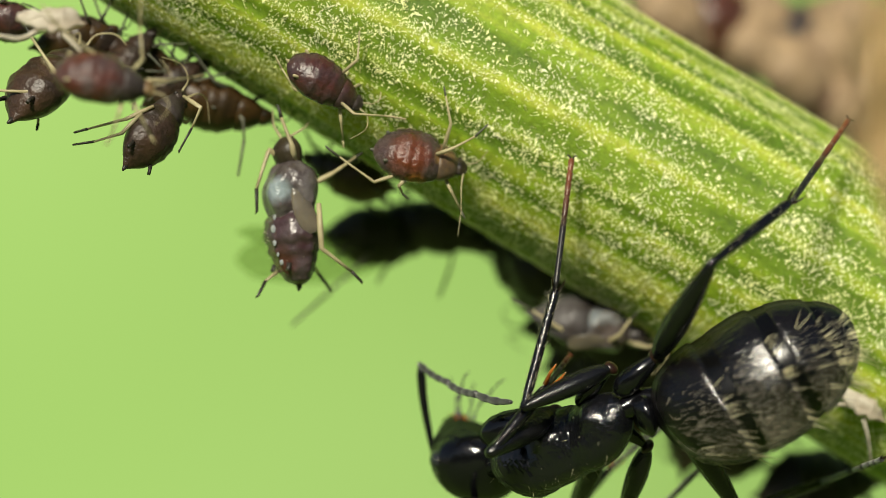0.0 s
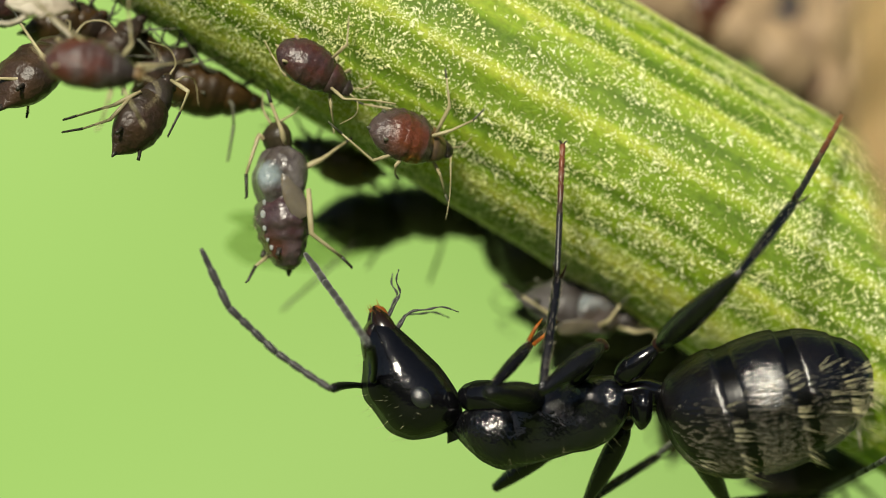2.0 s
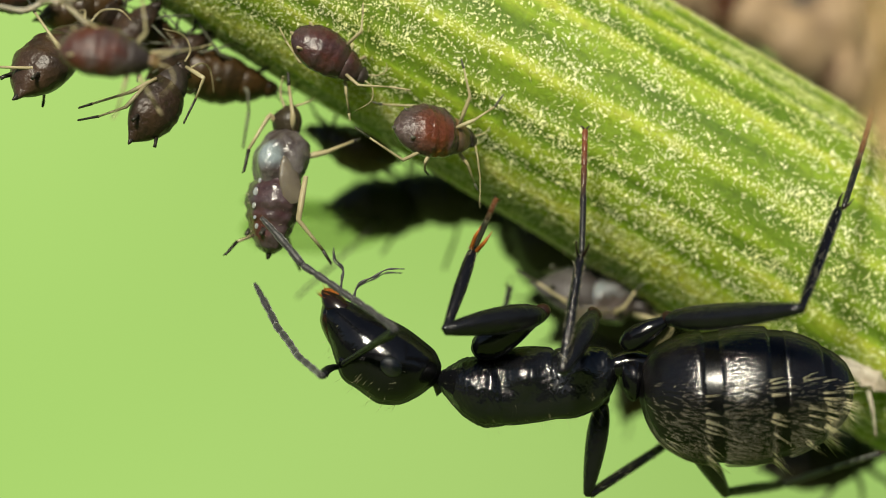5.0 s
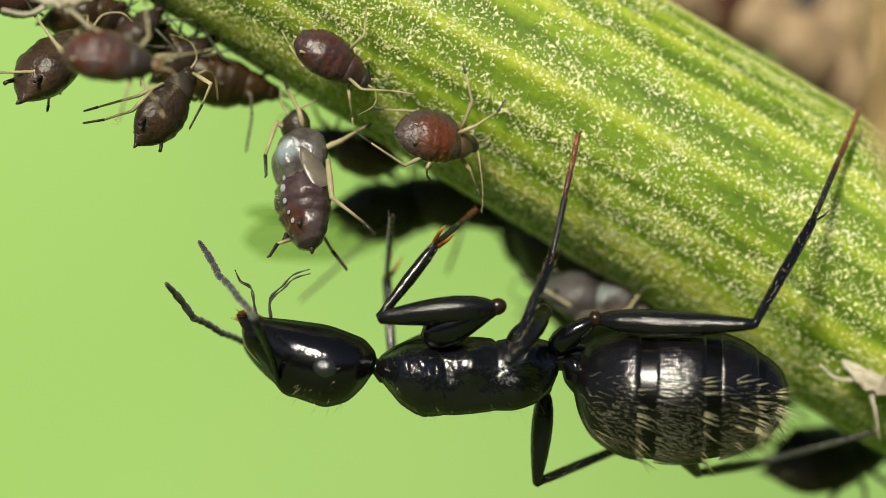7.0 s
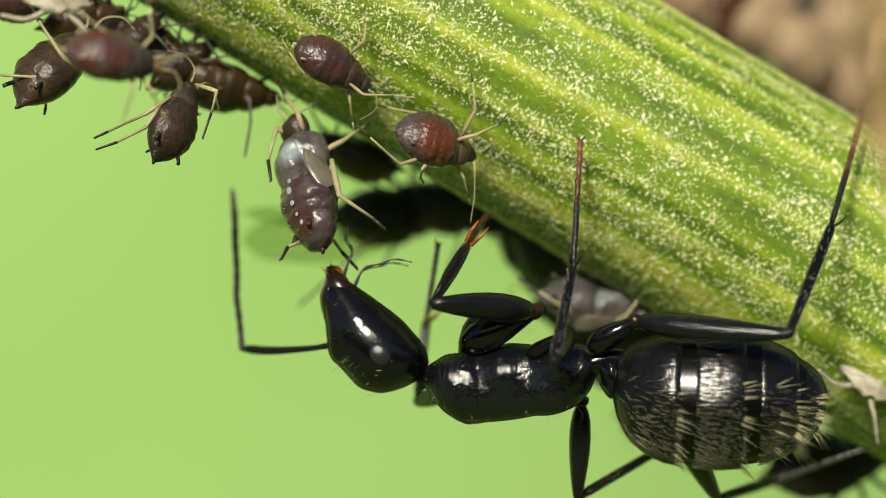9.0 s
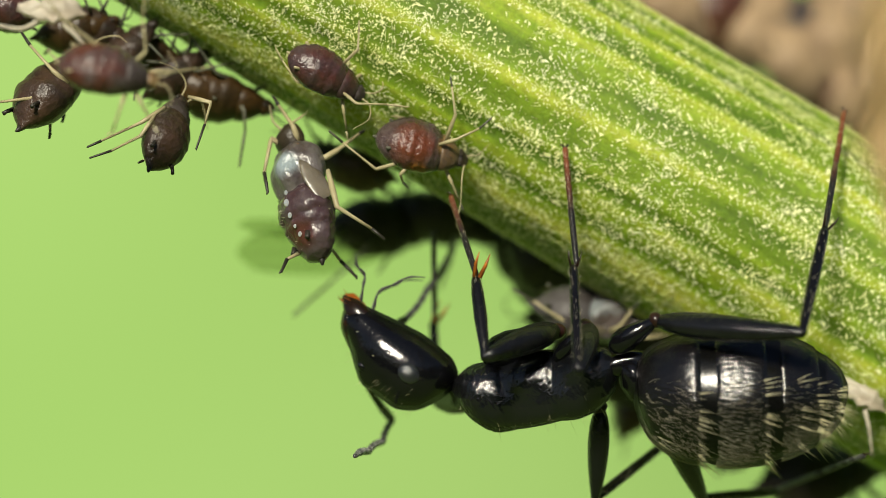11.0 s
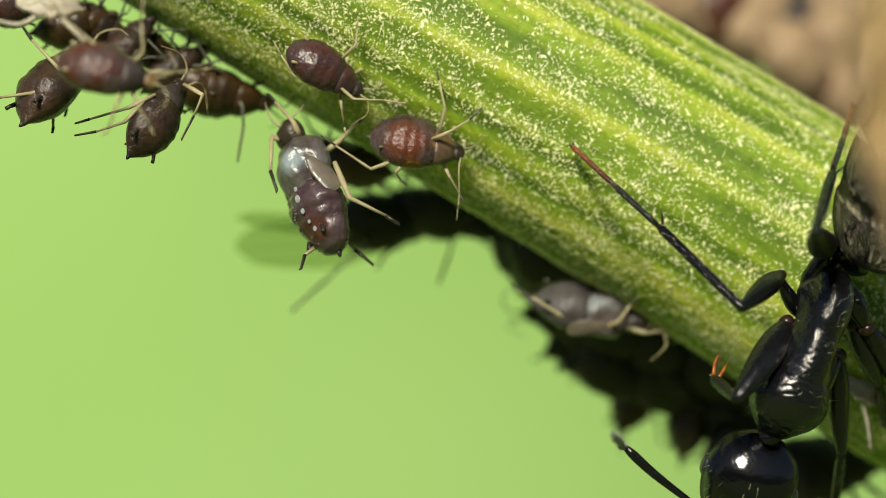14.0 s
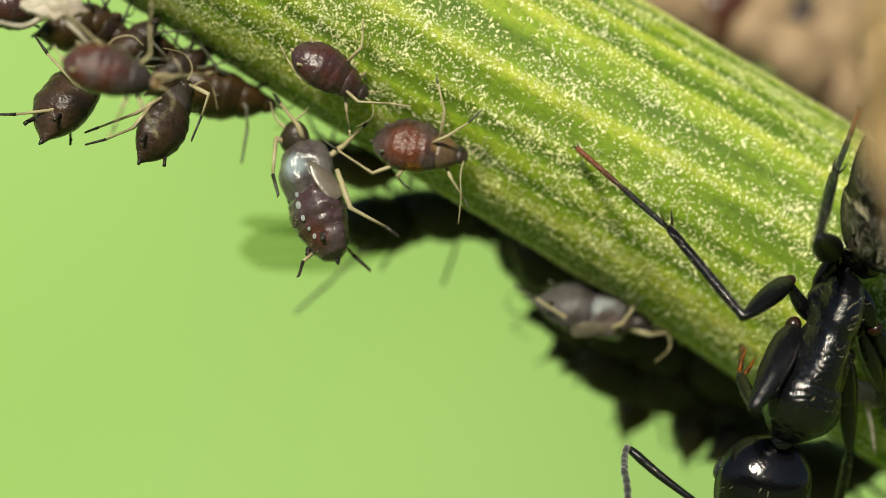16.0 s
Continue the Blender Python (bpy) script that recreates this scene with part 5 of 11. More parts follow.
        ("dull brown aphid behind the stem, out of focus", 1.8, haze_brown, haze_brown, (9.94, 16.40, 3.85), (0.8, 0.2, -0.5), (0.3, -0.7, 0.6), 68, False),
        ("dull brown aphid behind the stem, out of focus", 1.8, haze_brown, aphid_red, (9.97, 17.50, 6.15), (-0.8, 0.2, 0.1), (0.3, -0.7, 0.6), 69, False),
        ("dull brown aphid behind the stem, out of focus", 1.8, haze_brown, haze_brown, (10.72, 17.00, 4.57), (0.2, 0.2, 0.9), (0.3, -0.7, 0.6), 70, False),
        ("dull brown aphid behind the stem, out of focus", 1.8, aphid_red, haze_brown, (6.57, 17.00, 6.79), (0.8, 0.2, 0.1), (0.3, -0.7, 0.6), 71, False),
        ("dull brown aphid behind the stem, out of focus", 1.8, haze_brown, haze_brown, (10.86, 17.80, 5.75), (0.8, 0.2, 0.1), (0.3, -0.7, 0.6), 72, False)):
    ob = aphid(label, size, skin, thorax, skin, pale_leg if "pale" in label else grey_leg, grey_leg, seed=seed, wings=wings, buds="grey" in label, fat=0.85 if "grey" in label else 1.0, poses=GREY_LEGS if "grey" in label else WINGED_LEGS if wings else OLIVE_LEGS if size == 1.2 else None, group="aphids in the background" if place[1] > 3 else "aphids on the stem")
    ob.matrix_world = facing(place, ahead, up)
    if wings:
        winged, winged_size = ob, size

scrap = shed_skin()
scrap.matrix_world = facing((-6.43, -2.30, 4.22), (1, 0, -0.1), (0, -0.6, 0.8))
copy_thing(scrap, facing((7.85, 2.00, -2.41), (0.8, 0, -0.6), (0.3, -0.6, 0.7)))
withered_leaf(0.94).matrix_world = facing((5.80, -14.0, 3.45), (0.20, 0.0, -0.98), (-0.2, -0.9, 0))
leaf_stalk().matrix_world = facing((7.41, 5.00, -2.38), (0.76, 0, -0.65), (-0.65, 0, -0.76))
ant = build_ant()


def motions():
    walk(ant, [
        (0, at(1.07, 1.27, -3.43, -168, 20, 138)), (0.5, at(1.08, 1.29, -3.43, -168, 20, 138)), (1, at(0.86, 0.89, -3.37, -166, 16, 148)),
        (1.5, at(0.60, 0.66, -3.02, -165, 12, 154)), (2, at(0.50, 0.32, -3.01, -165, 12, 163)), (2.5, at(0.27, -0.02, -2.33, -166, 2, 171)),
        (3, at(0.26, -0.45, -2.22, -169, 3, 180)), (3.5, at(0.14, -0.00, -2.38, -169, 4, 172)), (4, at(0.17, 0.31, -2.34, -169, 3, 167)),
        (4.2, at(0.19, 0.47, -2.48, -169, 6, 164)), (6.5, at(-0.98, -0.20, -2.13, -168, 2, 180)), (7, at(-1.20, -0.22, -2.06, -167, 2, 180)),
        (7.5, at(-1.41, -0.24, -1.71, -167, -3, 180)), (8, at(-1.35, -0.26, -1.88, -167, -0, 180)), (8.5, at(-1.16, 0.11, -1.93, -167, 1, 173)),
        (9, at(-0.36, 0.72, -2.19, -167, 5, 161)), (11.3, at(0.60, 1.08, -2.24, -168, 9, 152)), (11.5, at(1.78, -0.70, -2.96, -151, 19, -162)),
        (12, at(2.39, -0.80, -3.08, -138, 25, -162)), (12.5, at(3.64, -1.40, -3.30, -106, 36, -146)), (13, at(5.69, -0.40, -3.33, -103, 67, 180)),
        (13.5, at(5.67, -0.40, -3.25, -103, 67, 180)), (14, at(5.83, -0.40, -3.16, -103, 68, 180)), (14.5, at(5.99, -0.40, -3.06, -103, 69, 180)),
        (15, at(5.99, -0.40, -3.12, -103, 69, 180)), (15.5, at(5.99, -0.40, -3.17, -103, 69, 180)), (16, at(5.99, -0.40, -3.22, -103, 69, 180)),
    ])
    walk(ant_part["gaster"], [
        (0, at(-3.65, 0.42, -0.13, 3, -20, -30)), (0.5, at(-3.56, 0.41, 0.00, 1, -19, -30)), (1, at(-3.59, 0.31, -0.01, 1, -17, -21)),
        (1.5, at(-3.79, 0.37, 0.03, 1, -17, -16)), (2, at(-3.88, 0.30, 0.07, -1, -8, -11)), (2.5, at(-3.78, 0.16, 0.04, 0, -13, -2)),
        (3, at(-3.79, 0.07, 0.12, 0, -7, 6)), (3.5, at(-3.83, 0.16, 0.12, -0, -8, -2)), (4, at(-3.82, 0.21, 0.05, -0, -9, -7)),
        (4.2, at(-3.85, 0.25, 0.03, -1, -6, -11)), (6.5, at(-3.70, 0.04, -0.04, 0, 3, 3)), (7, at(-3.75, 0.04, -0.06, 0, 4, 3)),
        (7.5, at(-3.80, 0.03, -0.08, -0, -1, 4)), (8, at(-3.85, 0.03, -0.08, -0, 1, 4)), (8.5, at(-3.74, 0.11, -0.06, 0, 2, -3)),
        (9, at(-3.75, 0.23, -0.05, -0, 3, -16)), (11.3, at(-3.66, 0.30, -0.04, -1, 1, -25)), (11.5, at(-3.77, -0.11, 0.05, 5, 21, 14)),
        (12, at(-3.77, 0.00, 0.21, 7, 29, 26)), (12.5, at(-3.71, 0.16, 0.38, 14, 21, 30)), (13, at(-3.87, 0.25, 0.01, -1, 22, 9)),
        (13.5, at(-3.88, 0.24, 0.00, -1, 22, 11)), (14, at(-3.87, 0.26, 0.01, -1, 22, 9)), (14.5, at(-3.87, 0.27, 0.01, -1, 22, 8)),
        (15, at(-3.88, 0.25, 0.01, -1, 22, 8)), (15.5, at(-3.89, 0.23, 0.00, -1, 22, 8)), (16, at(-3.90, 0.21, -0.00, -1, 22, 8)),
    ])
    walk(ant_part["petiole"], [
        (0, at(-3.20, -0.00, 0.00, 4, -12, -43)), (0.5, at(-3.20, 0.00, 0.00, 2, 0, -49)), (1, at(-3.20, -0.00, 0.00, 1, -2, -38)),
        (1.5, at(-3.20, 0.00, 0.00, 1, 3, -32)), (2, at(-3.20, -0.00, -0.00, -1, 6, -24)), (2.5, at(-3.20, 0.00, 0.00, 0, 4, -15)),
        (3, at(-3.20, 0.00, 0.00, -0, 11, -7)), (3.5, at(-3.20, -0.00, 0.00, -1, 10, -15)), (4, at(-3.20, -0.00, 0.00, -0, 4, -19)),
        (4.2, at(-3.20, -0.00, 0.00, -1, 2, -21)), (6.5, at(-3.20, -0.00, 0.00, -0, -4, -5)), (7, at(-3.20, -0.00, 0.00, -0, -6, -4)),
        (7.5, at(-3.20, 0.00, 0.00, 0, -8, -3)), (8, at(-3.20, -0.00, -0.00, 0, -7, -3)), (8.5, at(-3.20, -0.00, 0.00, 0, -6, -11)),
        (9, at(-3.20, 0.00, 0.00, -0, -4, -23)), (11.3, at(-3.20, -0.00, 0.00, -1, -4, -33)), (11.5, at(-3.20, 0.00, -0.00, 4, 5, 11)),
        (12, at(-3.20, 0.00, 0.00, -0, 20, -0)), (12.5, at(-3.20, -0.00, 0.00, -6, 35, -17)), (13, at(-3.20, 0.00, 0.00, 2, 1, -21)),
        (13.5, at(-3.20, 0.00, 0.00, 2, 0, -20)), (14, at(-3.20, -0.00, 0.00, 2, 1, -21)), (14.5, at(-3.20, 0.00, 0.00, 2, 1, -22)),
        (15, at(-3.20, 0.00, 0.00, 2, 1, -20)), (15.5, at(-3.20, -0.00, 0.00, 2, 0, -18)), (16, at(-3.20, 0.00, -0.00, 1, -0, -17)),
    ])
    walk(ant_part["head"], [
        (0, at(0, 0, 0, 13, 36, 30)), (0.5, at(0, 0, 0, 13, 46, 31)), (0.75, at(0.00, 0.00, 0.00, -3, 33, -34)),
        (1, at(-0.00, 0.00, 0.00, -33, 40, -108)), (1.5, at(0.00, 0.00, 0.00, 24, 34, -86)), (1.75, at(-0.00, -0.00, -0.00, 3, 43, -65)),
        (2, at(-0.00, -0.00, -0.00, -18, 57, -47)), (2.5, at(0.00, 0.00, 0.00, -11, 52, -28)), (3, at(-0.00, 0.00, 0.00, -9, 49, -13)),
        (3.5, at(-0.00, -0.00, 0.00, -9, 46, -20)), (4, at(-0.00, -0.00, 0.00, -9, 44, -25)), (4.2, at(0.00, 0.00, 0.00, -10, 45, -29)),
        (6.5, at(0.00, 0.00, 0.00, -7, 17, -4)), (7, at(0.00, -0.00, 0.00, -7, 20, -5)), (7.5, at(0.00, 0.00, 0.00, -8, 33, -8)),
        (8, at(0.00, -0.00, -0.00, -9, 39, -11)), (8.5, at(0.00, 0.00, 0.00, -10, 46, -21)), (9, at(0.00, 0.00, 0.00, -12, 46, -34)),
        (11.3, at(-0.00, -0.00, 0.00, -11, 34, -39)), (11.5, at(0.00, 0.00, 0.00, -6, 30, -14)), (11.75, at(0.00, 0.00, 0.00, 17, 55, 22)),
        (12, at(0.00, 0.00, 0.00, 73, 57, 90)), (12.5, at(0.00, -0.00, 0.00, 65, 36, 70)), (13, at(0, 0, 0, 18, 46, 16)),
        (13.5, at(0, 0, 0, 21, 45, 17)), (14, at(0, 0, 0, 22, 45, 17)), (14.5, at(0, 0, 0, 23, 45, 16)),
        (15, at(0, 0, 0, 25, 44, 17)), (15.5, at(0, 0, 0, 26, 44, 17)), (16, at(0, 0, 0, 28, 43, 18)),
    ])
    walk(ant_part["right_scape"], [
        (0, at(1.52, -0.38, 0.80, 0, 64, -79)), (0.125, at(1.52, -0.38, 0.80, 10, 62, -67)), (0.25, at(1.52, -0.38, 0.80, 19, 60, -57)),
        (0.375, at(1.52, -0.38, 0.80, 26, 56, -48)), (0.5, at(1.52, -0.38, 0.80, 32, 53, -41)), (0.6, at(1.52, -0.38, 0.80, 46, 62, -25)),
        (0.7, at(1.52, -0.38, 0.80, 71, 68, 2)), (0.8, at(1.52, -0.38, 0.80, 104, 68, 37)), (0.9, at(1.52, -0.38, 0.80, 128, 62, 64)),
        (1, at(1.52, -0.38, 0.80, 141, 52, 80)), (1.1, at(1.52, -0.38, 0.80, 122, 33, 52)), (1.2, at(1.52, -0.38, 0.80, 116, 11, 36)),
        (1.3, at(1.52, -0.38, 0.80, 116, -12, 21)), (1.4, at(1.52, -0.38, 0.80, 123, -34, 4)), (1.5, at(1.52, -0.38, 0.80, 142, -53, -24)),
        (1.6, at(1.52, -0.38, 0.80, 154, -45, -39)), (1.7, at(1.52, -0.38, 0.80, 161, -36, -50)), (1.8, at(1.52, -0.38, 0.80, 166, -26, -59)),
        (1.9, at(1.52, -0.38, 0.80, 169, -16, -67)), (2, at(1.52, -0.38, 0.80, 170, -5, -74)), (2.125, at(1.52, -0.38, 0.80, 171, -6, -82)),
        (2.25, at(1.52, -0.38, 0.80, 172, -6, -90)), (2.375, at(1.52, -0.38, 0.80, 173, -6, -98)), (2.5, at(1.52, -0.38, 0.80, 173, -6, -106)),
        (2.75, at(1.52, -0.38, 0.80, 173, 1, -99)), (3, at(1.52, -0.38, 0.80, 174, 7, -92)), (3.167, at(1.52, -0.38, 0.80, 174, 2, -82)),
        (3.333, at(1.52, -0.38, 0.80, 174, -3, -72)), (3.5, at(1.52, -0.38, 0.80, 173, -8, -61)), (3.667, at(1.52, -0.38, 0.80, 174, 1, -68)),
        (3.833, at(1.52, -0.38, 0.80, 173, 11, -74)), (4, at(1.52, -0.38, 0.80, 171, 20, -81)), (4.625, at(1.52, -0.38, 0.80, 166, 23, -95)),
        (5.25, at(1.52, -0.38, 0.80, 160, 24, -109)), (5.875, at(1.52, -0.38, 0.80, 154, 24, -123)), (6.5, at(1.52, -0.38, 0.80, 149, 23, -138)),
        (6.6, at(1.52, -0.38, 0.80, 147, 24, -142)), (6.7, at(1.52, -0.38, 0.80, 145, 25, -146)), (6.8, at(1.52, -0.38, 0.80, 147, 25, -142)),
        (6.9, at(1.52, -0.38, 0.80, 149, 25, -138)), (7, at(1.52, -0.38, 0.80, 176, 20, -72)), (7.125, at(1.52, -0.38, 0.80, 172, 19, -84)),
        (7.25, at(1.52, -0.38, 0.80, 168, 18, -97)), (7.375, at(1.52, -0.38, 0.80, 165, 15, -108)), (7.5, at(1.52, -0.38, 0.80, 162, 12, -120)),
        (7.6, at(1.52, -0.38, 0.80, 154, 21, -147)), (7.7, at(1.52, -0.38, 0.80, 142, 26, -176)), (7.8, at(1.52, -0.38, 0.80, 129, 24, 154)),
        (7.9, at(1.52, -0.38, 0.80, 119, 17, 126)), (8, at(1.52, -0.38, 0.80, 114, 7, 101)), (8.1, at(1.52, -0.38, 0.80, 116, 14, 115)),
        (8.2, at(1.52, -0.38, 0.80, 121, 21, 131)), (8.3, at(1.52, -0.38, 0.80, 128, 26, 148)), (8.4, at(1.52, -0.38, 0.80, 137, 29, 167)),
        (8.5, at(1.52, -0.38, 0.80, 146, 30, -174)), (8.6, at(1.52, -0.38, 0.80, 137, 31, 168)), (8.7, at(1.52, -0.38, 0.80, 128, 29, 150)),
        (8.8, at(1.52, -0.38, 0.80, 120, 25, 133)), (8.9, at(1.52, -0.38, 0.80, 114, 19, 117)), (9, at(1.52, -0.38, 0.80, 110, 13, 102)),
        (9.5, at(1.52, -0.38, 0.80, 110, 19, 100)), (10, at(1.52, -0.38, 0.80, 109, 26, 98)), (10.5, at(1.52, -0.38, 0.80, 108, 33, 96)),
        (11, at(1.52, -0.38, 0.80, 106, 40, 93)), (11.5, at(1.52, -0.38, 0.80, 104, 46, 90)), (11.6, at(1.52, -0.38, 0.80, 82, 55, 62)),
        (11.7, at(1.52, -0.38, 0.80, 55, 55, 28)), (11.8, at(1.52, -0.38, 0.80, 33, 46, 0)), (11.9, at(1.52, -0.38, 0.80, 20, 33, -19)),
        (12, at(1.52, -0.38, 0.80, 14, 18, -32)), (12.1, at(1.52, -0.38, 0.80, 9, 23, -48)), (12.2, at(1.52, -0.38, 0.80, 2, 26, -65)),
        (12.3, at(1.52, -0.38, 0.80, -6, 27, -82)), (12.4, at(1.52, -0.38, 0.80, -14, 26, -99)), (12.5, at(1.52, -0.38, 0.80, -21, 23, -115)),
        (12.6, at(1.52, -0.38, 0.80, -20, 24, -113)), (12.7, at(1.52, -0.38, 0.80, -19, 24, -111)), (12.8, at(1.52, -0.38, 0.80, -18, 24, -108)),
        (12.9, at(1.52, -0.38, 0.80, -17, 24, -106)), (13, at(1.52, -0.38, 0.80, -16, 24, -104)), (13.167, at(1.52, -0.38, 0.80, -15, 21, -102)),
        (13.333, at(1.52, -0.38, 0.80, -15, 17, -100)), (13.5, at(1.52, -0.38, 0.80, -14, 14, -99)), (13.667, at(1.52, -0.38, 0.80, -16, 9, -105)),
        (13.833, at(1.52, -0.38, 0.80, -16, 4, -111)), (14, at(1.52, -0.38, 0.80, -16, -2, -117)), (14.25, at(1.52, -0.38, 0.80, -16, 11, -113)),
        (14.5, at(1.52, -0.38, 0.80, -15, 23, -109)), (15, at(1.52, -0.38, 0.80, -12, 14, -102)), (15.25, at(1.52, -0.38, 0.80, -14, 9, -109)),
        (15.5, at(1.52, -0.38, 0.80, -15, 4, -117)), (15.75, at(1.52, -0.38, 0.80, -14, 7, -109)), (16, at(1.52, -0.38, 0.80, -13, 9, -101)),
    ])
    walk(ant_part["right_whip_0"], [
        (0, at(1.71, -1.31, -1.13, 0, -1, 166)), (0.125, at(1.91, -1.30, -1.10, 0, 11, 170)), (0.25, at(2.12, -1.29, -1.05, 2, 23, 176)),
        (0.375, at(2.31, -1.27, -0.99, 5, 36, -178)), (0.5, at(2.50, -1.24, -0.91, 11, 47, -169)), (0.6, at(2.43, -0.81, -1.10, -1, 56, 176)),
        (0.7, at(2.31, -0.35, -1.20, -20, 61, 154)), (0.8, at(2.15, 0.11, -1.20, -44, 62, 127)), (0.9, at(1.96, 0.54, -1.09, -65, 58, 103)),
        (1, at(1.75, 0.92, -0.90, -79, 50, 85)), (1.1, at(2.61, 1.04, -0.38, -92, 54, 69)), (1.2, at(3.23, 0.85, 0.39, -106, 55, 51)),
        (1.3, at(3.48, 0.39, 1.25, -120, 53, 34)), (1.4, at(3.29, -0.24, 2.01, -132, 49, 18)), (1.5, at(2.72, -0.90, 2.51, -141, 43, 6)),
        (1.6, at(2.70, -1.33, 2.32, -133, 39, 18)), (1.7, at(2.63, -1.72, 2.07, -126, 34, 29)), (1.8, at(2.50, -2.04, 1.75, -122, 27, 39)),
        (1.9, at(2.33, -2.28, 1.39, -118, 20, 48)), (2, at(2.12, -2.43, 1.00, -116, 13, 55)), (2.125, at(1.83, -2.50, 1.01, -117, 6, 51)),
        (2.25, at(1.52, -2.52, 1.02, -117, -1, 46)), (2.375, at(1.22, -2.50, 1.02, -116, -8, 41)), (2.5, at(0.92, -2.43, 1.02, -115, -15, 36)),
        (2.75, at(1.18, -2.50, 0.77, -116, -6, 40)), (3, at(1.45, -2.51, 0.53, -116, 2, 44)), (3.167, at(1.83, -2.51, 0.72, -116, -1, 36)),
        (3.333, at(2.20, -2.42, 0.91, -116, -4, 27)), (3.5, at(2.54, -2.25, 1.10, -115, -7, 19)), (3.667, at(2.34, -2.37, 0.75, -116, -4, 25)),
        (3.833, at(2.11, -2.41, 0.40, -116, -1, 31)), (4, at(1.85, -2.37, 0.06, -116, 1, 38)), (4.625, at(1.36, -2.36, -0.03, -116, 3, 36)),
        (5.25, at(0.88, -2.23, -0.08, -116, 4, 35)), (5.875, at(0.44, -2.01, -0.09, -116, 5, 34)), (6.5, at(0.05, -1.71, -0.04, -117, 6, 32)),
        (6.6, at(-0.03, -1.59, -0.08, -118, 12, 25)), (6.7, at(-0.10, -1.47, -0.11, -120, 19, 17)), (6.8, at(-0.01, -1.59, -0.10, -117, 16, 26)),
        (6.9, at(0.08, -1.70, -0.09, -115, 12, 36)), (7, at(2.14, -2.30, 0.06, -107, 18, 65)), (7.125, at(1.72, -2.40, 0.09, -109, 17, 58)),
        (7.25, at(1.29, -2.41, 0.15, -111, 15, 51)), (7.375, at(0.87, -2.35, 0.23, -113, 13, 44)), (7.5, at(0.47, -2.20, 0.34, -114, 12, 38)),
        (7.6, at(-0.15, -1.48, 0.01, -111, 15, 50)), (7.7, at(-0.41, -0.52, -0.14, -107, 19, 63)), (7.8, at(-0.24, 0.47, -0.09, -103, 21, 76)),
        (7.9, at(0.31, 1.28, 0.16, -98, 22, 89)), (8, at(1.13, 1.72, 0.55, -93, 22, 103)), (8.1, at(0.63, 1.50, 0.26, -101, 49, 89)),
        (8.2, at(0.20, 1.13, 0.02, -138, 71, 47)), (8.3, at(-0.12, 0.63, -0.15, 147, 64, -31)), (8.4, at(-0.30, 0.05, -0.25, 128, 38, -56)),
        (8.5, at(-0.34, -0.56, -0.26, 123, 11, -66)), (8.6, at(-0.29, 0.02, -0.29, 128, 36, -55)), (8.7, at(-0.10, 0.57, -0.24, 145, 59, -32)),
        (8.8, at(0.20, 1.05, -0.11, -157, 70, 31)), (8.9, at(0.60, 1.43, 0.08, -112, 54, 80)), (9, at(1.07, 1.67, 0.33, -100, 29, 98)),
        (9.5, at(1.15, 1.62, 0.09, -101, 33, 96)), (10, at(1.24, 1.53, -0.15, -102, 37, 94)), (10.5, at(1.33, 1.42, -0.37, -104, 41, 92)),
        (11, at(1.43, 1.28, -0.57, -105, 44, 89)), (11.5, at(1.53, 1.11, -0.75, -107, 48, 86)), (11.6, at(2.10, 0.72, -0.95, -79, 60, 120)),
        (11.7, at(2.62, 0.21, -0.95, -39, 59, 167)), (11.8, at(3.00, -0.38, -0.76, -14, 45, -163)), (11.9, at(3.22, -0.96, -0.38, -4, 26, -146)),
        (12, at(3.24, -1.47, 0.13, -1, 6, -134)), (12.1, at(2.84, -1.85, -0.04, 2, 27, -125)), (12.2, at(2.35, -2.12, -0.15, 9, 48, -113)),
        (12.3, at(1.80, -2.27, -0.19, 33, 65, -85)), (12.4, at(1.23, -2.28, -0.15, 90, 69, -24)), (12.5, at(0.67, -2.16, -0.06, 124, 54, 15)),
        (12.6, at(0.75, -2.19, -0.06, 72, 83, -39)), (12.7, at(0.82, -2.22, -0.06, -34, 60, -147)), (12.8, at(0.90, -2.25, -0.06, -39, 29, -154)),
        (12.9, at(0.98, -2.27, -0.06, -40, -3, -158)), (13, at(1.06, -2.29, -0.06, -38, -35, -161)), (13.167, at(1.11, -2.35, 0.05, -46, -31, -148)),
        (13.333, at(1.15, -2.40, 0.16, -52, -26, -136)), (13.5, at(1.20, -2.44, 0.27, -56, -21, -125)), (13.667, at(0.97, -2.43, 0.46, -51, -28, -138)),
        (13.833, at(0.74, -2.38, 0.67, -43, -35, -153)), (14, at(0.53, -2.29, 0.87, -33, -39, -170)), (14.25, at(0.68, -2.32, 0.41, -38, -33, -161)),
        (14.5, at(0.88, -2.25, -0.04, -41, -26, -154)), (15, at(1.10, -2.43, 0.29, -38, -34, -161)), (15.25, at(0.81, -2.38, 0.46, -34, -39, -168)),
        (15.5, at(0.54, -2.29, 0.64, -28, -44, -176)), (15.75, at(0.83, -2.40, 0.54, -23, -53, 177)), (16, at(1.13, -2.46, 0.45, -14, -61, 166)),
    ])
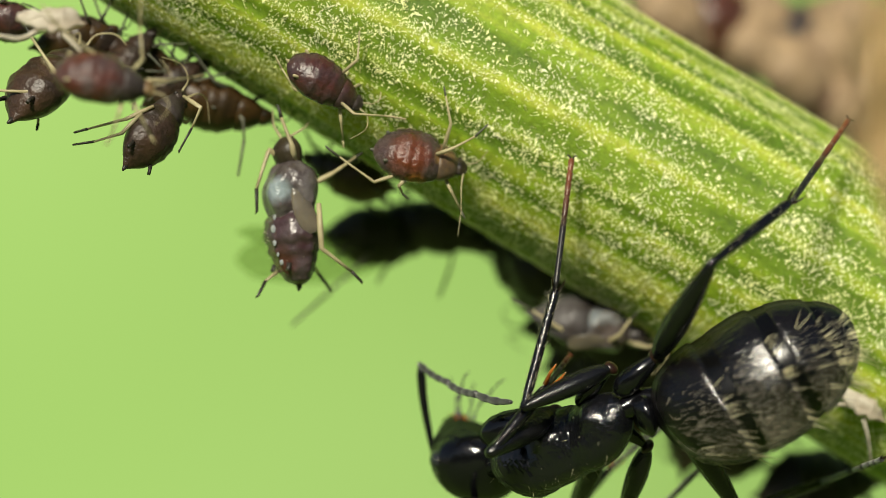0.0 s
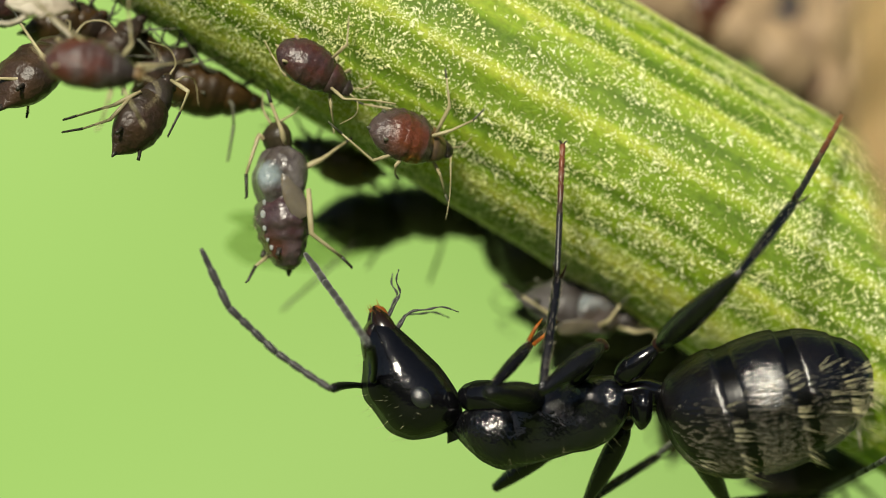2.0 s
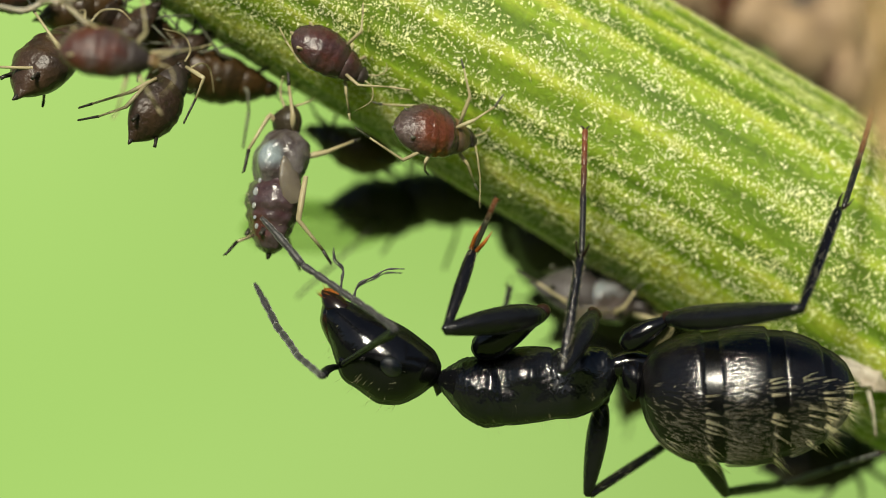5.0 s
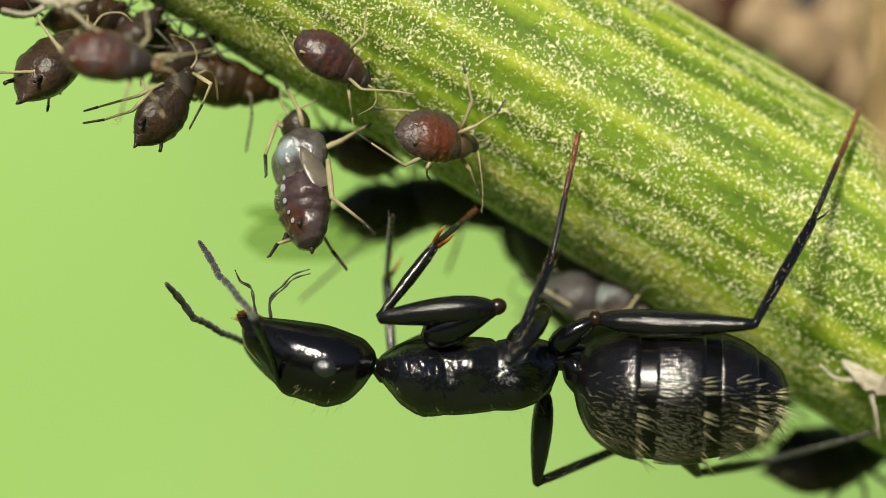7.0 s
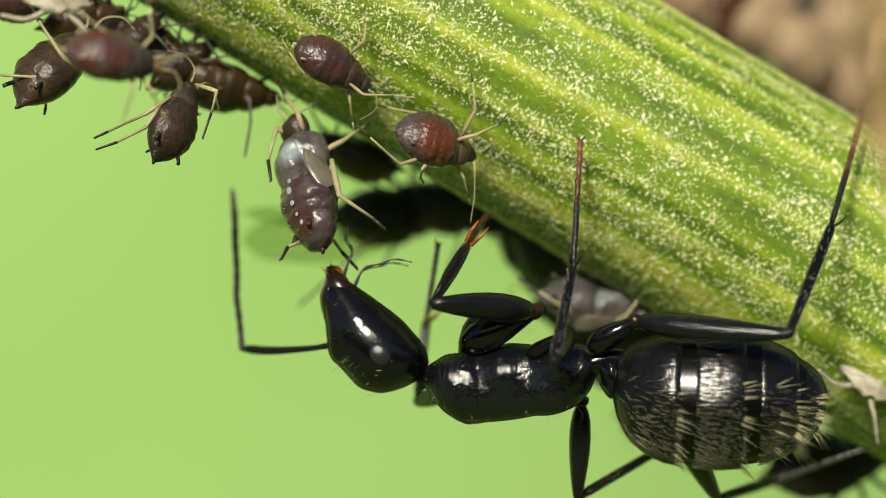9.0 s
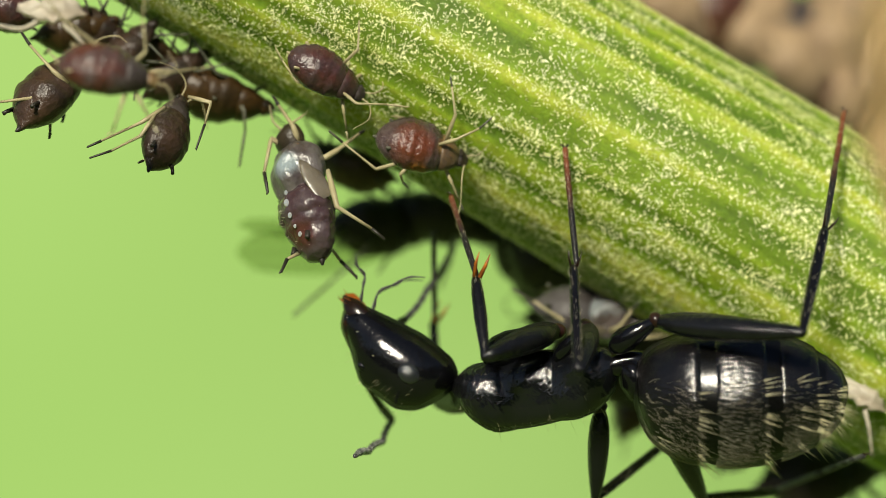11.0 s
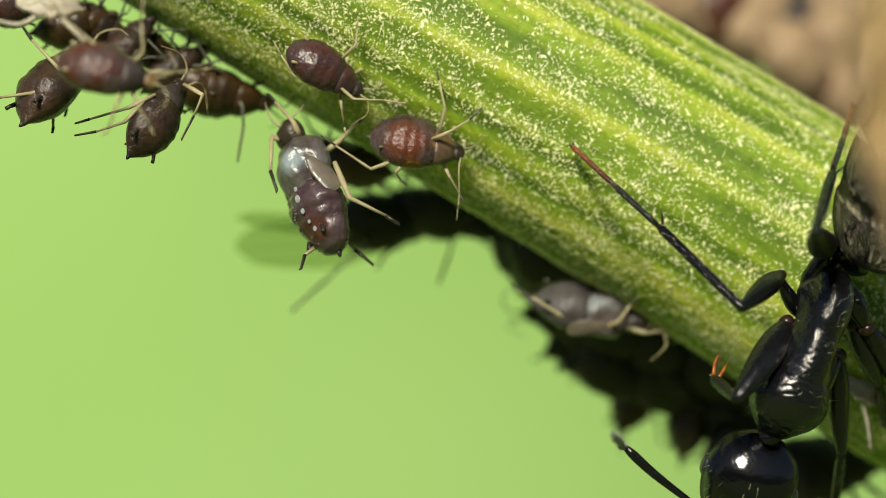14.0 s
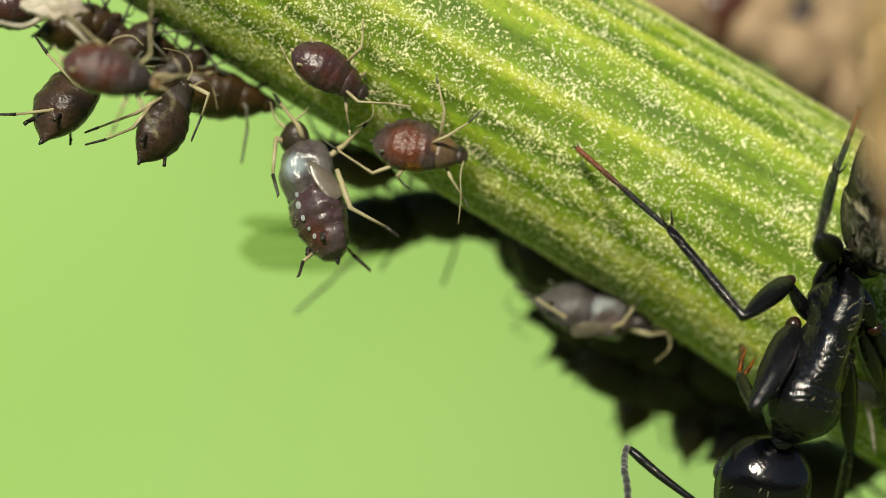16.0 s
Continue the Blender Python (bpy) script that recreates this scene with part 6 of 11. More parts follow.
    walk(ant_part["right_whip_1"], [
        (0, at(0.62, -1.03, -1.10, 0, 7, 171)), (0.125, at(0.83, -1.12, -1.32, 0, 16, 172)), (0.25, at(1.09, -1.22, -1.50, 1, 26, 174)),
        (0.375, at(1.40, -1.31, -1.64, 2, 35, 176)), (0.5, at(1.76, -1.39, -1.73, 3, 45, 178)), (0.6, at(1.80, -0.76, -2.02, -7, 52, 164)),
        (0.7, at(1.83, -0.11, -2.18, -23, 57, 145)), (0.8, at(1.84, 0.53, -2.18, -42, 59, 122)), (0.9, at(1.83, 1.12, -2.04, -60, 56, 100)),
        (1, at(1.81, 1.64, -1.76, -75, 51, 83)), (1.1, at(2.85, 1.66, -1.29, -80, 57, 76)), (1.2, at(3.64, 1.36, -0.53, -88, 63, 67)),
        (1.3, at(4.04, 0.76, 0.35, -100, 68, 54)), (1.4, at(3.99, -0.01, 1.16, -118, 72, 35)), (1.5, at(3.53, -0.82, 1.74, -142, 73, 10)),
        (1.6, at(3.52, -1.06, 1.62, -122, 62, 31)), (1.7, at(3.44, -1.26, 1.45, -115, 49, 40)), (1.8, at(3.28, -1.41, 1.24, -111, 37, 45)),
        (1.9, at(3.04, -1.50, 1.00, -109, 24, 49)), (2, at(2.74, -1.53, 0.75, -108, 11, 52)), (2.125, at(2.54, -1.64, 0.90, -109, 3, 48)),
        (2.25, at(2.31, -1.72, 1.04, -109, -4, 44)), (2.375, at(2.06, -1.77, 1.18, -108, -11, 40)), (2.5, at(1.80, -1.80, 1.31, -107, -18, 35)),
        (2.75, at(2.03, -1.79, 0.90, -106, -9, 30)), (3, at(2.25, -1.73, 0.48, -105, 1, 24)), (3.167, at(2.74, -1.85, 0.74, -105, -4, 20)),
        (3.333, at(3.19, -1.91, 0.99, -105, -10, 16)), (3.5, at(3.59, -1.89, 1.24, -104, -15, 12)), (3.667, at(3.35, -1.90, 0.83, -104, -10, 14)),
        (3.833, at(3.06, -1.83, 0.43, -105, -5, 16)), (4, at(2.74, -1.69, 0.03, -105, -1, 19)), (4.625, at(2.27, -1.69, -0.08, -105, 0, 20)),
        (5.25, at(1.80, -1.59, -0.15, -105, 1, 20)), (5.875, at(1.37, -1.40, -0.18, -105, 2, 21)), (6.5, at(0.99, -1.11, -0.16, -105, 2, 22)),
        (6.6, at(0.97, -1.13, -0.32, -104, 8, 28)), (6.7, at(0.92, -1.17, -0.47, -103, 14, 34)), (6.8, at(0.95, -1.11, -0.41, -103, 11, 33)),
        (6.9, at(0.97, -1.06, -0.33, -103, 7, 33)), (7, at(2.60, -1.34, -0.29, -97, 17, 62)), (7.125, at(2.29, -1.49, -0.23, -99, 17, 54)),
        (7.25, at(1.97, -1.58, -0.15, -102, 17, 45)), (7.375, at(1.65, -1.59, -0.03, -105, 17, 36)), (7.5, at(1.34, -1.53, 0.12, -107, 16, 27)),
        (7.6, at(0.54, -0.65, -0.28, -103, 20, 42)), (7.7, at(0.08, 0.42, -0.50, -97, 23, 57)), (7.8, at(0.01, 1.49, -0.49, -90, 25, 72)),
        (7.9, at(0.32, 2.32, -0.26, -84, 25, 88)), (8, at(0.90, 2.73, 0.12, -77, 23, 104)), (8.1, at(0.64, 2.23, -0.59, -91, 36, 77)),
        (8.2, at(0.45, 1.40, -1.04, -111, 41, 45)), (8.3, at(0.31, 0.37, -1.16, -132, 36, 12)), (8.4, at(0.19, -0.67, -0.95, -146, 24, -15)),
        (8.5, at(0.10, -1.57, -0.48, -152, 8, -37)), (8.6, at(0.23, -0.72, -0.96, -148, 8, -7)), (8.7, at(0.38, 0.27, -1.21, -144, 6, 23)),
        (8.8, at(0.53, 1.25, -1.16, -142, 2, 52)), (8.9, at(0.71, 2.08, -0.82, -142, -2, 82)), (9, at(0.93, 2.64, -0.22, -144, -6, 111)),
        (9.5, at(1.05, 2.55, -0.52, -144, 5, 106)), (10, at(1.18, 2.42, -0.82, -145, 15, 101)), (10.5, at(1.31, 2.27, -1.09, -147, 25, 95)),
        (11, at(1.44, 2.08, -1.35, -151, 35, 88)), (11.5, at(1.58, 1.86, -1.58, -156, 45, 80)), (11.6, at(1.82, 1.20, -1.92, -133, 58, 109)),
        (11.7, at(2.05, 0.34, -1.91, -94, 60, 154)), (11.8, at(2.24, -0.61, -1.55, -66, 49, -172)), (11.9, at(2.39, -1.52, -0.88, -53, 31, -153)),
        (12, at(2.48, -2.28, 0.01, -48, 12, -140)), (12.1, at(2.27, -2.66, -0.56, -47, 37, -136)), (12.2, at(2.06, -2.81, -0.98, -41, 61, -129)),
        (12.3, at(1.84, -2.73, -1.20, 7, 82, -79)), (12.4, at(1.59, -2.45, -1.20, 107, 68, 22)), (12.5, at(1.31, -2.00, -0.97, 116, 44, 32)),
        (12.6, at(0.85, -2.28, -1.17, 149, 45, 79)), (12.7, at(0.36, -2.52, -1.04, 173, 30, 116)), (12.8, at(0.02, -2.68, -0.60, -178, 8, 142)),
        (12.9, at(-0.05, -2.70, 0.00, -180, -16, 164)), (13, at(0.19, -2.59, 0.58, 167, -36, -167)), (13.167, at(0.29, -2.85, 0.63, 164, -35, -163)),
        (13.333, at(0.43, -3.09, 0.65, 162, -34, -158)), (13.5, at(0.60, -3.30, 0.66, 159, -32, -154)), (13.667, at(0.23, -3.09, 0.99, 162, -34, -159)),
        (13.833, at(-0.08, -2.80, 1.30, 166, -36, -165)), (14, at(-0.33, -2.44, 1.57, 170, -38, -171)), (14.25, at(-0.21, -2.62, 1.01, 170, -38, -172)),
        (14.5, at(-0.02, -2.69, 0.46, 170, -39, -172)), (15, at(0.22, -2.73, 0.92, 172, -38, -175)), (15.25, at(-0.04, -2.56, 1.17, 173, -43, -177)),
        (15.5, at(-0.26, -2.34, 1.41, 175, -47, -180)), (15.75, at(0.15, -2.36, 1.43, -173, -57, 165)), (16, at(0.60, -2.34, 1.43, -152, -63, 141)),
    ])
    walk(ant_part["right_whip_2"], [
        (0, at(-0.47, -0.84, -1.24, 0, 11, 167)), (0.125, at(-0.24, -0.97, -1.63, 0, 19, 166)), (0.25, at(0.09, -1.11, -1.99, -1, 27, 165)),
        (0.375, at(0.49, -1.24, -2.29, -1, 35, 164)), (0.5, at(0.96, -1.36, -2.52, -2, 43, 163)), (0.6, at(1.14, -0.57, -2.91, -11, 48, 150)),
        (0.7, at(1.33, 0.24, -3.12, -23, 52, 135)), (0.8, at(1.53, 1.02, -3.14, -36, 53, 118)), (0.9, at(1.72, 1.73, -2.97, -50, 52, 101)),
        (1, at(1.90, 2.34, -2.62, -62, 49, 85)), (1.1, at(2.99, 2.25, -2.23, -63, 63, 84)), (1.2, at(3.83, 1.83, -1.53, -67, 77, 80)),
        (1.3, at(4.28, 1.10, -0.69, 171, 88, -42)), (1.4, at(4.28, 0.19, 0.10, 126, 75, -87)), (1.5, at(3.85, -0.76, 0.67, 123, 61, -90)),
        (1.6, at(3.98, -0.79, 0.63, 164, 73, -47)), (1.7, at(4.00, -0.79, 0.60, -138, 67, 14)), (1.8, at(3.91, -0.77, 0.57, -118, 50, 38)),
        (1.9, at(3.71, -0.73, 0.55, -111, 31, 48)), (2, at(3.42, -0.66, 0.54, -108, 12, 55)), (2.125, at(3.28, -0.81, 0.83, -111, 6, 41)),
        (2.25, at(3.11, -0.94, 1.11, -111, 1, 27)), (2.375, at(2.91, -1.07, 1.39, -111, -5, 13)), (2.5, at(2.67, -1.18, 1.66, -109, -11, -1)),
        (2.75, at(3.00, -1.24, 1.07, -109, 2, 4)), (3, at(3.27, -1.27, 0.46, -109, 15, 8)), (3.167, at(3.79, -1.47, 0.82, -110, 9, 3)),
        (3.333, at(4.25, -1.60, 1.18, -110, 4, -1)), (3.5, at(4.65, -1.67, 1.52, -110, -2, -6)), (3.667, at(4.42, -1.63, 1.03, -110, 0, 1)),
        (3.833, at(4.13, -1.51, 0.53, -110, 2, 7)), (4, at(3.80, -1.33, 0.05, -110, 3, 14)), (4.625, at(3.32, -1.32, -0.08, -110, 10, 9)),
        (5.25, at(2.85, -1.20, -0.17, -111, 16, 4)), (5.875, at(2.41, -0.99, -0.21, -113, 22, -1)), (6.5, at(2.03, -0.68, -0.20, -115, 29, -6)),
        (6.6, at(1.95, -0.62, -0.48, -116, 29, -7)), (6.7, at(1.83, -0.57, -0.74, -116, 30, -7)), (6.8, at(1.87, -0.50, -0.61, -110, 33, 4)),
        (6.9, at(1.90, -0.45, -0.48, -103, 34, 16)), (7, at(3.09, -0.39, -0.61, -84, 28, 54)), (7.125, at(2.92, -0.63, -0.57, -87, 29, 47)),
        (7.25, at(2.73, -0.82, -0.48, -90, 30, 41)), (7.375, at(2.51, -0.96, -0.35, -93, 31, 34)), (7.5, at(2.30, -1.04, -0.19, -97, 31, 28)),
        (7.6, at(1.33, 0.04, -0.67, -88, 30, 44)), (7.7, at(0.64, 1.28, -0.94, -81, 26, 60)), (7.8, at(0.32, 2.46, -0.96, -74, 21, 75)),
        (7.9, at(0.35, 3.33, -0.74, -70, 15, 89)), (8, at(0.65, 3.73, -0.32, -68, 8, 102)), (8.1, at(0.84, 3.12, -1.24, -73, 17, 76)),
        (8.2, at(1.05, 1.99, -1.77, -83, 22, 48)), (8.3, at(1.20, 0.55, -1.82, -94, 22, 18)), (8.4, at(1.18, -0.94, -1.40, -104, 17, -10)),
        (8.5, at(0.99, -2.23, -0.63, -110, 9, -37)), (8.6, at(1.33, -0.85, -1.11, -107, 3, -12)), (8.7, at(1.40, 0.70, -1.31, -107, -4, 12)),
        (8.8, at(1.22, 2.14, -1.20, -110, -10, 36)), (8.9, at(0.88, 3.19, -0.77, -116, -14, 62)), (9, at(0.53, 3.67, -0.10, -122, -15, 87)),
        (9.5, at(0.74, 3.62, -0.61, -122, -3, 85)), (10, at(0.98, 3.49, -1.11, -122, 10, 84)), (10.5, at(1.22, 3.28, -1.57, -123, 23, 82)),
        (11, at(1.47, 2.99, -1.99, -124, 35, 79)), (11.5, at(1.72, 2.65, -2.37, -126, 48, 76)), (11.6, at(1.63, 1.76, -2.88, -101, 61, 106)),
        (11.7, at(1.55, 0.58, -2.88, -61, 62, 151)), (11.8, at(1.51, -0.72, -2.39, -33, 50, -176)), (11.9, at(1.54, -1.96, -1.46, -21, 34, -158)),
        (12, at(1.64, -2.99, -0.23, -16, 15, -146)), (12.1, at(1.62, -3.28, -1.22, -16, 39, -146)), (12.2, at(1.72, -3.24, -1.96, -15, 63, -145)),
        (12.3, at(1.87, -2.88, -2.31, -5, 87, -134)), (12.4, at(1.98, -2.29, -2.24, 161, 69, 32)), (12.5, at(1.99, -1.57, -1.74, 162, 46, 33)),
        (12.6, at(1.00, -1.50, -1.97, -163, 47, 80)), (12.7, at(-0.06, -1.66, -1.60, -139, 32, 117)), (12.8, at(-0.85, -1.99, -0.76, -130, 9, 142)),
        (12.9, at(-1.09, -2.41, 0.30, -131, -15, 164)), (13, at(-0.69, -2.78, 1.25, -143, -37, -169)), (13.167, at(-0.58, -3.13, 1.28, -144, -33, -168)),
        (13.333, at(-0.43, -3.44, 1.28, -145, -30, -167)), (13.5, at(-0.25, -3.72, 1.26, -145, -27, -167)), (13.667, at(-0.63, -3.42, 1.63, -144, -30, -168)),
        (13.833, at(-0.96, -3.03, 1.96, -143, -34, -170)), (14, at(-1.20, -2.57, 2.26, -142, -37, -172)), (14.25, at(-1.08, -2.75, 1.71, -142, -38, -173)),
        (14.5, at(-0.89, -2.82, 1.16, -141, -39, -173)), (15, at(-0.65, -2.81, 1.61, -140, -39, -176)), (15.25, at(-0.86, -2.60, 1.92, -138, -44, -179)),
        (15.5, at(-1.03, -2.34, 2.23, -135, -48, 178)), (15.75, at(-0.45, -2.20, 2.37, -123, -56, 162)), (16, at(0.21, -2.02, 2.43, -105, -61, 141)),
    ])
    walk(ant_part["left_scape"], [
        (0, at(1.52, 0.38, 0.80, 0, 0, -161)), (0.25, at(1.52, 0.38, 0.80, 0, 2, -164)), (0.5, at(1.52, 0.38, 0.80, 0, 3, -166)),
        (0.6, at(1.52, 0.38, 0.80, -2, 13, -178)), (0.7, at(1.52, 0.38, 0.80, -6, 22, 169)), (0.8, at(1.52, 0.38, 0.80, -12, 31, 155)),
        (0.9, at(1.52, 0.38, 0.80, -22, 37, 138)), (1, at(1.52, 0.38, 0.80, -34, 41, 118)), (1.167, at(1.52, 0.38, 0.80, -35, 35, 116)),
        (1.333, at(1.52, 0.38, 0.80, -36, 29, 114)), (1.5, at(1.52, 0.38, 0.80, -37, 23, 113)), (1.6, at(1.52, 0.38, 0.80, -28, 10, 145)),
        (1.7, at(1.52, 0.38, 0.80, -26, -6, 175)), (1.8, at(1.52, 0.38, 0.80, -34, -20, -154)), (1.9, at(1.52, 0.38, 0.80, -49, -28, -118)),
        (2, at(1.52, 0.38, 0.80, -67, -26, -80)), (2.1, at(1.52, 0.38, 0.80, -82, -45, -55)), (2.2, at(1.52, 0.38, 0.80, -113, -55, -15)),
        (2.3, at(1.52, 0.38, 0.80, -147, -48, 28)), (2.4, at(1.52, 0.38, 0.80, -165, -30, 55)), (2.5, at(1.52, 0.38, 0.80, -171, -9, 73)),
        (2.625, at(1.52, 0.38, 0.80, -170, -19, 69)), (2.75, at(1.52, 0.38, 0.80, -168, -29, 64)), (2.875, at(1.52, 0.38, 0.80, -165, -39, 58)),
        (3, at(1.52, 0.38, 0.80, -160, -48, 51)), (3.125, at(1.52, 0.38, 0.80, -158, -36, 48)), (3.25, at(1.52, 0.38, 0.80, -157, -24, 47)),
        (3.375, at(1.52, 0.38, 0.80, -157, -12, 45)), (3.5, at(1.52, 0.38, 0.80, -156, 0, 44)), (3.6, at(1.52, 0.38, 0.80, -153, -16, 20)),
        (3.7, at(1.52, 0.38, 0.80, -143, -29, -7)), (3.8, at(1.52, 0.38, 0.80, -125, -35, -39)), (3.9, at(1.52, 0.38, 0.80, -106, -32, -73)),
        (4, at(1.52, 0.38, 0.80, -92, -22, -102)), (4.625, at(1.52, 0.38, 0.80, -96, -16, -92)), (5.25, at(1.52, 0.38, 0.80, -98, -9, -82)),
        (5.875, at(1.52, 0.38, 0.80, -99, -2, -73)), (6.5, at(1.52, 0.38, 0.80, -98, 5, -64)), (6.6, at(1.52, 0.38, 0.80, -98, 17, -64)),
        (6.7, at(1.52, 0.38, 0.80, -99, 30, -65)), (6.9, at(1.52, 0.38, 0.80, -101, 29, -69)), (7, at(1.52, 0.38, 0.80, -17, 16, 64)),
        (7.25, at(1.52, 0.38, 0.80, -14, 12, 75)), (7.5, at(1.52, 0.38, 0.80, -12, 8, 85)), (7.6, at(1.52, 0.38, 0.80, -13, 5, 80)),
        (7.7, at(1.52, 0.38, 0.80, -13, 2, 75)), (7.8, at(1.52, 0.38, 0.80, -13, -2, 70)), (7.9, at(1.52, 0.38, 0.80, -13, -5, 65)),
        (8, at(1.52, 0.38, 0.80, -12, -8, 61)), (8.167, at(1.52, 0.38, 0.80, -12, -11, 55)), (8.333, at(1.52, 0.38, 0.80, -10, -13, 49)),
        (8.5, at(1.52, 0.38, 0.80, -9, -15, 44)), (8.6, at(1.52, 0.38, 0.80, -10, -19, 45)), (8.7, at(1.52, 0.38, 0.80, -10, -22, 47)),
        (8.8, at(1.52, 0.38, 0.80, -11, -26, 49)), (8.9, at(1.52, 0.38, 0.80, -12, -29, 52)), (9, at(1.52, 0.38, 0.80, -13, -32, 54)),
        (9.227, at(1.52, 0.38, 0.80, -18, -31, 63)), (9.455, at(1.52, 0.38, 0.80, -22, -29, 71)), (9.682, at(1.52, 0.38, 0.80, -26, -27, 79)),
        (9.909, at(1.52, 0.38, 0.80, -29, -24, 87)), (10.136, at(1.52, 0.38, 0.80, -32, -21, 94)), (10.364, at(1.52, 0.38, 0.80, -35, -18, 101)),
        (10.591, at(1.52, 0.38, 0.80, -36, -14, 108)), (10.818, at(1.52, 0.38, 0.80, -38, -10, 115)), (11.045, at(1.52, 0.38, 0.80, -39, -6, 121)),
        (11.273, at(1.52, 0.38, 0.80, -39, -2, 128)), (11.5, at(1.52, 0.38, 0.80, -39, 2, 134)), (11.6, at(1.52, 0.38, 0.80, -39, 3, 142)),
        (11.7, at(1.52, 0.38, 0.80, -38, 4, 150)), (11.8, at(1.52, 0.38, 0.80, -38, 5, 158)), (11.9, at(1.52, 0.38, 0.80, -37, 6, 166)),
        (12, at(1.52, 0.38, 0.80, -36, 7, 174)), (12.1, at(1.52, 0.38, 0.80, -41, 25, 157)), (12.2, at(1.52, 0.38, 0.80, -54, 41, 134)),
        (12.3, at(1.52, 0.38, 0.80, -78, 50, 100)), (12.4, at(1.52, 0.38, 0.80, -108, 48, 62)), (12.5, at(1.52, 0.38, 0.80, -127, 35, 34)),
        (12.6, at(1.52, 0.38, 0.80, -115, 22, 59)), (12.7, at(1.52, 0.38, 0.80, -109, 7, 79)), (12.8, at(1.52, 0.38, 0.80, -110, -10, 99)),
        (12.9, at(1.52, 0.38, 0.80, -116, -25, 120)), (13, at(1.52, 0.38, 0.80, -130, -36, 146)), (13.5, at(1.52, 0.38, 0.80, -127, -38, 141)),
        (13.6, at(1.52, 0.38, 0.80, -113, -30, 117)), (13.7, at(1.52, 0.38, 0.80, -105, -19, 98)), (13.8, at(1.52, 0.38, 0.80, -102, -6, 81)),
        (13.9, at(1.52, 0.38, 0.80, -102, 8, 65)), (14, at(1.52, 0.38, 0.80, -106, 20, 48)), (14.5, at(1.52, 0.38, 0.80, -108, 23, 42)),
        (15, at(1.52, 0.38, 0.80, -108, 26, 44)), (15.5, at(1.52, 0.38, 0.80, -109, 26, 41)), (16, at(1.52, 0.38, 0.80, -111, 29, 37)),
    ])
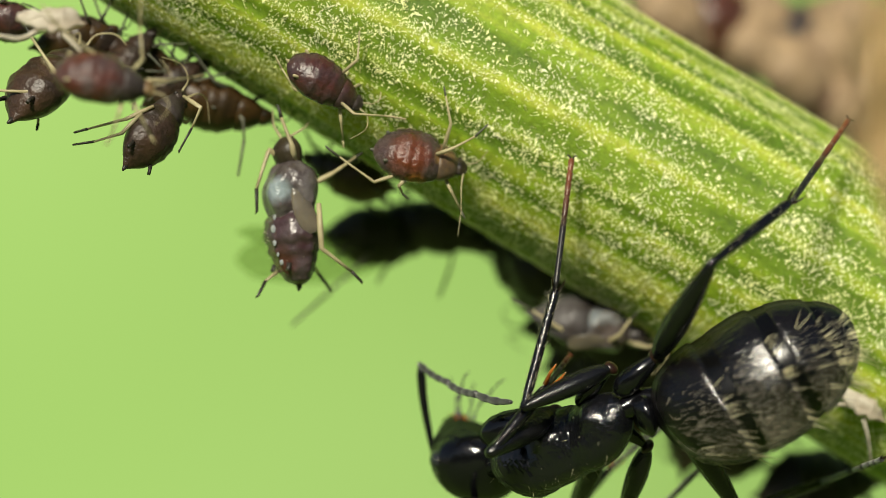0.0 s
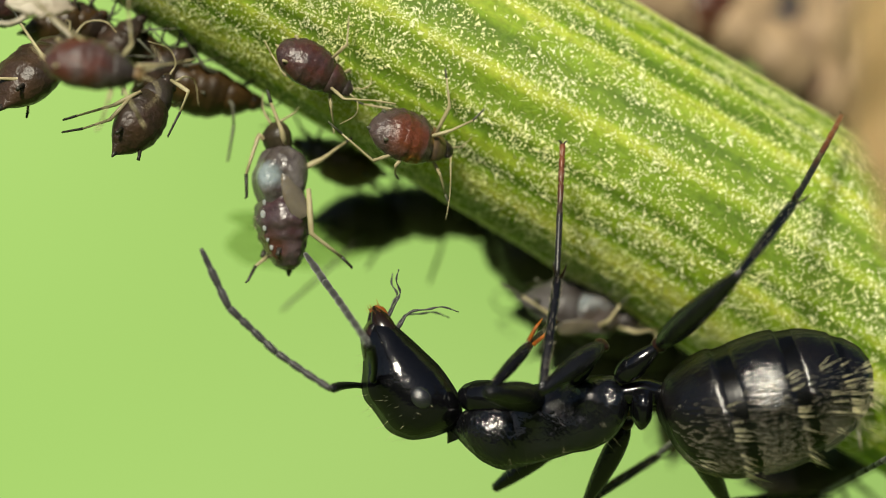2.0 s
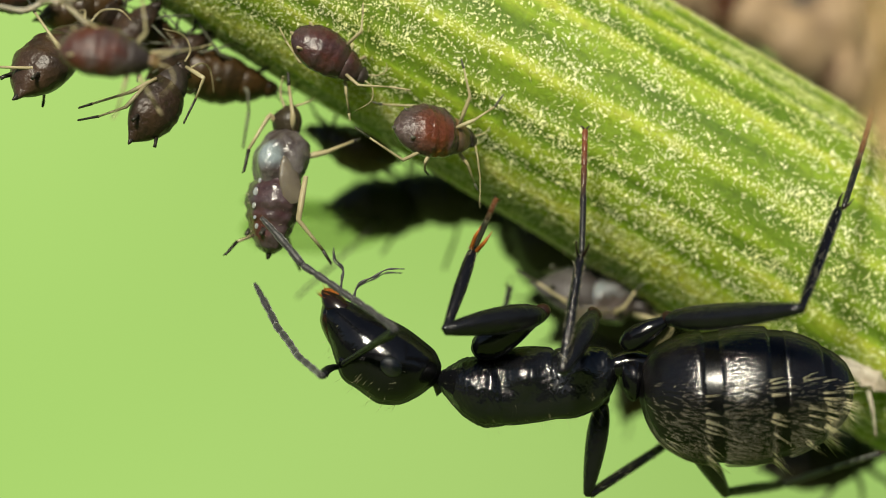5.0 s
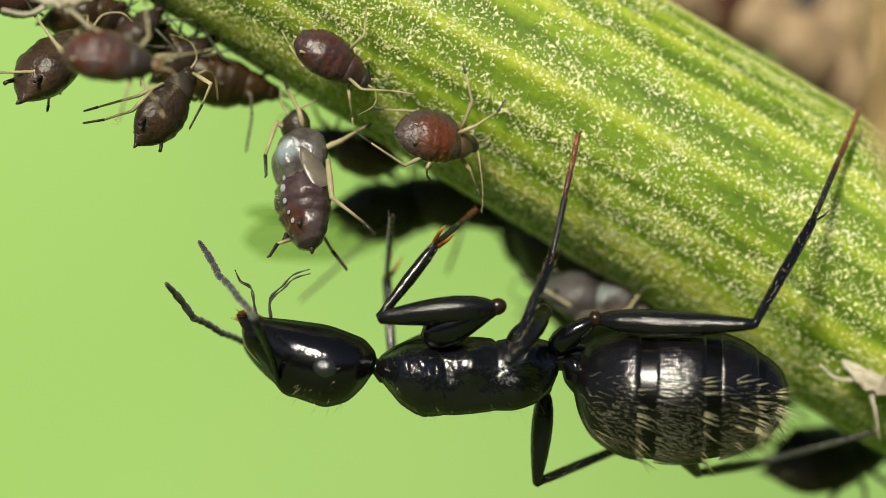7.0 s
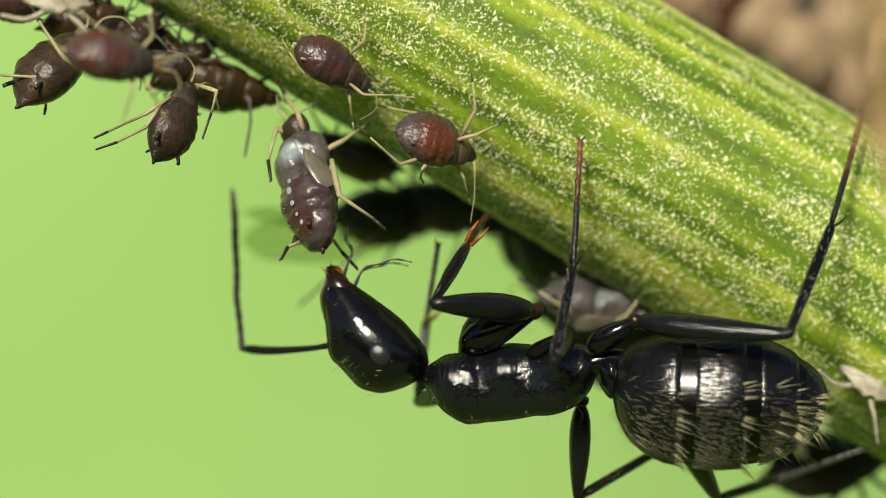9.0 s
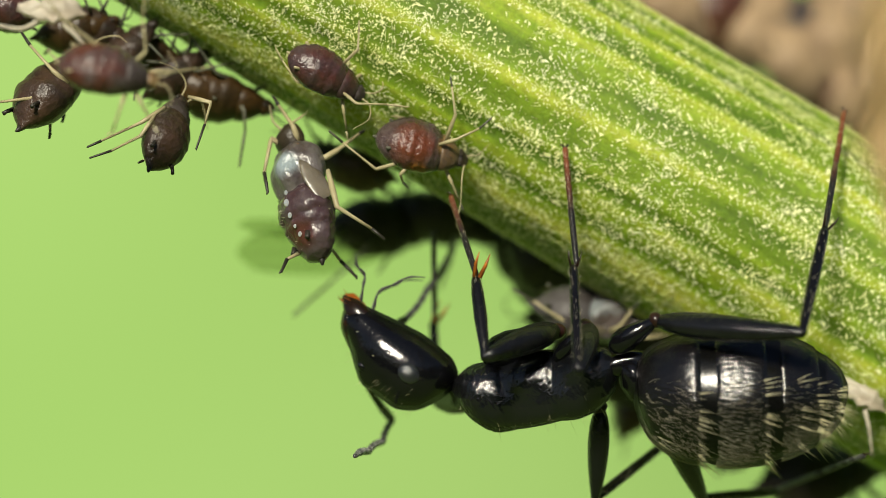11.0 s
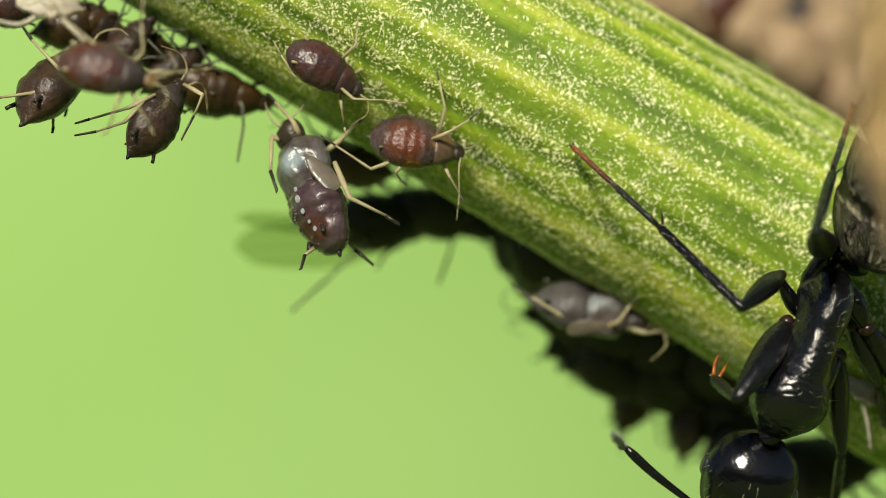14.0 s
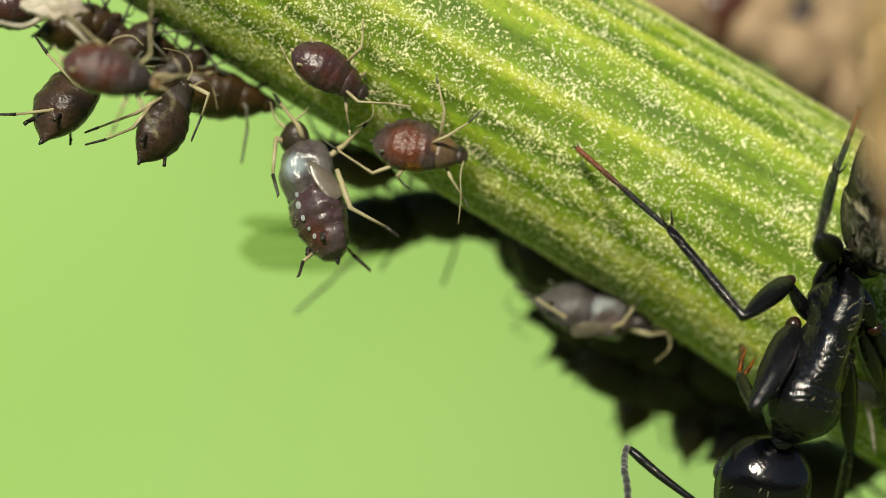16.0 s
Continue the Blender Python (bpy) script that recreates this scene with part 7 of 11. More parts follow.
    walk(ant_part["left_whip_0"], [
        (0, at(-0.52, -0.30, 0.79, 0, 5, 165)), (0.25, at(-0.54, -0.22, 0.74, 1, 12, 169)), (0.5, at(-0.56, -0.14, 0.69, 2, 19, 173)),
        (0.6, at(-0.57, 0.30, 0.32, -13, 39, 144)), (0.7, at(-0.43, 0.75, -0.02, -44, 48, 100)), (0.8, at(-0.15, 1.17, -0.30, -74, 38, 57)),
        (0.9, at(0.25, 1.53, -0.50, -88, 18, 28)), (1, at(0.75, 1.81, -0.61, -91, -6, 6)), (1.167, at(0.74, 1.96, -0.44, -90, -4, 2)),
        (1.333, at(0.75, 2.09, -0.25, -90, -2, -2)), (1.5, at(0.76, 2.20, -0.05, -90, 0, -6)), (1.6, at(-0.22, 1.59, 0.42, -90, -3, -2)),
        (1.7, at(-0.61, 0.57, 1.02, -91, -7, 2)), (1.8, at(-0.29, -0.51, 1.55, -91, -11, 6)), (1.9, at(0.64, -1.29, 1.82, -92, -14, 10)),
        (2, at(1.86, -1.52, 1.75, -93, -18, 15)), (2.1, at(2.39, -0.87, 2.32, -92, -15, 11)), (2.2, at(2.72, 0.05, 2.55, -92, -12, 8)),
        (2.3, at(2.80, 1.05, 2.40, -91, -10, 5)), (2.4, at(2.59, 1.89, 1.89, -91, -7, 2)), (2.5, at(2.15, 2.41, 1.14, -90, -4, -1)),
        (2.625, at(2.26, 2.27, 1.51, -91, -11, 8)), (2.75, at(2.34, 2.07, 1.85, -94, -18, 17)), (2.875, at(2.40, 1.80, 2.15, -97, -24, 27)),
        (3, at(2.43, 1.49, 2.40, -103, -30, 39)), (3.125, at(2.67, 1.68, 2.07, -97, -27, 27)), (3.25, at(2.87, 1.81, 1.68, -93, -23, 17)),
        (3.375, at(3.00, 1.87, 1.25, -89, -18, 7)), (3.5, at(3.07, 1.87, 0.80, -87, -14, -2)), (3.6, at(3.46, 1.10, 1.39, -89, -10, 8)),
        (3.7, at(3.39, 0.16, 1.83, -90, -7, 19)), (3.8, at(2.88, -0.73, 2.04, -91, -3, 29)), (3.9, at(2.06, -1.35, 1.95, -91, 1, 39)),
        (4, at(1.10, -1.57, 1.59, -91, 5, 49)), (4.625, at(1.45, -1.69, 1.38, -90, 5, 55)), (5.25, at(1.80, -1.72, 1.14, -90, 6, 61)),
        (5.875, at(2.15, -1.68, 0.88, -89, 6, 66)), (6.5, at(2.46, -1.54, 0.62, -89, 6, 72)), (6.6, at(2.41, -1.47, 0.16, -89, 10, 71)),
        (6.7, at(2.32, -1.30, -0.27, -89, 14, 71)), (6.9, at(2.18, -1.38, -0.25, -88, 13, 74)), (7, at(2.41, 2.25, 0.21, -123, -1, -67)),
        (7.25, at(2.08, 2.41, 0.34, -123, 1, -66)), (7.5, at(1.72, 2.50, 0.49, -123, 3, -64)), (7.6, at(1.90, 2.49, 0.61, -122, 1, -57)),
        (7.7, at(2.08, 2.46, 0.74, -122, 0, -50)), (7.8, at(2.25, 2.40, 0.86, -122, -1, -43)), (7.9, at(2.41, 2.33, 0.99, -123, -3, -35)),
        (8, at(2.57, 2.23, 1.11, -123, -4, -28)), (8.167, at(2.73, 2.11, 1.20, -123, 4, -34)), (8.333, at(2.88, 1.97, 1.29, -124, 11, -41)),
        (8.5, at(3.02, 1.81, 1.37, -126, 19, -48)), (8.6, at(2.95, 1.83, 1.49, -121, 25, -35)), (8.7, at(2.87, 1.84, 1.62, -114, 30, -20)),
        (8.8, at(2.78, 1.85, 1.73, -106, 33, -5)), (8.9, at(2.69, 1.85, 1.85, -97, 35, 12)), (9, at(2.59, 1.85, 1.95, -88, 34, 28)),
        (9.227, at(2.37, 2.01, 1.91, -97, 31, 11)), (9.455, at(2.13, 2.15, 1.86, -104, 25, -4)), (9.682, at(1.88, 2.26, 1.78, -109, 19, -19)),
        (9.909, at(1.63, 2.34, 1.69, -113, 11, -32)), (10.136, at(1.37, 2.38, 1.58, -114, 3, -44)), (10.364, at(1.12, 2.39, 1.46, -114, -5, -56)),
        (10.591, at(0.87, 2.36, 1.32, -112, -13, -68)), (10.818, at(0.63, 2.30, 1.18, -108, -21, -82)), (11.045, at(0.41, 2.21, 1.03, -102, -27, -96)),
        (11.273, at(0.21, 2.08, 0.88, -95, -32, -112)), (11.5, at(0.03, 1.93, 0.73, -85, -34, -129)), (11.6, at(-0.17, 1.71, 0.69, -61, -43, -167)),
        (11.7, at(-0.34, 1.45, 0.65, -34, -39, 153)), (11.8, at(-0.47, 1.18, 0.61, -18, -23, 123)), (11.9, at(-0.56, 0.89, 0.58, -12, -3, 99)),
        (12, at(-0.61, 0.59, 0.55, -15, 17, 77)), (12.1, at(-0.27, 1.14, -0.12, -12, 9, 90)), (12.2, at(0.40, 1.54, -0.62, -11, 1, 103)),
        (12.3, at(1.27, 1.73, -0.86, -12, -8, 115)), (12.4, at(2.20, 1.66, -0.79, -14, -16, 128)), (12.5, at(2.99, 1.36, -0.42, -19, -23, 142)),
        (12.6, at(2.55, 2.08, -0.01, -13, -15, 123)), (12.7, at(1.91, 2.48, 0.55, -9, -6, 105)), (12.8, at(1.20, 2.47, 1.16, -9, 4, 88)),
        (12.9, at(0.55, 2.07, 1.70, -12, 14, 70)), (13, at(0.08, 1.34, 2.07, -18, 22, 51)), (13.5, at(0.20, 1.46, 2.11, -19, 24, 49)),
        (13.6, at(0.67, 2.04, 1.87, -13, 12, 68)), (13.7, at(1.24, 2.40, 1.49, -11, -2, 84)), (13.8, at(1.85, 2.49, 1.01, -14, -16, 101)),
        (13.9, at(2.42, 2.31, 0.51, -21, -28, 120)), (14, at(2.87, 1.87, 0.05, -34, -37, 144)), (14.5, at(2.98, 1.71, -0.05, -33, -36, 143)),
        (15, at(2.91, 1.72, -0.14, -32, -36, 141)), (15.5, at(2.98, 1.65, -0.15, -32, -35, 140)), (16, at(3.02, 1.52, -0.23, -31, -35, 138)),
    ])
    walk(ant_part["left_whip_1"], [
        (0, at(-1.60, -0.01, 0.70, 0, 5, 172)), (0.25, at(-1.62, -0.01, 0.51, 0, 12, 174)), (0.5, at(-1.62, -0.01, 0.33, 0, 19, 175)),
        (0.6, at(-1.28, 0.82, -0.39, -14, 41, 146)), (0.7, at(-0.56, 1.49, -0.85, -47, 50, 102)), (0.8, at(0.33, 1.90, -1.00, -80, 41, 57)),
        (0.9, at(1.19, 2.03, -0.84, -94, 19, 29)), (1, at(1.85, 1.92, -0.49, -97, -5, 7)), (1.167, at(1.86, 2.00, -0.36, -97, 7, 4)),
        (1.333, at(1.87, 2.05, -0.22, -98, 19, 1)), (1.5, at(1.87, 2.09, -0.06, -99, 31, -3)), (1.6, at(0.90, 1.56, 0.49, -99, 22, -2)),
        (1.7, at(0.50, 0.62, 1.16, -99, 14, -2)), (1.8, at(0.80, -0.39, 1.75, -99, 5, -1)), (1.9, at(1.70, -1.10, 2.10, -99, -3, 0)),
        (2, at(2.89, -1.25, 2.10, -99, -11, 1)), (2.1, at(3.45, -0.66, 2.61, -98, -6, -1)), (2.2, at(3.81, 0.21, 2.79, -98, 0, -2)),
        (2.3, at(3.90, 1.14, 2.58, -98, 6, -3)), (2.4, at(3.70, 1.93, 2.02, -99, 11, -5)), (2.5, at(3.26, 2.39, 1.22, -99, 17, -6)),
        (2.625, at(3.35, 2.42, 1.72, -99, 5, -5)), (2.75, at(3.36, 2.38, 2.19, -99, -7, -4)), (2.875, at(3.31, 2.27, 2.61, -99, -19, -3)),
        (3, at(3.19, 2.10, 2.96, -99, -30, -2)), (3.125, at(3.56, 2.14, 2.57, -99, -26, -2)), (3.25, at(3.85, 2.11, 2.12, -99, -23, -3)),
        (3.375, at(4.06, 2.00, 1.60, -99, -19, -3)), (3.5, at(4.16, 1.83, 1.06, -99, -15, -4)), (3.6, at(4.55, 1.26, 1.58, -101, -8, 6)),
        (3.7, at(4.45, 0.52, 1.96, -102, -2, 15)), (3.8, at(3.86, -0.19, 2.09, -101, 5, 25)), (3.9, at(2.92, -0.65, 1.93, -100, 11, 34)),
        (4, at(1.83, -0.73, 1.49, -97, 18, 44)), (4.625, at(2.09, -0.78, 1.27, -96, 15, 51)), (5.25, at(2.35, -0.75, 1.03, -94, 13, 57)),
        (5.875, at(2.59, -0.65, 0.77, -93, 10, 64)), (6.5, at(2.81, -0.48, 0.51, -92, 7, 70)), (6.6, at(2.77, -0.42, -0.03, -91, 11, 72)),
        (6.7, at(2.68, -0.28, -0.53, -91, 15, 75)), (6.9, at(2.48, -0.33, -0.51, -91, 17, 74)), (7, at(2.85, 1.22, 0.23, -139, 2, -64)),
        (7.25, at(2.54, 1.39, 0.33, -139, 7, -67)), (7.5, at(2.21, 1.49, 0.44, -140, 13, -71)), (7.6, at(2.51, 1.55, 0.59, -138, 10, -60)),
        (7.7, at(2.80, 1.60, 0.74, -136, 7, -49)), (7.8, at(3.07, 1.64, 0.89, -135, 3, -38)), (7.9, at(3.32, 1.68, 1.04, -135, 0, -28)),
        (8, at(3.55, 1.70, 1.19, -135, -4, -17)), (8.167, at(3.65, 1.48, 1.13, -135, 7, -26)), (8.333, at(3.72, 1.25, 1.07, -137, 19, -34)),
        (8.5, at(3.74, 1.03, 1.01, -141, 29, -44)), (8.6, at(3.78, 1.25, 1.02, -135, 34, -32)), (8.7, at(3.78, 1.51, 1.06, -127, 38, -18)),
        (8.8, at(3.71, 1.77, 1.12, -118, 40, -4)), (8.9, at(3.59, 2.04, 1.21, -108, 40, 11)), (9, at(3.41, 2.28, 1.33, -99, 39, 26)),
        (9.227, at(3.31, 2.20, 1.34, -109, 37, 9)), (9.455, at(3.14, 2.07, 1.37, -118, 33, -6)), (9.682, at(2.88, 1.92, 1.42, -125, 28, -20)),
        (9.909, at(2.56, 1.76, 1.47, -130, 21, -32)), (10.136, at(2.17, 1.60, 1.52, -133, 14, -43)), (10.364, at(1.74, 1.46, 1.56, -135, 6, -54)),
        (10.591, at(1.27, 1.35, 1.58, -136, -2, -64)), (10.818, at(0.78, 1.26, 1.58, -134, -10, -74)), (11.045, at(0.31, 1.22, 1.54, -132, -18, -85)),
        (11.273, at(-0.15, 1.20, 1.47, -127, -25, -97)), (11.5, at(-0.56, 1.21, 1.36, -121, -31, -110)), (11.6, at(-0.96, 1.52, 1.46, -122, -65, -108)),
        (11.7, at(-1.11, 1.85, 1.35, 67, -82, 63)), (11.8, at(-1.02, 2.05, 1.06, 62, -48, 68)), (11.9, at(-0.74, 1.99, 0.64, 61, -15, 69)),
        (12, at(-0.36, 1.63, 0.22, 61, 19, 70)), (12.1, at(-0.27, 2.24, -0.30, 65, 9, 85)), (12.2, at(0.15, 2.63, -0.64, 66, -1, 100)),
        (12.3, at(0.80, 2.73, -0.71, 64, -12, 115)), (12.4, at(1.53, 2.51, -0.48, 60, -21, 131)), (12.5, at(2.18, 1.99, 0.02, 52, -29, 149)),
        (12.6, at(1.97, 2.99, 0.29, 61, -22, 127)), (12.7, at(1.63, 3.56, 0.67, 67, -11, 107)), (12.8, at(1.25, 3.59, 1.08, 69, 0, 89)),
        (12.9, at(0.92, 3.09, 1.44, 67, 11, 71)), (13, at(0.74, 2.15, 1.65, 62, 21, 52)), (13.5, at(0.87, 2.23, 1.65, 61, 24, 51)),
        (13.6, at(1.08, 3.05, 1.64, 67, 11, 69)), (13.7, at(1.35, 3.51, 1.53, 68, -3, 86)), (13.8, at(1.64, 3.55, 1.32, 65, -17, 103)),
        (13.9, at(1.92, 3.16, 1.04, 57, -29, 122)), (14, at(2.15, 2.41, 0.72, 44, -37, 146)), (14.5, at(2.26, 2.26, 0.61, 44, -37, 145)),
        (15, at(2.21, 2.29, 0.52, 46, -37, 143)), (15.5, at(2.27, 2.23, 0.50, 46, -36, 142)), (16, at(2.34, 2.13, 0.41, 47, -36, 140)),
    ])
    walk(ant_part["left_whip_2"], [
        (0, at(-2.70, 0.14, 0.61, 0, 10, 175)), (0.25, at(-2.71, 0.11, 0.28, 0, 12, 175)), (0.5, at(-2.67, 0.08, -0.04, 0, 15, 175)),
        (0.6, at(-1.98, 1.29, -1.12, -13, 38, 147)), (0.7, at(-0.71, 2.19, -1.71, -45, 50, 102)), (0.8, at(0.79, 2.62, -1.72, -79, 41, 55)),
        (0.9, at(2.12, 2.54, -1.21, -95, 19, 25)), (1, at(2.96, 2.06, -0.39, -98, -6, 2)), (1.167, at(2.97, 2.07, -0.49, -98, 6, -2)),
        (1.333, at(2.93, 2.07, -0.58, -99, 18, -7)), (1.5, at(2.83, 2.04, -0.63, -101, 30, -12)), (1.6, at(1.94, 1.52, 0.06, -100, 26, -11)),
        (1.7, at(1.59, 0.59, 0.89, -100, 22, -10)), (1.8, at(1.92, -0.40, 1.65, -99, 18, -8)), (1.9, at(2.82, -1.10, 2.15, -99, 13, -7)),
        (2, at(3.99, -1.24, 2.32, -99, 9, -6)), (2.1, at(4.56, -0.67, 2.72, -99, 13, -7)), (2.2, at(4.93, 0.17, 2.79, -99, 16, -7)),
        (2.3, at(5.01, 1.08, 2.47, -99, 20, -8)), (2.4, at(4.80, 1.84, 1.80, -100, 24, -9)), (2.5, at(4.33, 2.28, 0.90, -100, 27, -10)),
        (2.625, at(4.46, 2.32, 1.62, -98, 14, -5)), (2.75, at(4.47, 2.31, 2.32, -97, 1, 0)), (2.875, at(4.37, 2.22, 2.96, -98, -12, 5)),
        (3, at(4.15, 2.06, 3.52, -99, -25, 10)), (3.125, at(4.56, 2.09, 3.07, -98, -18, 5)), (3.25, at(4.89, 2.05, 2.54, -97, -12, 1)),
        (3.375, at(5.12, 1.94, 1.96, -96, -5, -3)), (3.5, at(5.24, 1.75, 1.35, -96, 1, -6)), (3.6, at(5.65, 1.37, 1.75, -96, 7, -2)),
        (3.7, at(5.53, 0.81, 2.00, -95, 13, 3)), (3.8, at(4.88, 0.28, 2.00, -93, 19, 8)), (3.9, at(3.83, -0.03, 1.71, -91, 25, 14)),
        (4, at(2.60, 0.01, 1.15, -88, 31, 20)), (4.625, at(2.78, 0.06, 0.98, -82, 26, 34)), (5.25, at(2.94, 0.17, 0.78, -77, 21, 46)),
        (5.875, at(3.08, 0.33, 0.58, -73, 15, 58)), (6.5, at(3.19, 0.56, 0.37, -71, 8, 69)), (6.6, at(3.10, 0.62, -0.24, -71, 14, 72)),
        (6.7, at(2.97, 0.77, -0.83, -70, 20, 75)), (6.9, at(2.77, 0.70, -0.83, -69, 19, 77)), (7, at(3.34, 0.21, 0.18, -145, 18, -59)),
        (7.25, at(2.97, 0.36, 0.18, -148, 18, -68)), (7.5, at(2.57, 0.46, 0.20, -150, 16, -77)), (7.6, at(3.07, 0.60, 0.40, -146, 16, -63)),
        (7.7, at(3.53, 0.76, 0.61, -143, 15, -49)), (7.8, at(3.95, 0.95, 0.83, -139, 13, -35)), (7.9, at(4.31, 1.15, 1.05, -136, 11, -21)),
        (8, at(4.62, 1.37, 1.26, -134, 8, -7)), (8.167, at(4.66, 1.00, 0.99, -136, 17, -19)), (8.333, at(4.60, 0.66, 0.72, -141, 25, -33)),
        (8.5, at(4.45, 0.35, 0.47, -148, 32, -47)), (8.6, at(4.57, 0.77, 0.39, -141, 37, -35)), (8.7, at(4.62, 1.23, 0.37, -133, 40, -21)),
        (8.8, at(4.57, 1.72, 0.40, -123, 41, -7)), (8.9, at(4.43, 2.20, 0.48, -114, 41, 8)), (9, at(4.20, 2.66, 0.63, -105, 38, 22)),
        (9.227, at(4.19, 2.34, 0.67, -114, 37, 7)), (9.455, at(4.07, 1.97, 0.76, -122, 34, -8)), (9.682, at(3.82, 1.59, 0.89, -129, 29, -21)),
        (9.909, at(3.45, 1.21, 1.06, -135, 23, -33)), (10.136, at(2.97, 0.86, 1.25, -139, 17, -44)), (10.364, at(2.40, 0.57, 1.45, -141, 9, -54)),
        (10.591, at(1.76, 0.34, 1.63, -142, 2, -64)), (10.818, at(1.09, 0.20, 1.78, -141, -6, -73)), (11.045, at(0.40, 0.15, 1.89, -140, -13, -83)),
        (11.273, at(-0.27, 0.19, 1.94, -137, -20, -94)), (11.5, at(-0.88, 0.31, 1.94, -132, -33, -104)), (11.6, at(-1.11, 1.06, 2.47, -159, -55, -67)),
        (11.7, at(-1.04, 1.99, 2.46, 151, -54, -7)), (11.8, at(-0.75, 2.74, 1.89, 126, -33, 29)), (11.9, at(-0.35, 3.01, 0.93, 119, -5, 49)),
        (12, at(0.00, 2.63, -0.14, 122, 23, 68)), (12.1, at(-0.18, 3.34, -0.48, 127, 13, 85)), (12.2, at(-0.04, 3.74, -0.61, 129, 1, 100)),
        (12.3, at(0.34, 3.73, -0.48, 128, -10, 115)), (12.4, at(0.85, 3.30, -0.07, 123, -21, 132)), (12.5, at(1.35, 2.50, 0.57, 115, -30, 150)),
        (12.6, at(1.34, 3.83, 0.70, 125, -21, 129)), (12.7, at(1.30, 4.60, 0.89, 130, -9, 110)), (12.8, at(1.26, 4.71, 1.08, 131, 3, 92)),
        (12.9, at(1.27, 4.13, 1.22, 128, 15, 74)), (13, at(1.38, 2.97, 1.24, 121, 26, 54)), (13.5, at(1.52, 3.03, 1.20, 120, 28, 52)),
        (13.6, at(1.48, 4.08, 1.44, 128, 16, 73)), (13.7, at(1.44, 4.63, 1.59, 131, 2, 91)), (13.8, at(1.41, 4.60, 1.64, 129, -12, 109)),
        (13.9, at(1.40, 4.00, 1.57, 123, -24, 129)), (14, at(1.41, 2.90, 1.40, 112, -34, 152)), (14.5, at(1.53, 2.77, 1.29, 112, -34, 152)),
        (15, at(1.50, 2.83, 1.19, 113, -34, 150)), (15.5, at(1.56, 2.78, 1.16, 113, -33, 149)), (16, at(1.64, 2.71, 1.06, 115, -33, 147)),
    ])
    walk(ant_part["right_front_coxa"], [
        (0, at(-0.48, -0.54, -0.29, -76, 6, 156)), (0.5, at(-0.43, -0.55, -0.28, -76, 6, 157)), (1, at(-0.59, -0.45, -0.28, -77, 14, 168)),
        (1.5, at(-0.60, -0.45, -0.30, -80, 8, 170)), (2, at(-0.49, -0.45, -0.38, -81, -14, 174)), (2.5, at(-0.71, -0.42, -0.31, -83, 11, -174)),
        (3, at(-0.77, -0.42, -0.32, -86, 10, -166)), (3.5, at(-0.88, -0.43, -0.35, -86, 13, -174)), (4, at(-1.02, -0.43, -0.41, -85, 19, -179)),
        (4.2, at(-1.00, -0.42, -0.43, -84, 24, -180)), (6.5, at(-0.90, -0.46, -0.38, -84, 20, -164)), (7, at(-1.03, -0.49, -0.42, -84, 19, -166)),
        (7.5, at(-0.97, -0.47, -0.37, -84, 13, -167)), (8, at(-1.03, -0.49, -0.41, -84, 17, -166)), (8.5, at(-1.14, -0.47, -0.45, -84, 19, -173)),
        (9, at(-1.08, -0.40, -0.46, -83, 22, 177)), (11.3, at(-0.94, -0.37, -0.37, -82, 15, 166)), (11.5, at(-0.79, -0.44, -0.33, -79, 9, -146)),
        (12, at(-0.63, -0.33, -0.31, -70, 4, -142)), (12.5, at(-0.43, -0.26, -0.60, -58, -39, -154)), (13, at(-0.80, -0.43, -0.31, -33, -10, -172)),
        (13.5, at(-0.82, -0.42, -0.31, -31, -12, 179)), (14, at(-0.78, -0.42, -0.31, -32, -11, -179)), (14.5, at(-0.75, -0.42, -0.32, -32, -11, -176)),
        (15, at(-0.77, -0.42, -0.32, -32, -11, -176)), (15.5, at(-0.78, -0.42, -0.31, -32, -11, -176)), (16, at(-0.80, -0.42, -0.31, -32, -10, -175)),
    ])
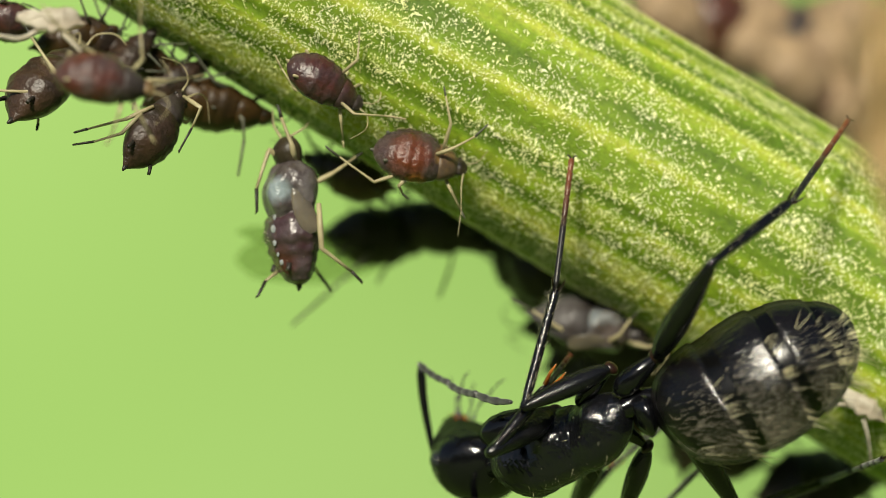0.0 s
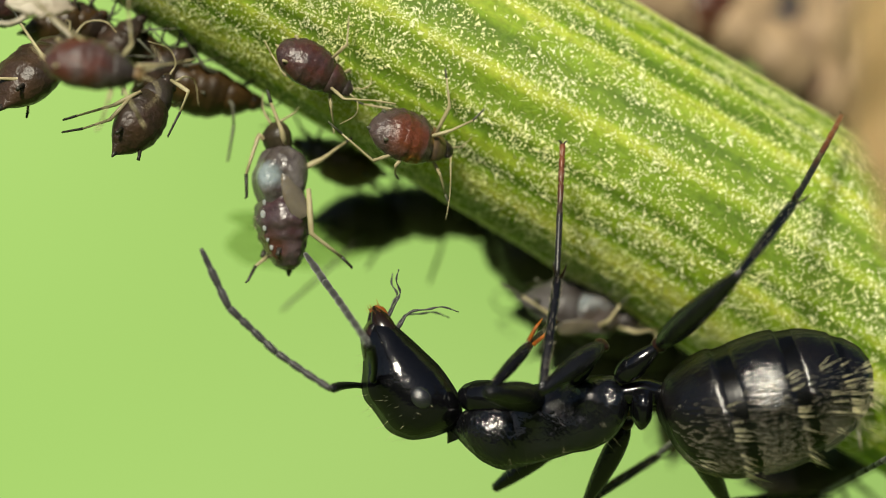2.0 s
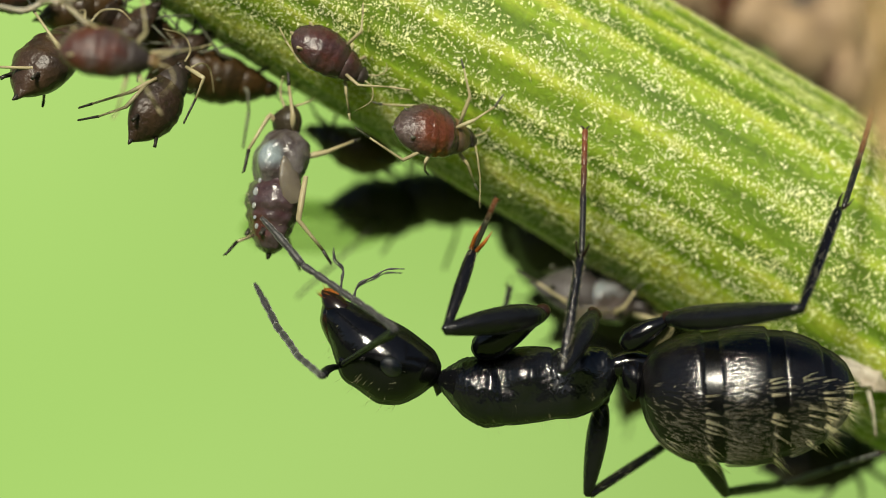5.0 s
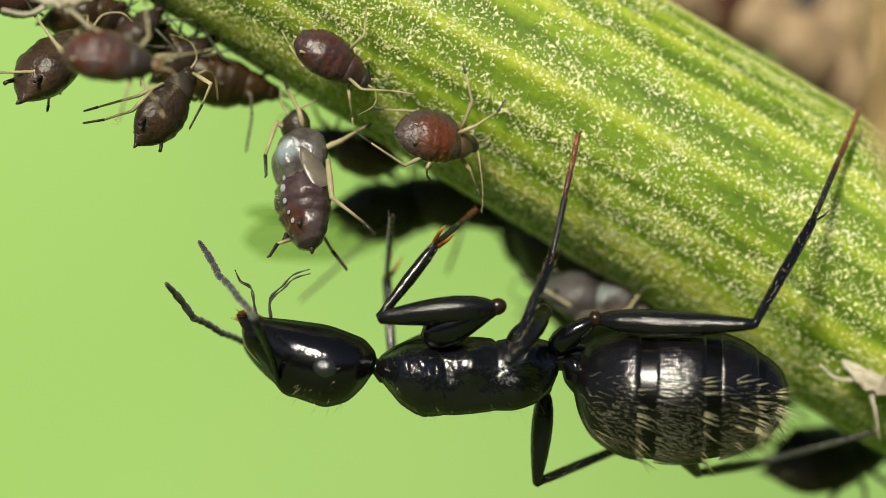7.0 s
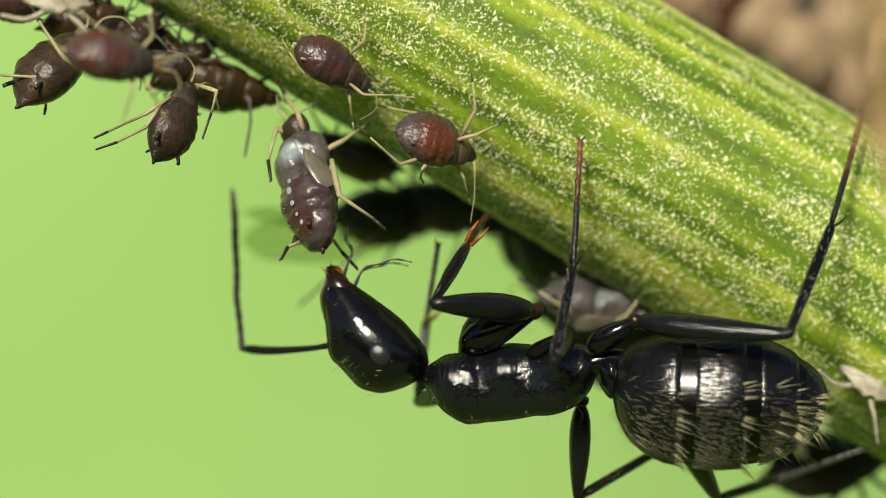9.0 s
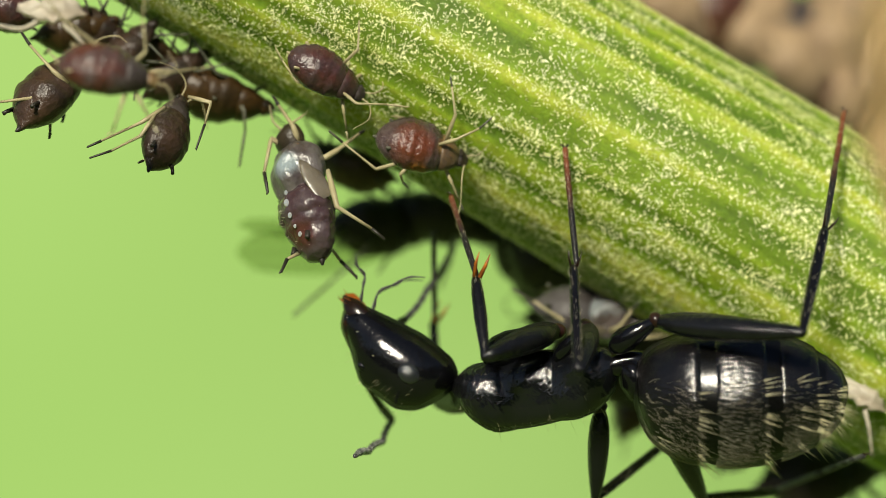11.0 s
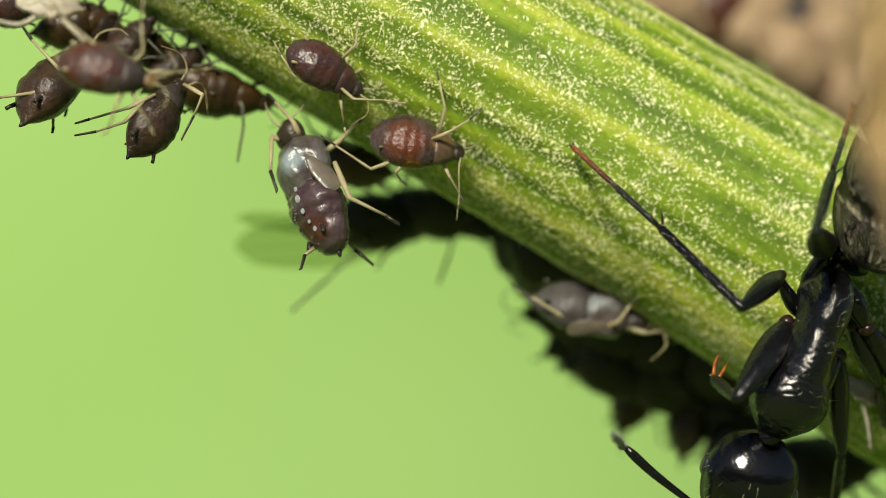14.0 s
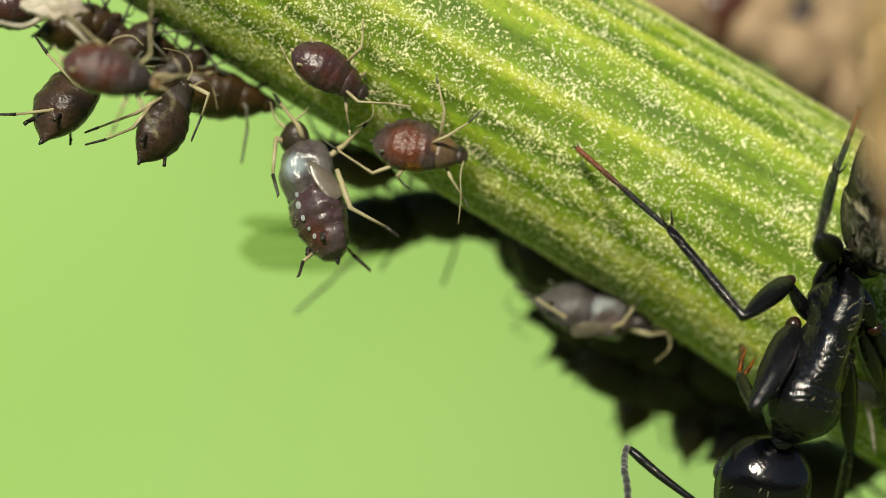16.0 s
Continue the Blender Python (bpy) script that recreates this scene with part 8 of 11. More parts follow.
    walk(ant_part["right_front_femur"], [
        (0, at(-1.61, -0.04, -0.42, 104, -30, -88)), (0.5, at(-1.58, -0.07, -0.42, 104, -30, -88)), (1, at(-1.77, -0.20, -0.59, 109, -28, -84)),
        (1.5, at(-1.82, -0.23, -0.47, 112, -29, -79)), (1.75, at(-1.76, -0.27, -0.27, 111, -17, -80)), (2, at(-1.70, -0.31, -0.08, 110, -6, -82)),
        (2.125, at(-1.76, -0.37, -0.20, 112, -11, -79)), (2.25, at(-1.81, -0.43, -0.31, 113, -17, -76)), (2.375, at(-1.87, -0.48, -0.43, 115, -22, -74)),
        (2.5, at(-1.93, -0.54, -0.54, 116, -28, -71)), (2.667, at(-1.94, -0.60, -0.54, 114, -27, -65)), (2.833, at(-1.95, -0.66, -0.54, 112, -25, -59)),
        (3, at(-1.96, -0.72, -0.54, 111, -24, -53)), (3.25, at(-2.02, -0.64, -0.59, 110, -23, -54)), (3.5, at(-2.09, -0.56, -0.64, 109, -23, -56)),
        (4, at(-2.20, -0.45, -0.83, 108, -16, -52)), (4.2, at(-2.14, -0.43, -0.95, 106, -13, -55)), (4.775, at(-2.11, -0.52, -0.92, 105, -11, -46)),
        (5.35, at(-2.08, -0.60, -0.88, 105, -10, -37)), (5.925, at(-2.06, -0.69, -0.84, 105, -8, -28)), (6.5, at(-2.03, -0.78, -0.81, 105, -6, -19)),
        (6.75, at(-2.10, -0.79, -0.81, 105, -4, -9)), (7, at(-2.18, -0.79, -0.81, 105, -3, 1)), (7.5, at(-2.16, -0.75, -0.66, 106, -10, -5)),
        (8, at(-2.19, -0.78, -0.77, 106, -9, -8)), (8.25, at(-2.25, -0.70, -0.81, 107, -10, -18)), (8.5, at(-2.31, -0.61, -0.85, 109, -11, -29)),
        (8.667, at(-2.29, -0.52, -0.88, 109, -8, -36)), (8.833, at(-2.26, -0.42, -0.90, 109, -5, -42)), (9, at(-2.24, -0.33, -0.93, 108, -2, -49)),
        (9.575, at(-2.21, -0.27, -0.87, 108, -8, -56)), (10.15, at(-2.18, -0.21, -0.81, 109, -13, -64)), (10.725, at(-2.15, -0.14, -0.76, 111, -19, -72)),
        (11.3, at(-2.12, -0.08, -0.70, 114, -24, -80)), (11.367, at(-2.02, -0.43, -0.64, 104, -19, -62)), (11.433, at(-1.91, -0.78, -0.57, 96, -12, -46)),
        (11.5, at(-1.81, -1.13, -0.51, 90, -3, -32)), (11.667, at(-1.74, -1.12, -0.47, 86, -5, -34)), (11.833, at(-1.68, -1.11, -0.44, 81, -8, -36)),
        (12, at(-1.61, -1.10, -0.40, 77, -10, -37)), (12.083, at(-1.56, -1.03, -0.30, 72, -13, -37)), (12.167, at(-1.51, -0.97, -0.21, 68, -16, -37)),
        (12.25, at(-1.46, -0.90, -0.11, 63, -19, -37)), (12.333, at(-1.41, -0.83, -0.01, 58, -22, -36)), (12.417, at(-1.36, -0.77, 0.08, 53, -25, -35)),
        (12.5, at(-1.31, -0.70, 0.18, 48, -28, -34)), (12.625, at(-1.49, -0.67, 0.11, 36, -29, -31)), (12.75, at(-1.67, -0.65, 0.04, 23, -30, -27)),
        (12.875, at(-1.84, -0.62, -0.03, 11, -30, -24)), (13, at(-2.02, -0.60, -0.10, -2, -29, -20)), (13.5, at(-2.04, -0.39, -0.06, 4, -30, -29)),
        (14, at(-2.01, -0.44, -0.07, 1, -33, -26)), (14.5, at(-1.98, -0.50, -0.08, -1, -34, -22)), (15, at(-1.99, -0.51, -0.08, -2, -34, -22)),
        (15.5, at(-2.01, -0.51, -0.09, -2, -34, -21)), (16, at(-2.02, -0.52, -0.09, -3, -34, -20)),
    ])
    walk(ant_part["right_front_tibia"], [
        (0, at(-1.55, -1.81, 0.62, -86, 45, 130)), (0.5, at(-1.52, -1.85, 0.60, -83, 43, 135)), (1, at(-1.59, -2.01, 0.37, -98, 40, 124)),
        (1.5, at(-1.47, -1.99, 0.52, -98, 44, 134)), (1.75, at(-1.44, -2.20, 0.34, -108, 42, 123)), (2, at(-1.41, -2.33, 0.12, -116, 38, 114)),
        (2.125, at(-1.38, -2.34, 0.21, -128, 47, 102)), (2.25, at(-1.35, -2.34, 0.28, -145, 54, 86)), (2.375, at(-1.34, -2.31, 0.35, -167, 57, 64)),
        (2.5, at(-1.33, -2.24, 0.43, 170, 55, 42)), (2.667, at(-1.17, -2.26, 0.38, 172, 59, 47)), (2.833, at(-0.99, -2.25, 0.34, 175, 64, 53)),
        (3, at(-0.84, -2.22, 0.29, 180, 68, 61)), (3.25, at(-0.93, -2.18, 0.22, 179, 74, 56)), (3.5, at(-1.02, -2.12, 0.15, 174, 80, 47)),
        (4, at(-0.97, -2.00, -0.28, -143, 73, 85)), (4.2, at(-0.99, -2.06, -0.49, -133, 63, 92)), (4.775, at(-0.72, -1.97, -0.52, -117, 64, 115)),
        (5.35, at(-0.47, -1.82, -0.54, -102, 63, 138)), (5.925, at(-0.26, -1.65, -0.57, -90, 59, 157)), (6.5, at(-0.10, -1.45, -0.60, -82, 53, 172)),
        (6.75, at(-0.09, -1.11, -0.65, -79, 52, 176)), (7, at(-0.13, -0.76, -0.72, -76, 51, -180)), (7.5, at(-0.14, -0.94, -0.32, -64, 49, -165)),
        (8, at(-0.19, -1.07, -0.44, -79, 53, 177)), (8.25, at(-0.33, -1.34, -0.45, -83, 55, 168)), (8.5, at(-0.56, -1.60, -0.45, -88, 56, 159)),
        (8.667, at(-0.64, -1.71, -0.60, -100, 56, 140)), (8.833, at(-0.75, -1.80, -0.73, -111, 54, 122)), (9, at(-0.90, -1.88, -0.87, -120, 50, 106)),
        (9.575, at(-1.09, -1.96, -0.60, -125, 58, 97)), (10.15, at(-1.30, -2.00, -0.34, -134, 65, 83)), (10.725, at(-1.54, -1.99, -0.10, -152, 71, 62)),
        (11.3, at(-1.79, -1.93, 0.13, -178, 73, 32)), (11.367, at(-1.12, -2.15, 0.04, -177, 77, 45)), (11.433, at(-0.53, -2.24, -0.15, -170, 81, 65)),
        (11.5, at(-0.07, -2.21, -0.39, -146, 84, 101)), (11.667, at(-0.05, -2.26, -0.29, 47, 86, -67)), (11.833, at(-0.02, -2.30, -0.17, 42, 76, -73)),
        (12, at(-0.01, -2.31, -0.04, 42, 66, -74)), (12.083, at(0.03, -2.25, 0.16, 29, 73, -93)), (12.167, at(0.06, -2.16, 0.36, 2, 77, -127)),
        (12.25, at(0.09, -2.06, 0.56, -34, 76, -169)), (12.333, at(0.12, -1.96, 0.76, -55, 71, 164)), (12.417, at(0.15, -1.84, 0.96, -64, 64, 148)),
        (12.5, at(0.19, -1.70, 1.16, -68, 56, 137)), (12.625, at(0.05, -1.59, 1.11, -59, 63, 137)), (12.75, at(-0.08, -1.46, 1.06, -47, 70, 140)),
        (12.875, at(-0.21, -1.34, 0.99, -26, 77, 151)), (13, at(-0.33, -1.20, 0.90, 14, 81, -177)), (13.5, at(-0.50, -1.26, 0.98, -7, 88, 162)),
        (14, at(-0.46, -1.21, 1.04, -16, 83, 152)), (14.5, at(-0.41, -1.15, 1.07, -16, 78, 151)), (15, at(-0.42, -1.13, 1.07, -11, 76, 156)),
        (15.5, at(-0.42, -1.12, 1.06, -7, 75, 160)), (16, at(-0.43, -1.10, 1.06, -3, 73, 164)),
    ])
    walk(ant_part["right_front_tarsus"], [
        (0, at(-2.30, -0.92, -0.55, -134, 32, 65)), (0.5, at(-2.37, -0.99, -0.52, -133, 28, 66)), (1, at(-2.29, -0.95, -0.69, -135, 27, 76)),
        (1.5, at(-2.30, -1.13, -0.62, -138, 27, 82)), (1.75, at(-2.12, -1.17, -0.76, -137, 26, 86)), (2, at(-1.94, -1.15, -0.90, -136, 24, 89)),
        (2.125, at(-1.62, -1.25, -1.01, -142, 34, 80)), (2.25, at(-1.29, -1.37, -1.06, -150, 44, 68)), (2.375, at(-0.95, -1.50, -1.03, -163, 51, 52)),
        (2.5, at(-0.62, -1.61, -0.91, 179, 55, 31)), (2.667, at(-0.59, -1.65, -1.04, -167, 55, 51)), (2.833, at(-0.56, -1.67, -1.14, -154, 53, 69)),
        (3, at(-0.53, -1.67, -1.24, -144, 48, 85)), (3.25, at(-0.68, -1.80, -1.36, -142, 46, 84)), (3.5, at(-0.83, -1.92, -1.48, -140, 45, 83)),
        (4, at(-0.93, -1.51, -1.86, -136, 35, 85)), (4.2, at(-1.01, -1.32, -1.96, -133, 42, 84)), (4.775, at(-1.02, -1.32, -2.00, -130, 38, 91)),
        (5.35, at(-1.03, -1.31, -2.01, -129, 34, 98)), (5.925, at(-1.05, -1.31, -1.98, -128, 29, 104)), (6.5, at(-1.07, -1.31, -1.93, -127, 25, 110)),
        (6.75, at(-1.10, -1.04, -1.96, -127, 27, 111)), (7, at(-1.16, -0.77, -2.00, -126, 28, 113)), (7.5, at(-1.18, -1.23, -1.57, -129, 29, 114)),
        (8, at(-1.18, -1.02, -1.75, -127, 29, 114)), (8.25, at(-1.27, -1.15, -1.80, -129, 29, 106)), (8.5, at(-1.42, -1.26, -1.82, -131, 28, 99)),
        (8.667, at(-1.35, -1.12, -1.97, -131, 28, 93)), (8.833, at(-1.27, -0.98, -2.06, -132, 28, 88)), (9, at(-1.19, -0.86, -2.13, -132, 28, 82)),
        (9.575, at(-1.19, -1.09, -2.00, -134, 37, 74)), (10.15, at(-1.22, -1.31, -1.84, -138, 46, 64)), (10.725, at(-1.29, -1.51, -1.66, -146, 54, 50)),
        (11.3, at(-1.39, -1.68, -1.45, -159, 61, 32)), (11.367, at(-0.87, -1.89, -1.57, -152, 65, 50)), (11.433, at(-0.43, -2.01, -1.78, -141, 67, 72)),
        (11.5, at(-0.10, -2.05, -2.03, -128, 68, 96)), (11.667, at(-0.00, -2.37, -1.94, -122, 74, 101)), (11.833, at(0.10, -2.68, -1.77, -109, 81, 112)),
        (12, at(0.18, -2.95, -1.55, -66, 85, 154)), (12.083, at(0.00, -2.73, -1.42, -61, 80, 157)), (12.167, at(-0.16, -2.45, -1.25, -58, 76, 157)),
        (12.25, at(-0.30, -2.14, -1.04, -56, 71, 156)), (12.333, at(-0.40, -1.81, -0.80, -54, 67, 155)), (12.417, at(-0.47, -1.45, -0.52, -53, 62, 154)),
        (12.5, at(-0.50, -1.07, -0.20, -51, 58, 153)), (12.625, at(-0.50, -1.09, -0.36, -49, 61, 145)), (12.75, at(-0.51, -1.11, -0.49, -47, 64, 137)),
        (12.875, at(-0.54, -1.16, -0.61, -47, 68, 127)), (13, at(-0.61, -1.21, -0.73, -48, 71, 116)), (13.5, at(-0.56, -1.24, -0.67, -47, 72, 118)),
        (14, at(-0.64, -1.11, -0.60, -43, 69, 121)), (14.5, at(-0.72, -0.97, -0.54, -40, 67, 123)), (15, at(-0.78, -0.97, -0.53, -38, 67, 125)),
        (15.5, at(-0.84, -0.97, -0.53, -37, 68, 126)), (16, at(-0.90, -0.97, -0.52, -36, 69, 127)),
    ])
    walk(ant_part["right_mid_coxa"], [
        (0, at(-2.47, -0.28, -0.33, -61, 29, 171)), (0.5, at(-2.47, -0.28, -0.33, -61, 29, 171)), (1, at(-2.47, -0.32, -0.36, -56, 40, -169)),
        (1.5, at(-2.45, -0.32, -0.34, -59, 39, -167)), (2, at(-2.43, -0.33, -0.32, -63, 36, -162)), (2.5, at(-2.36, -0.31, -0.28, -58, 45, -146)),
        (3, at(-2.31, -0.26, -0.20, -59, 45, -136)), (3.5, at(-2.38, -0.32, -0.30, -62, 46, -148)), (4, at(-2.44, -0.35, -0.38, -62, 48, -154)),
        (4.2, at(-2.46, -0.34, -0.37, -64, 45, -159)), (6.5, at(-2.37, -0.31, -0.28, -67, 36, -147)), (7, at(-2.43, -0.34, -0.32, -69, 33, -151)),
        (7.5, at(-2.26, -0.24, -0.20, -65, 27, -147)), (8, at(-2.36, -0.30, -0.26, -67, 33, -148)), (8.5, at(-2.31, -0.28, -0.24, -69, 23, -159)),
        (9, at(-2.12, -0.23, -0.17, -65, 21, -162)), (11.3, at(-2.32, -0.29, -0.23, -64, 37, -169)), (11.5, at(-2.35, -0.31, -0.27, -56, 43, -107)),
        (12, at(-2.35, -0.26, -0.24, -49, 34, -97)), (12.5, at(-2.34, -0.22, -0.24, -61, 11, -97)), (13, at(-2.31, -0.24, -0.27, -39, -9, -123)),
        (13.5, at(-2.29, -0.21, -0.28, -38, -11, -126)), (14, at(-2.29, -0.22, -0.28, -39, -10, -124)), (14.5, at(-2.30, -0.22, -0.28, -39, -10, -122)),
        (15, at(-2.30, -0.22, -0.28, -39, -10, -122)), (15.5, at(-2.30, -0.22, -0.28, -39, -10, -122)), (16, at(-2.30, -0.22, -0.28, -39, -10, -122)),
    ])
    walk(ant_part["right_mid_femur"], [
        (0, at(-3.16, -0.18, -0.72, 82, -21, -52)), (0.25, at(-3.16, -0.17, -0.72, 80, -19, -44)), (0.5, at(-3.16, -0.17, -0.72, 78, -16, -36)),
        (0.75, at(-3.12, -0.30, -0.80, 83, -22, -43)), (1, at(-3.07, -0.44, -0.88, 90, -27, -51)), (1.5, at(-3.05, -0.46, -0.85, 97, -33, -52)),
        (2, at(-3.05, -0.53, -0.79, 102, -32, -54)), (2.25, at(-2.94, -0.57, -0.81, 109, -38, -56)), (2.5, at(-2.83, -0.62, -0.84, 117, -44, -59)),
        (3, at(-2.71, -0.66, -0.77, 116, -42, -50)), (3.5, at(-2.85, -0.62, -0.87, 116, -45, -56)), (4, at(-2.92, -0.58, -0.97, 120, -49, -66)),
        (4.2, at(-2.98, -0.54, -0.94, 122, -47, -74)), (5.35, at(-2.95, -0.60, -0.85, 124, -42, -68)), (6.5, at(-2.92, -0.66, -0.75, 126, -38, -63)),
        (7, at(-3.01, -0.67, -0.76, 123, -40, -58)), (7.5, at(-2.85, -0.63, -0.57, 130, -36, -64)), (8, at(-2.93, -0.66, -0.70, 127, -39, -62)),
        (8.5, at(-3.00, -0.55, -0.55, 130, -34, -75)), (8.75, at(-2.92, -0.50, -0.50, 133, -31, -88)), (9, at(-2.83, -0.45, -0.45, 135, -28, -100)),
        (10.15, at(-2.88, -0.43, -0.58, 134, -34, -103)), (11.3, at(-2.94, -0.41, -0.72, 133, -40, -107)), (11.367, at(-2.80, -0.56, -0.75, 122, -40, -89)),
        (11.433, at(-2.66, -0.72, -0.79, 113, -37, -71)), (11.5, at(-2.52, -0.87, -0.82, 105, -32, -55)), (11.75, at(-2.48, -0.90, -0.75, 95, -36, -49)),
        (12, at(-2.43, -0.93, -0.68, 85, -39, -41)), (12.167, at(-2.43, -0.95, -0.58, 74, -36, -38)), (12.333, at(-2.43, -0.98, -0.49, 65, -33, -36)),
        (12.5, at(-2.43, -1.00, -0.39, 55, -30, -35)), (12.625, at(-2.51, -0.97, -0.33, 49, -34, -39)), (12.75, at(-2.58, -0.95, -0.27, 43, -37, -42)),
        (12.875, at(-2.66, -0.93, -0.20, 36, -42, -45)), (13, at(-2.74, -0.90, -0.14, 30, -46, -47)), (13.5, at(-2.75, -0.85, -0.13, 31, -47, -48)),
        (14, at(-2.73, -0.87, -0.14, 30, -47, -48)), (14.5, at(-2.72, -0.89, -0.14, 29, -47, -47)), (15, at(-2.72, -0.89, -0.14, 29, -45, -47)),
        (15.5, at(-2.72, -0.89, -0.14, 29, -44, -47)), (16, at(-2.72, -0.89, -0.14, 29, -42, -47)),
    ])
    walk(ant_part["right_mid_tibia"], [
        (0, at(-2.15, -1.46, -0.08, -63, 66, 160)), (0.25, at(-1.96, -1.32, -0.16, -60, 65, 164)), (0.5, at(-1.80, -1.16, -0.24, -57, 64, 168)),
        (0.75, at(-1.93, -1.41, -0.15, -65, 68, 165)), (1, at(-2.08, -1.65, -0.08, -75, 71, 159)), (1.5, at(-2.15, -1.60, 0.12, -104, 75, 137)),
        (2, at(-2.19, -1.74, 0.13, -120, 72, 127)), (2.25, at(-2.17, -1.71, 0.27, -133, 75, 120)), (2.5, at(-2.17, -1.70, 0.37, -151, 78, 108)),
        (3, at(-1.87, -1.64, 0.42, -141, 74, 127)), (3.5, at(-2.17, -1.64, 0.37, -135, 75, 125)), (4, at(-2.46, -1.63, 0.35, -151, 76, 104)),
        (4.2, at(-2.65, -1.68, 0.34, -140, 77, 111)), (5.35, at(-2.47, -1.80, 0.34, -131, 71, 128)), (6.5, at(-2.29, -1.90, 0.33, -128, 65, 139)),
        (7, at(-2.30, -1.81, 0.36, -125, 61, 143)), (7.5, at(-2.24, -1.89, 0.47, -133, 61, 137)), (8, at(-2.29, -1.85, 0.41, -133, 62, 135)),
        (8.5, at(-2.62, -1.94, 0.43, -140, 61, 120)), (8.75, at(-2.86, -1.99, 0.41, -146, 62, 107)), (9, at(-3.09, -1.98, 0.37, -152, 62, 94)),
        (10.15, at(-3.22, -1.84, 0.40, -160, 66, 80)), (11.3, at(-3.32, -1.69, 0.41, -171, 68, 62)), (11.367, at(-2.77, -1.91, 0.37, -159, 70, 85)),
        (11.433, at(-2.20, -2.04, 0.27, -144, 71, 111)), (11.5, at(-1.66, -2.09, 0.10, -131, 69, 135)), (11.75, at(-1.54, -1.96, 0.28, -111, 73, 153)),
        (12, at(-1.40, -1.81, 0.43, -82, 75, 179)), (12.167, at(-1.32, -1.82, 0.45, -68, 70, -169)), (12.333, at(-1.25, -1.84, 0.47, -59, 64, -163)),
        (12.5, at(-1.20, -1.87, 0.49, -53, 58, -160)), (12.625, at(-1.37, -1.88, 0.64, -30, 57, -146)), (12.75, at(-1.55, -1.87, 0.80, -9, 53, -135)),
        (12.875, at(-1.73, -1.84, 0.96, 9, 48, -127)), (13, at(-1.91, -1.78, 1.12, 24, 41, -123)), (13.5, at(-1.95, -1.74, 1.15, 26, 41, -120)),
        (14, at(-1.93, -1.75, 1.15, 27, 41, -119)), (14.5, at(-1.91, -1.76, 1.14, 28, 41, -118)), (15, at(-1.88, -1.79, 1.11, 27, 40, -121)),
        (15.5, at(-1.85, -1.82, 1.07, 25, 39, -123)), (16, at(-1.82, -1.84, 1.03, 24, 38, -126)),
    ])
    walk(ant_part["right_mid_tarsus"], [
        (0, at(-2.98, -1.16, -2.10, -92, 76, 131)), (0.25, at(-2.86, -1.07, -2.15, -88, 75, 135)), (0.5, at(-2.76, -0.95, -2.21, -85, 74, 138)),
        (0.75, at(-2.73, -1.19, -2.18, -92, 76, 136)), (1, at(-2.74, -1.39, -2.17, -100, 77, 134)), (1.5, at(-2.55, -1.22, -2.01, -108, 79, 133)),
        (2, at(-2.59, -1.21, -1.97, -111, 79, 137)), (2.25, at(-2.45, -1.23, -1.86, -145, 79, 109)), (2.5, at(-2.31, -1.27, -1.78, -171, 76, 88)),
        (3, at(-2.23, -1.16, -1.70, -167, 74, 100)), (3.5, at(-2.50, -1.17, -1.76, -163, 76, 96)), (4, at(-2.59, -1.09, -1.78, -174, 76, 81)),
        (4.2, at(-2.83, -1.21, -1.80, -170, 74, 81)), (5.35, at(-2.91, -1.24, -1.74, -154, 72, 106)), (6.5, at(-3.00, -1.29, -1.66, -143, 68, 126)),
        (7, at(-3.15, -1.18, -1.57, -136, 70, 133)), (7.5, at(-3.01, -1.17, -1.46, -131, 72, 141)), (8, at(-3.03, -1.12, -1.52, -128, 70, 143)),
        (8.5, at(-3.15, -1.02, -1.49, -137, 72, 127)), (8.75, at(-3.16, -1.00, -1.53, -149, 74, 108)), (9, at(-3.16, -0.95, -1.58, -162, 74, 88)),
        (10.15, at(-3.06, -0.94, -1.61, -175, 73, 69)), (11.3, at(-2.94, -0.97, -1.63, 174, 71, 53)), (11.367, at(-2.70, -1.17, -1.70, -175, 74, 76)),
        (11.433, at(-2.46, -1.36, -1.81, -159, 75, 103)), (11.5, at(-2.22, -1.52, -1.95, -143, 74, 130)), (11.75, at(-2.10, -1.67, -1.83, -113, 78, 158)),
        (12, at(-1.98, -1.81, -1.69, -75, 77, -166)), (12.167, at(-2.07, -1.96, -1.61, -56, 70, -148)), (12.333, at(-2.17, -2.11, -1.50, -47, 63, -140)),
        (12.5, at(-2.31, -2.27, -1.37, -41, 55, -136)), (12.625, at(-2.36, -2.54, -1.21, -26, 54, -131)), (12.75, at(-2.48, -2.80, -0.97, -11, 52, -127)),
        (12.875, at(-2.63, -3.02, -0.67, 2, 50, -124)), (13, at(-2.81, -3.16, -0.33, 15, 47, -122)), (13.5, at(-2.78, -3.18, -0.29, 16, 48, -119)),
        (14, at(-2.73, -3.20, -0.30, 17, 48, -119)), (14.5, at(-2.68, -3.22, -0.31, 18, 47, -118)), (15, at(-2.73, -3.23, -0.32, 18, 47, -118)),
        (15.5, at(-2.78, -3.24, -0.33, 18, 47, -118)), (16, at(-2.83, -3.26, -0.32, 18, 47, -118)),
    ])
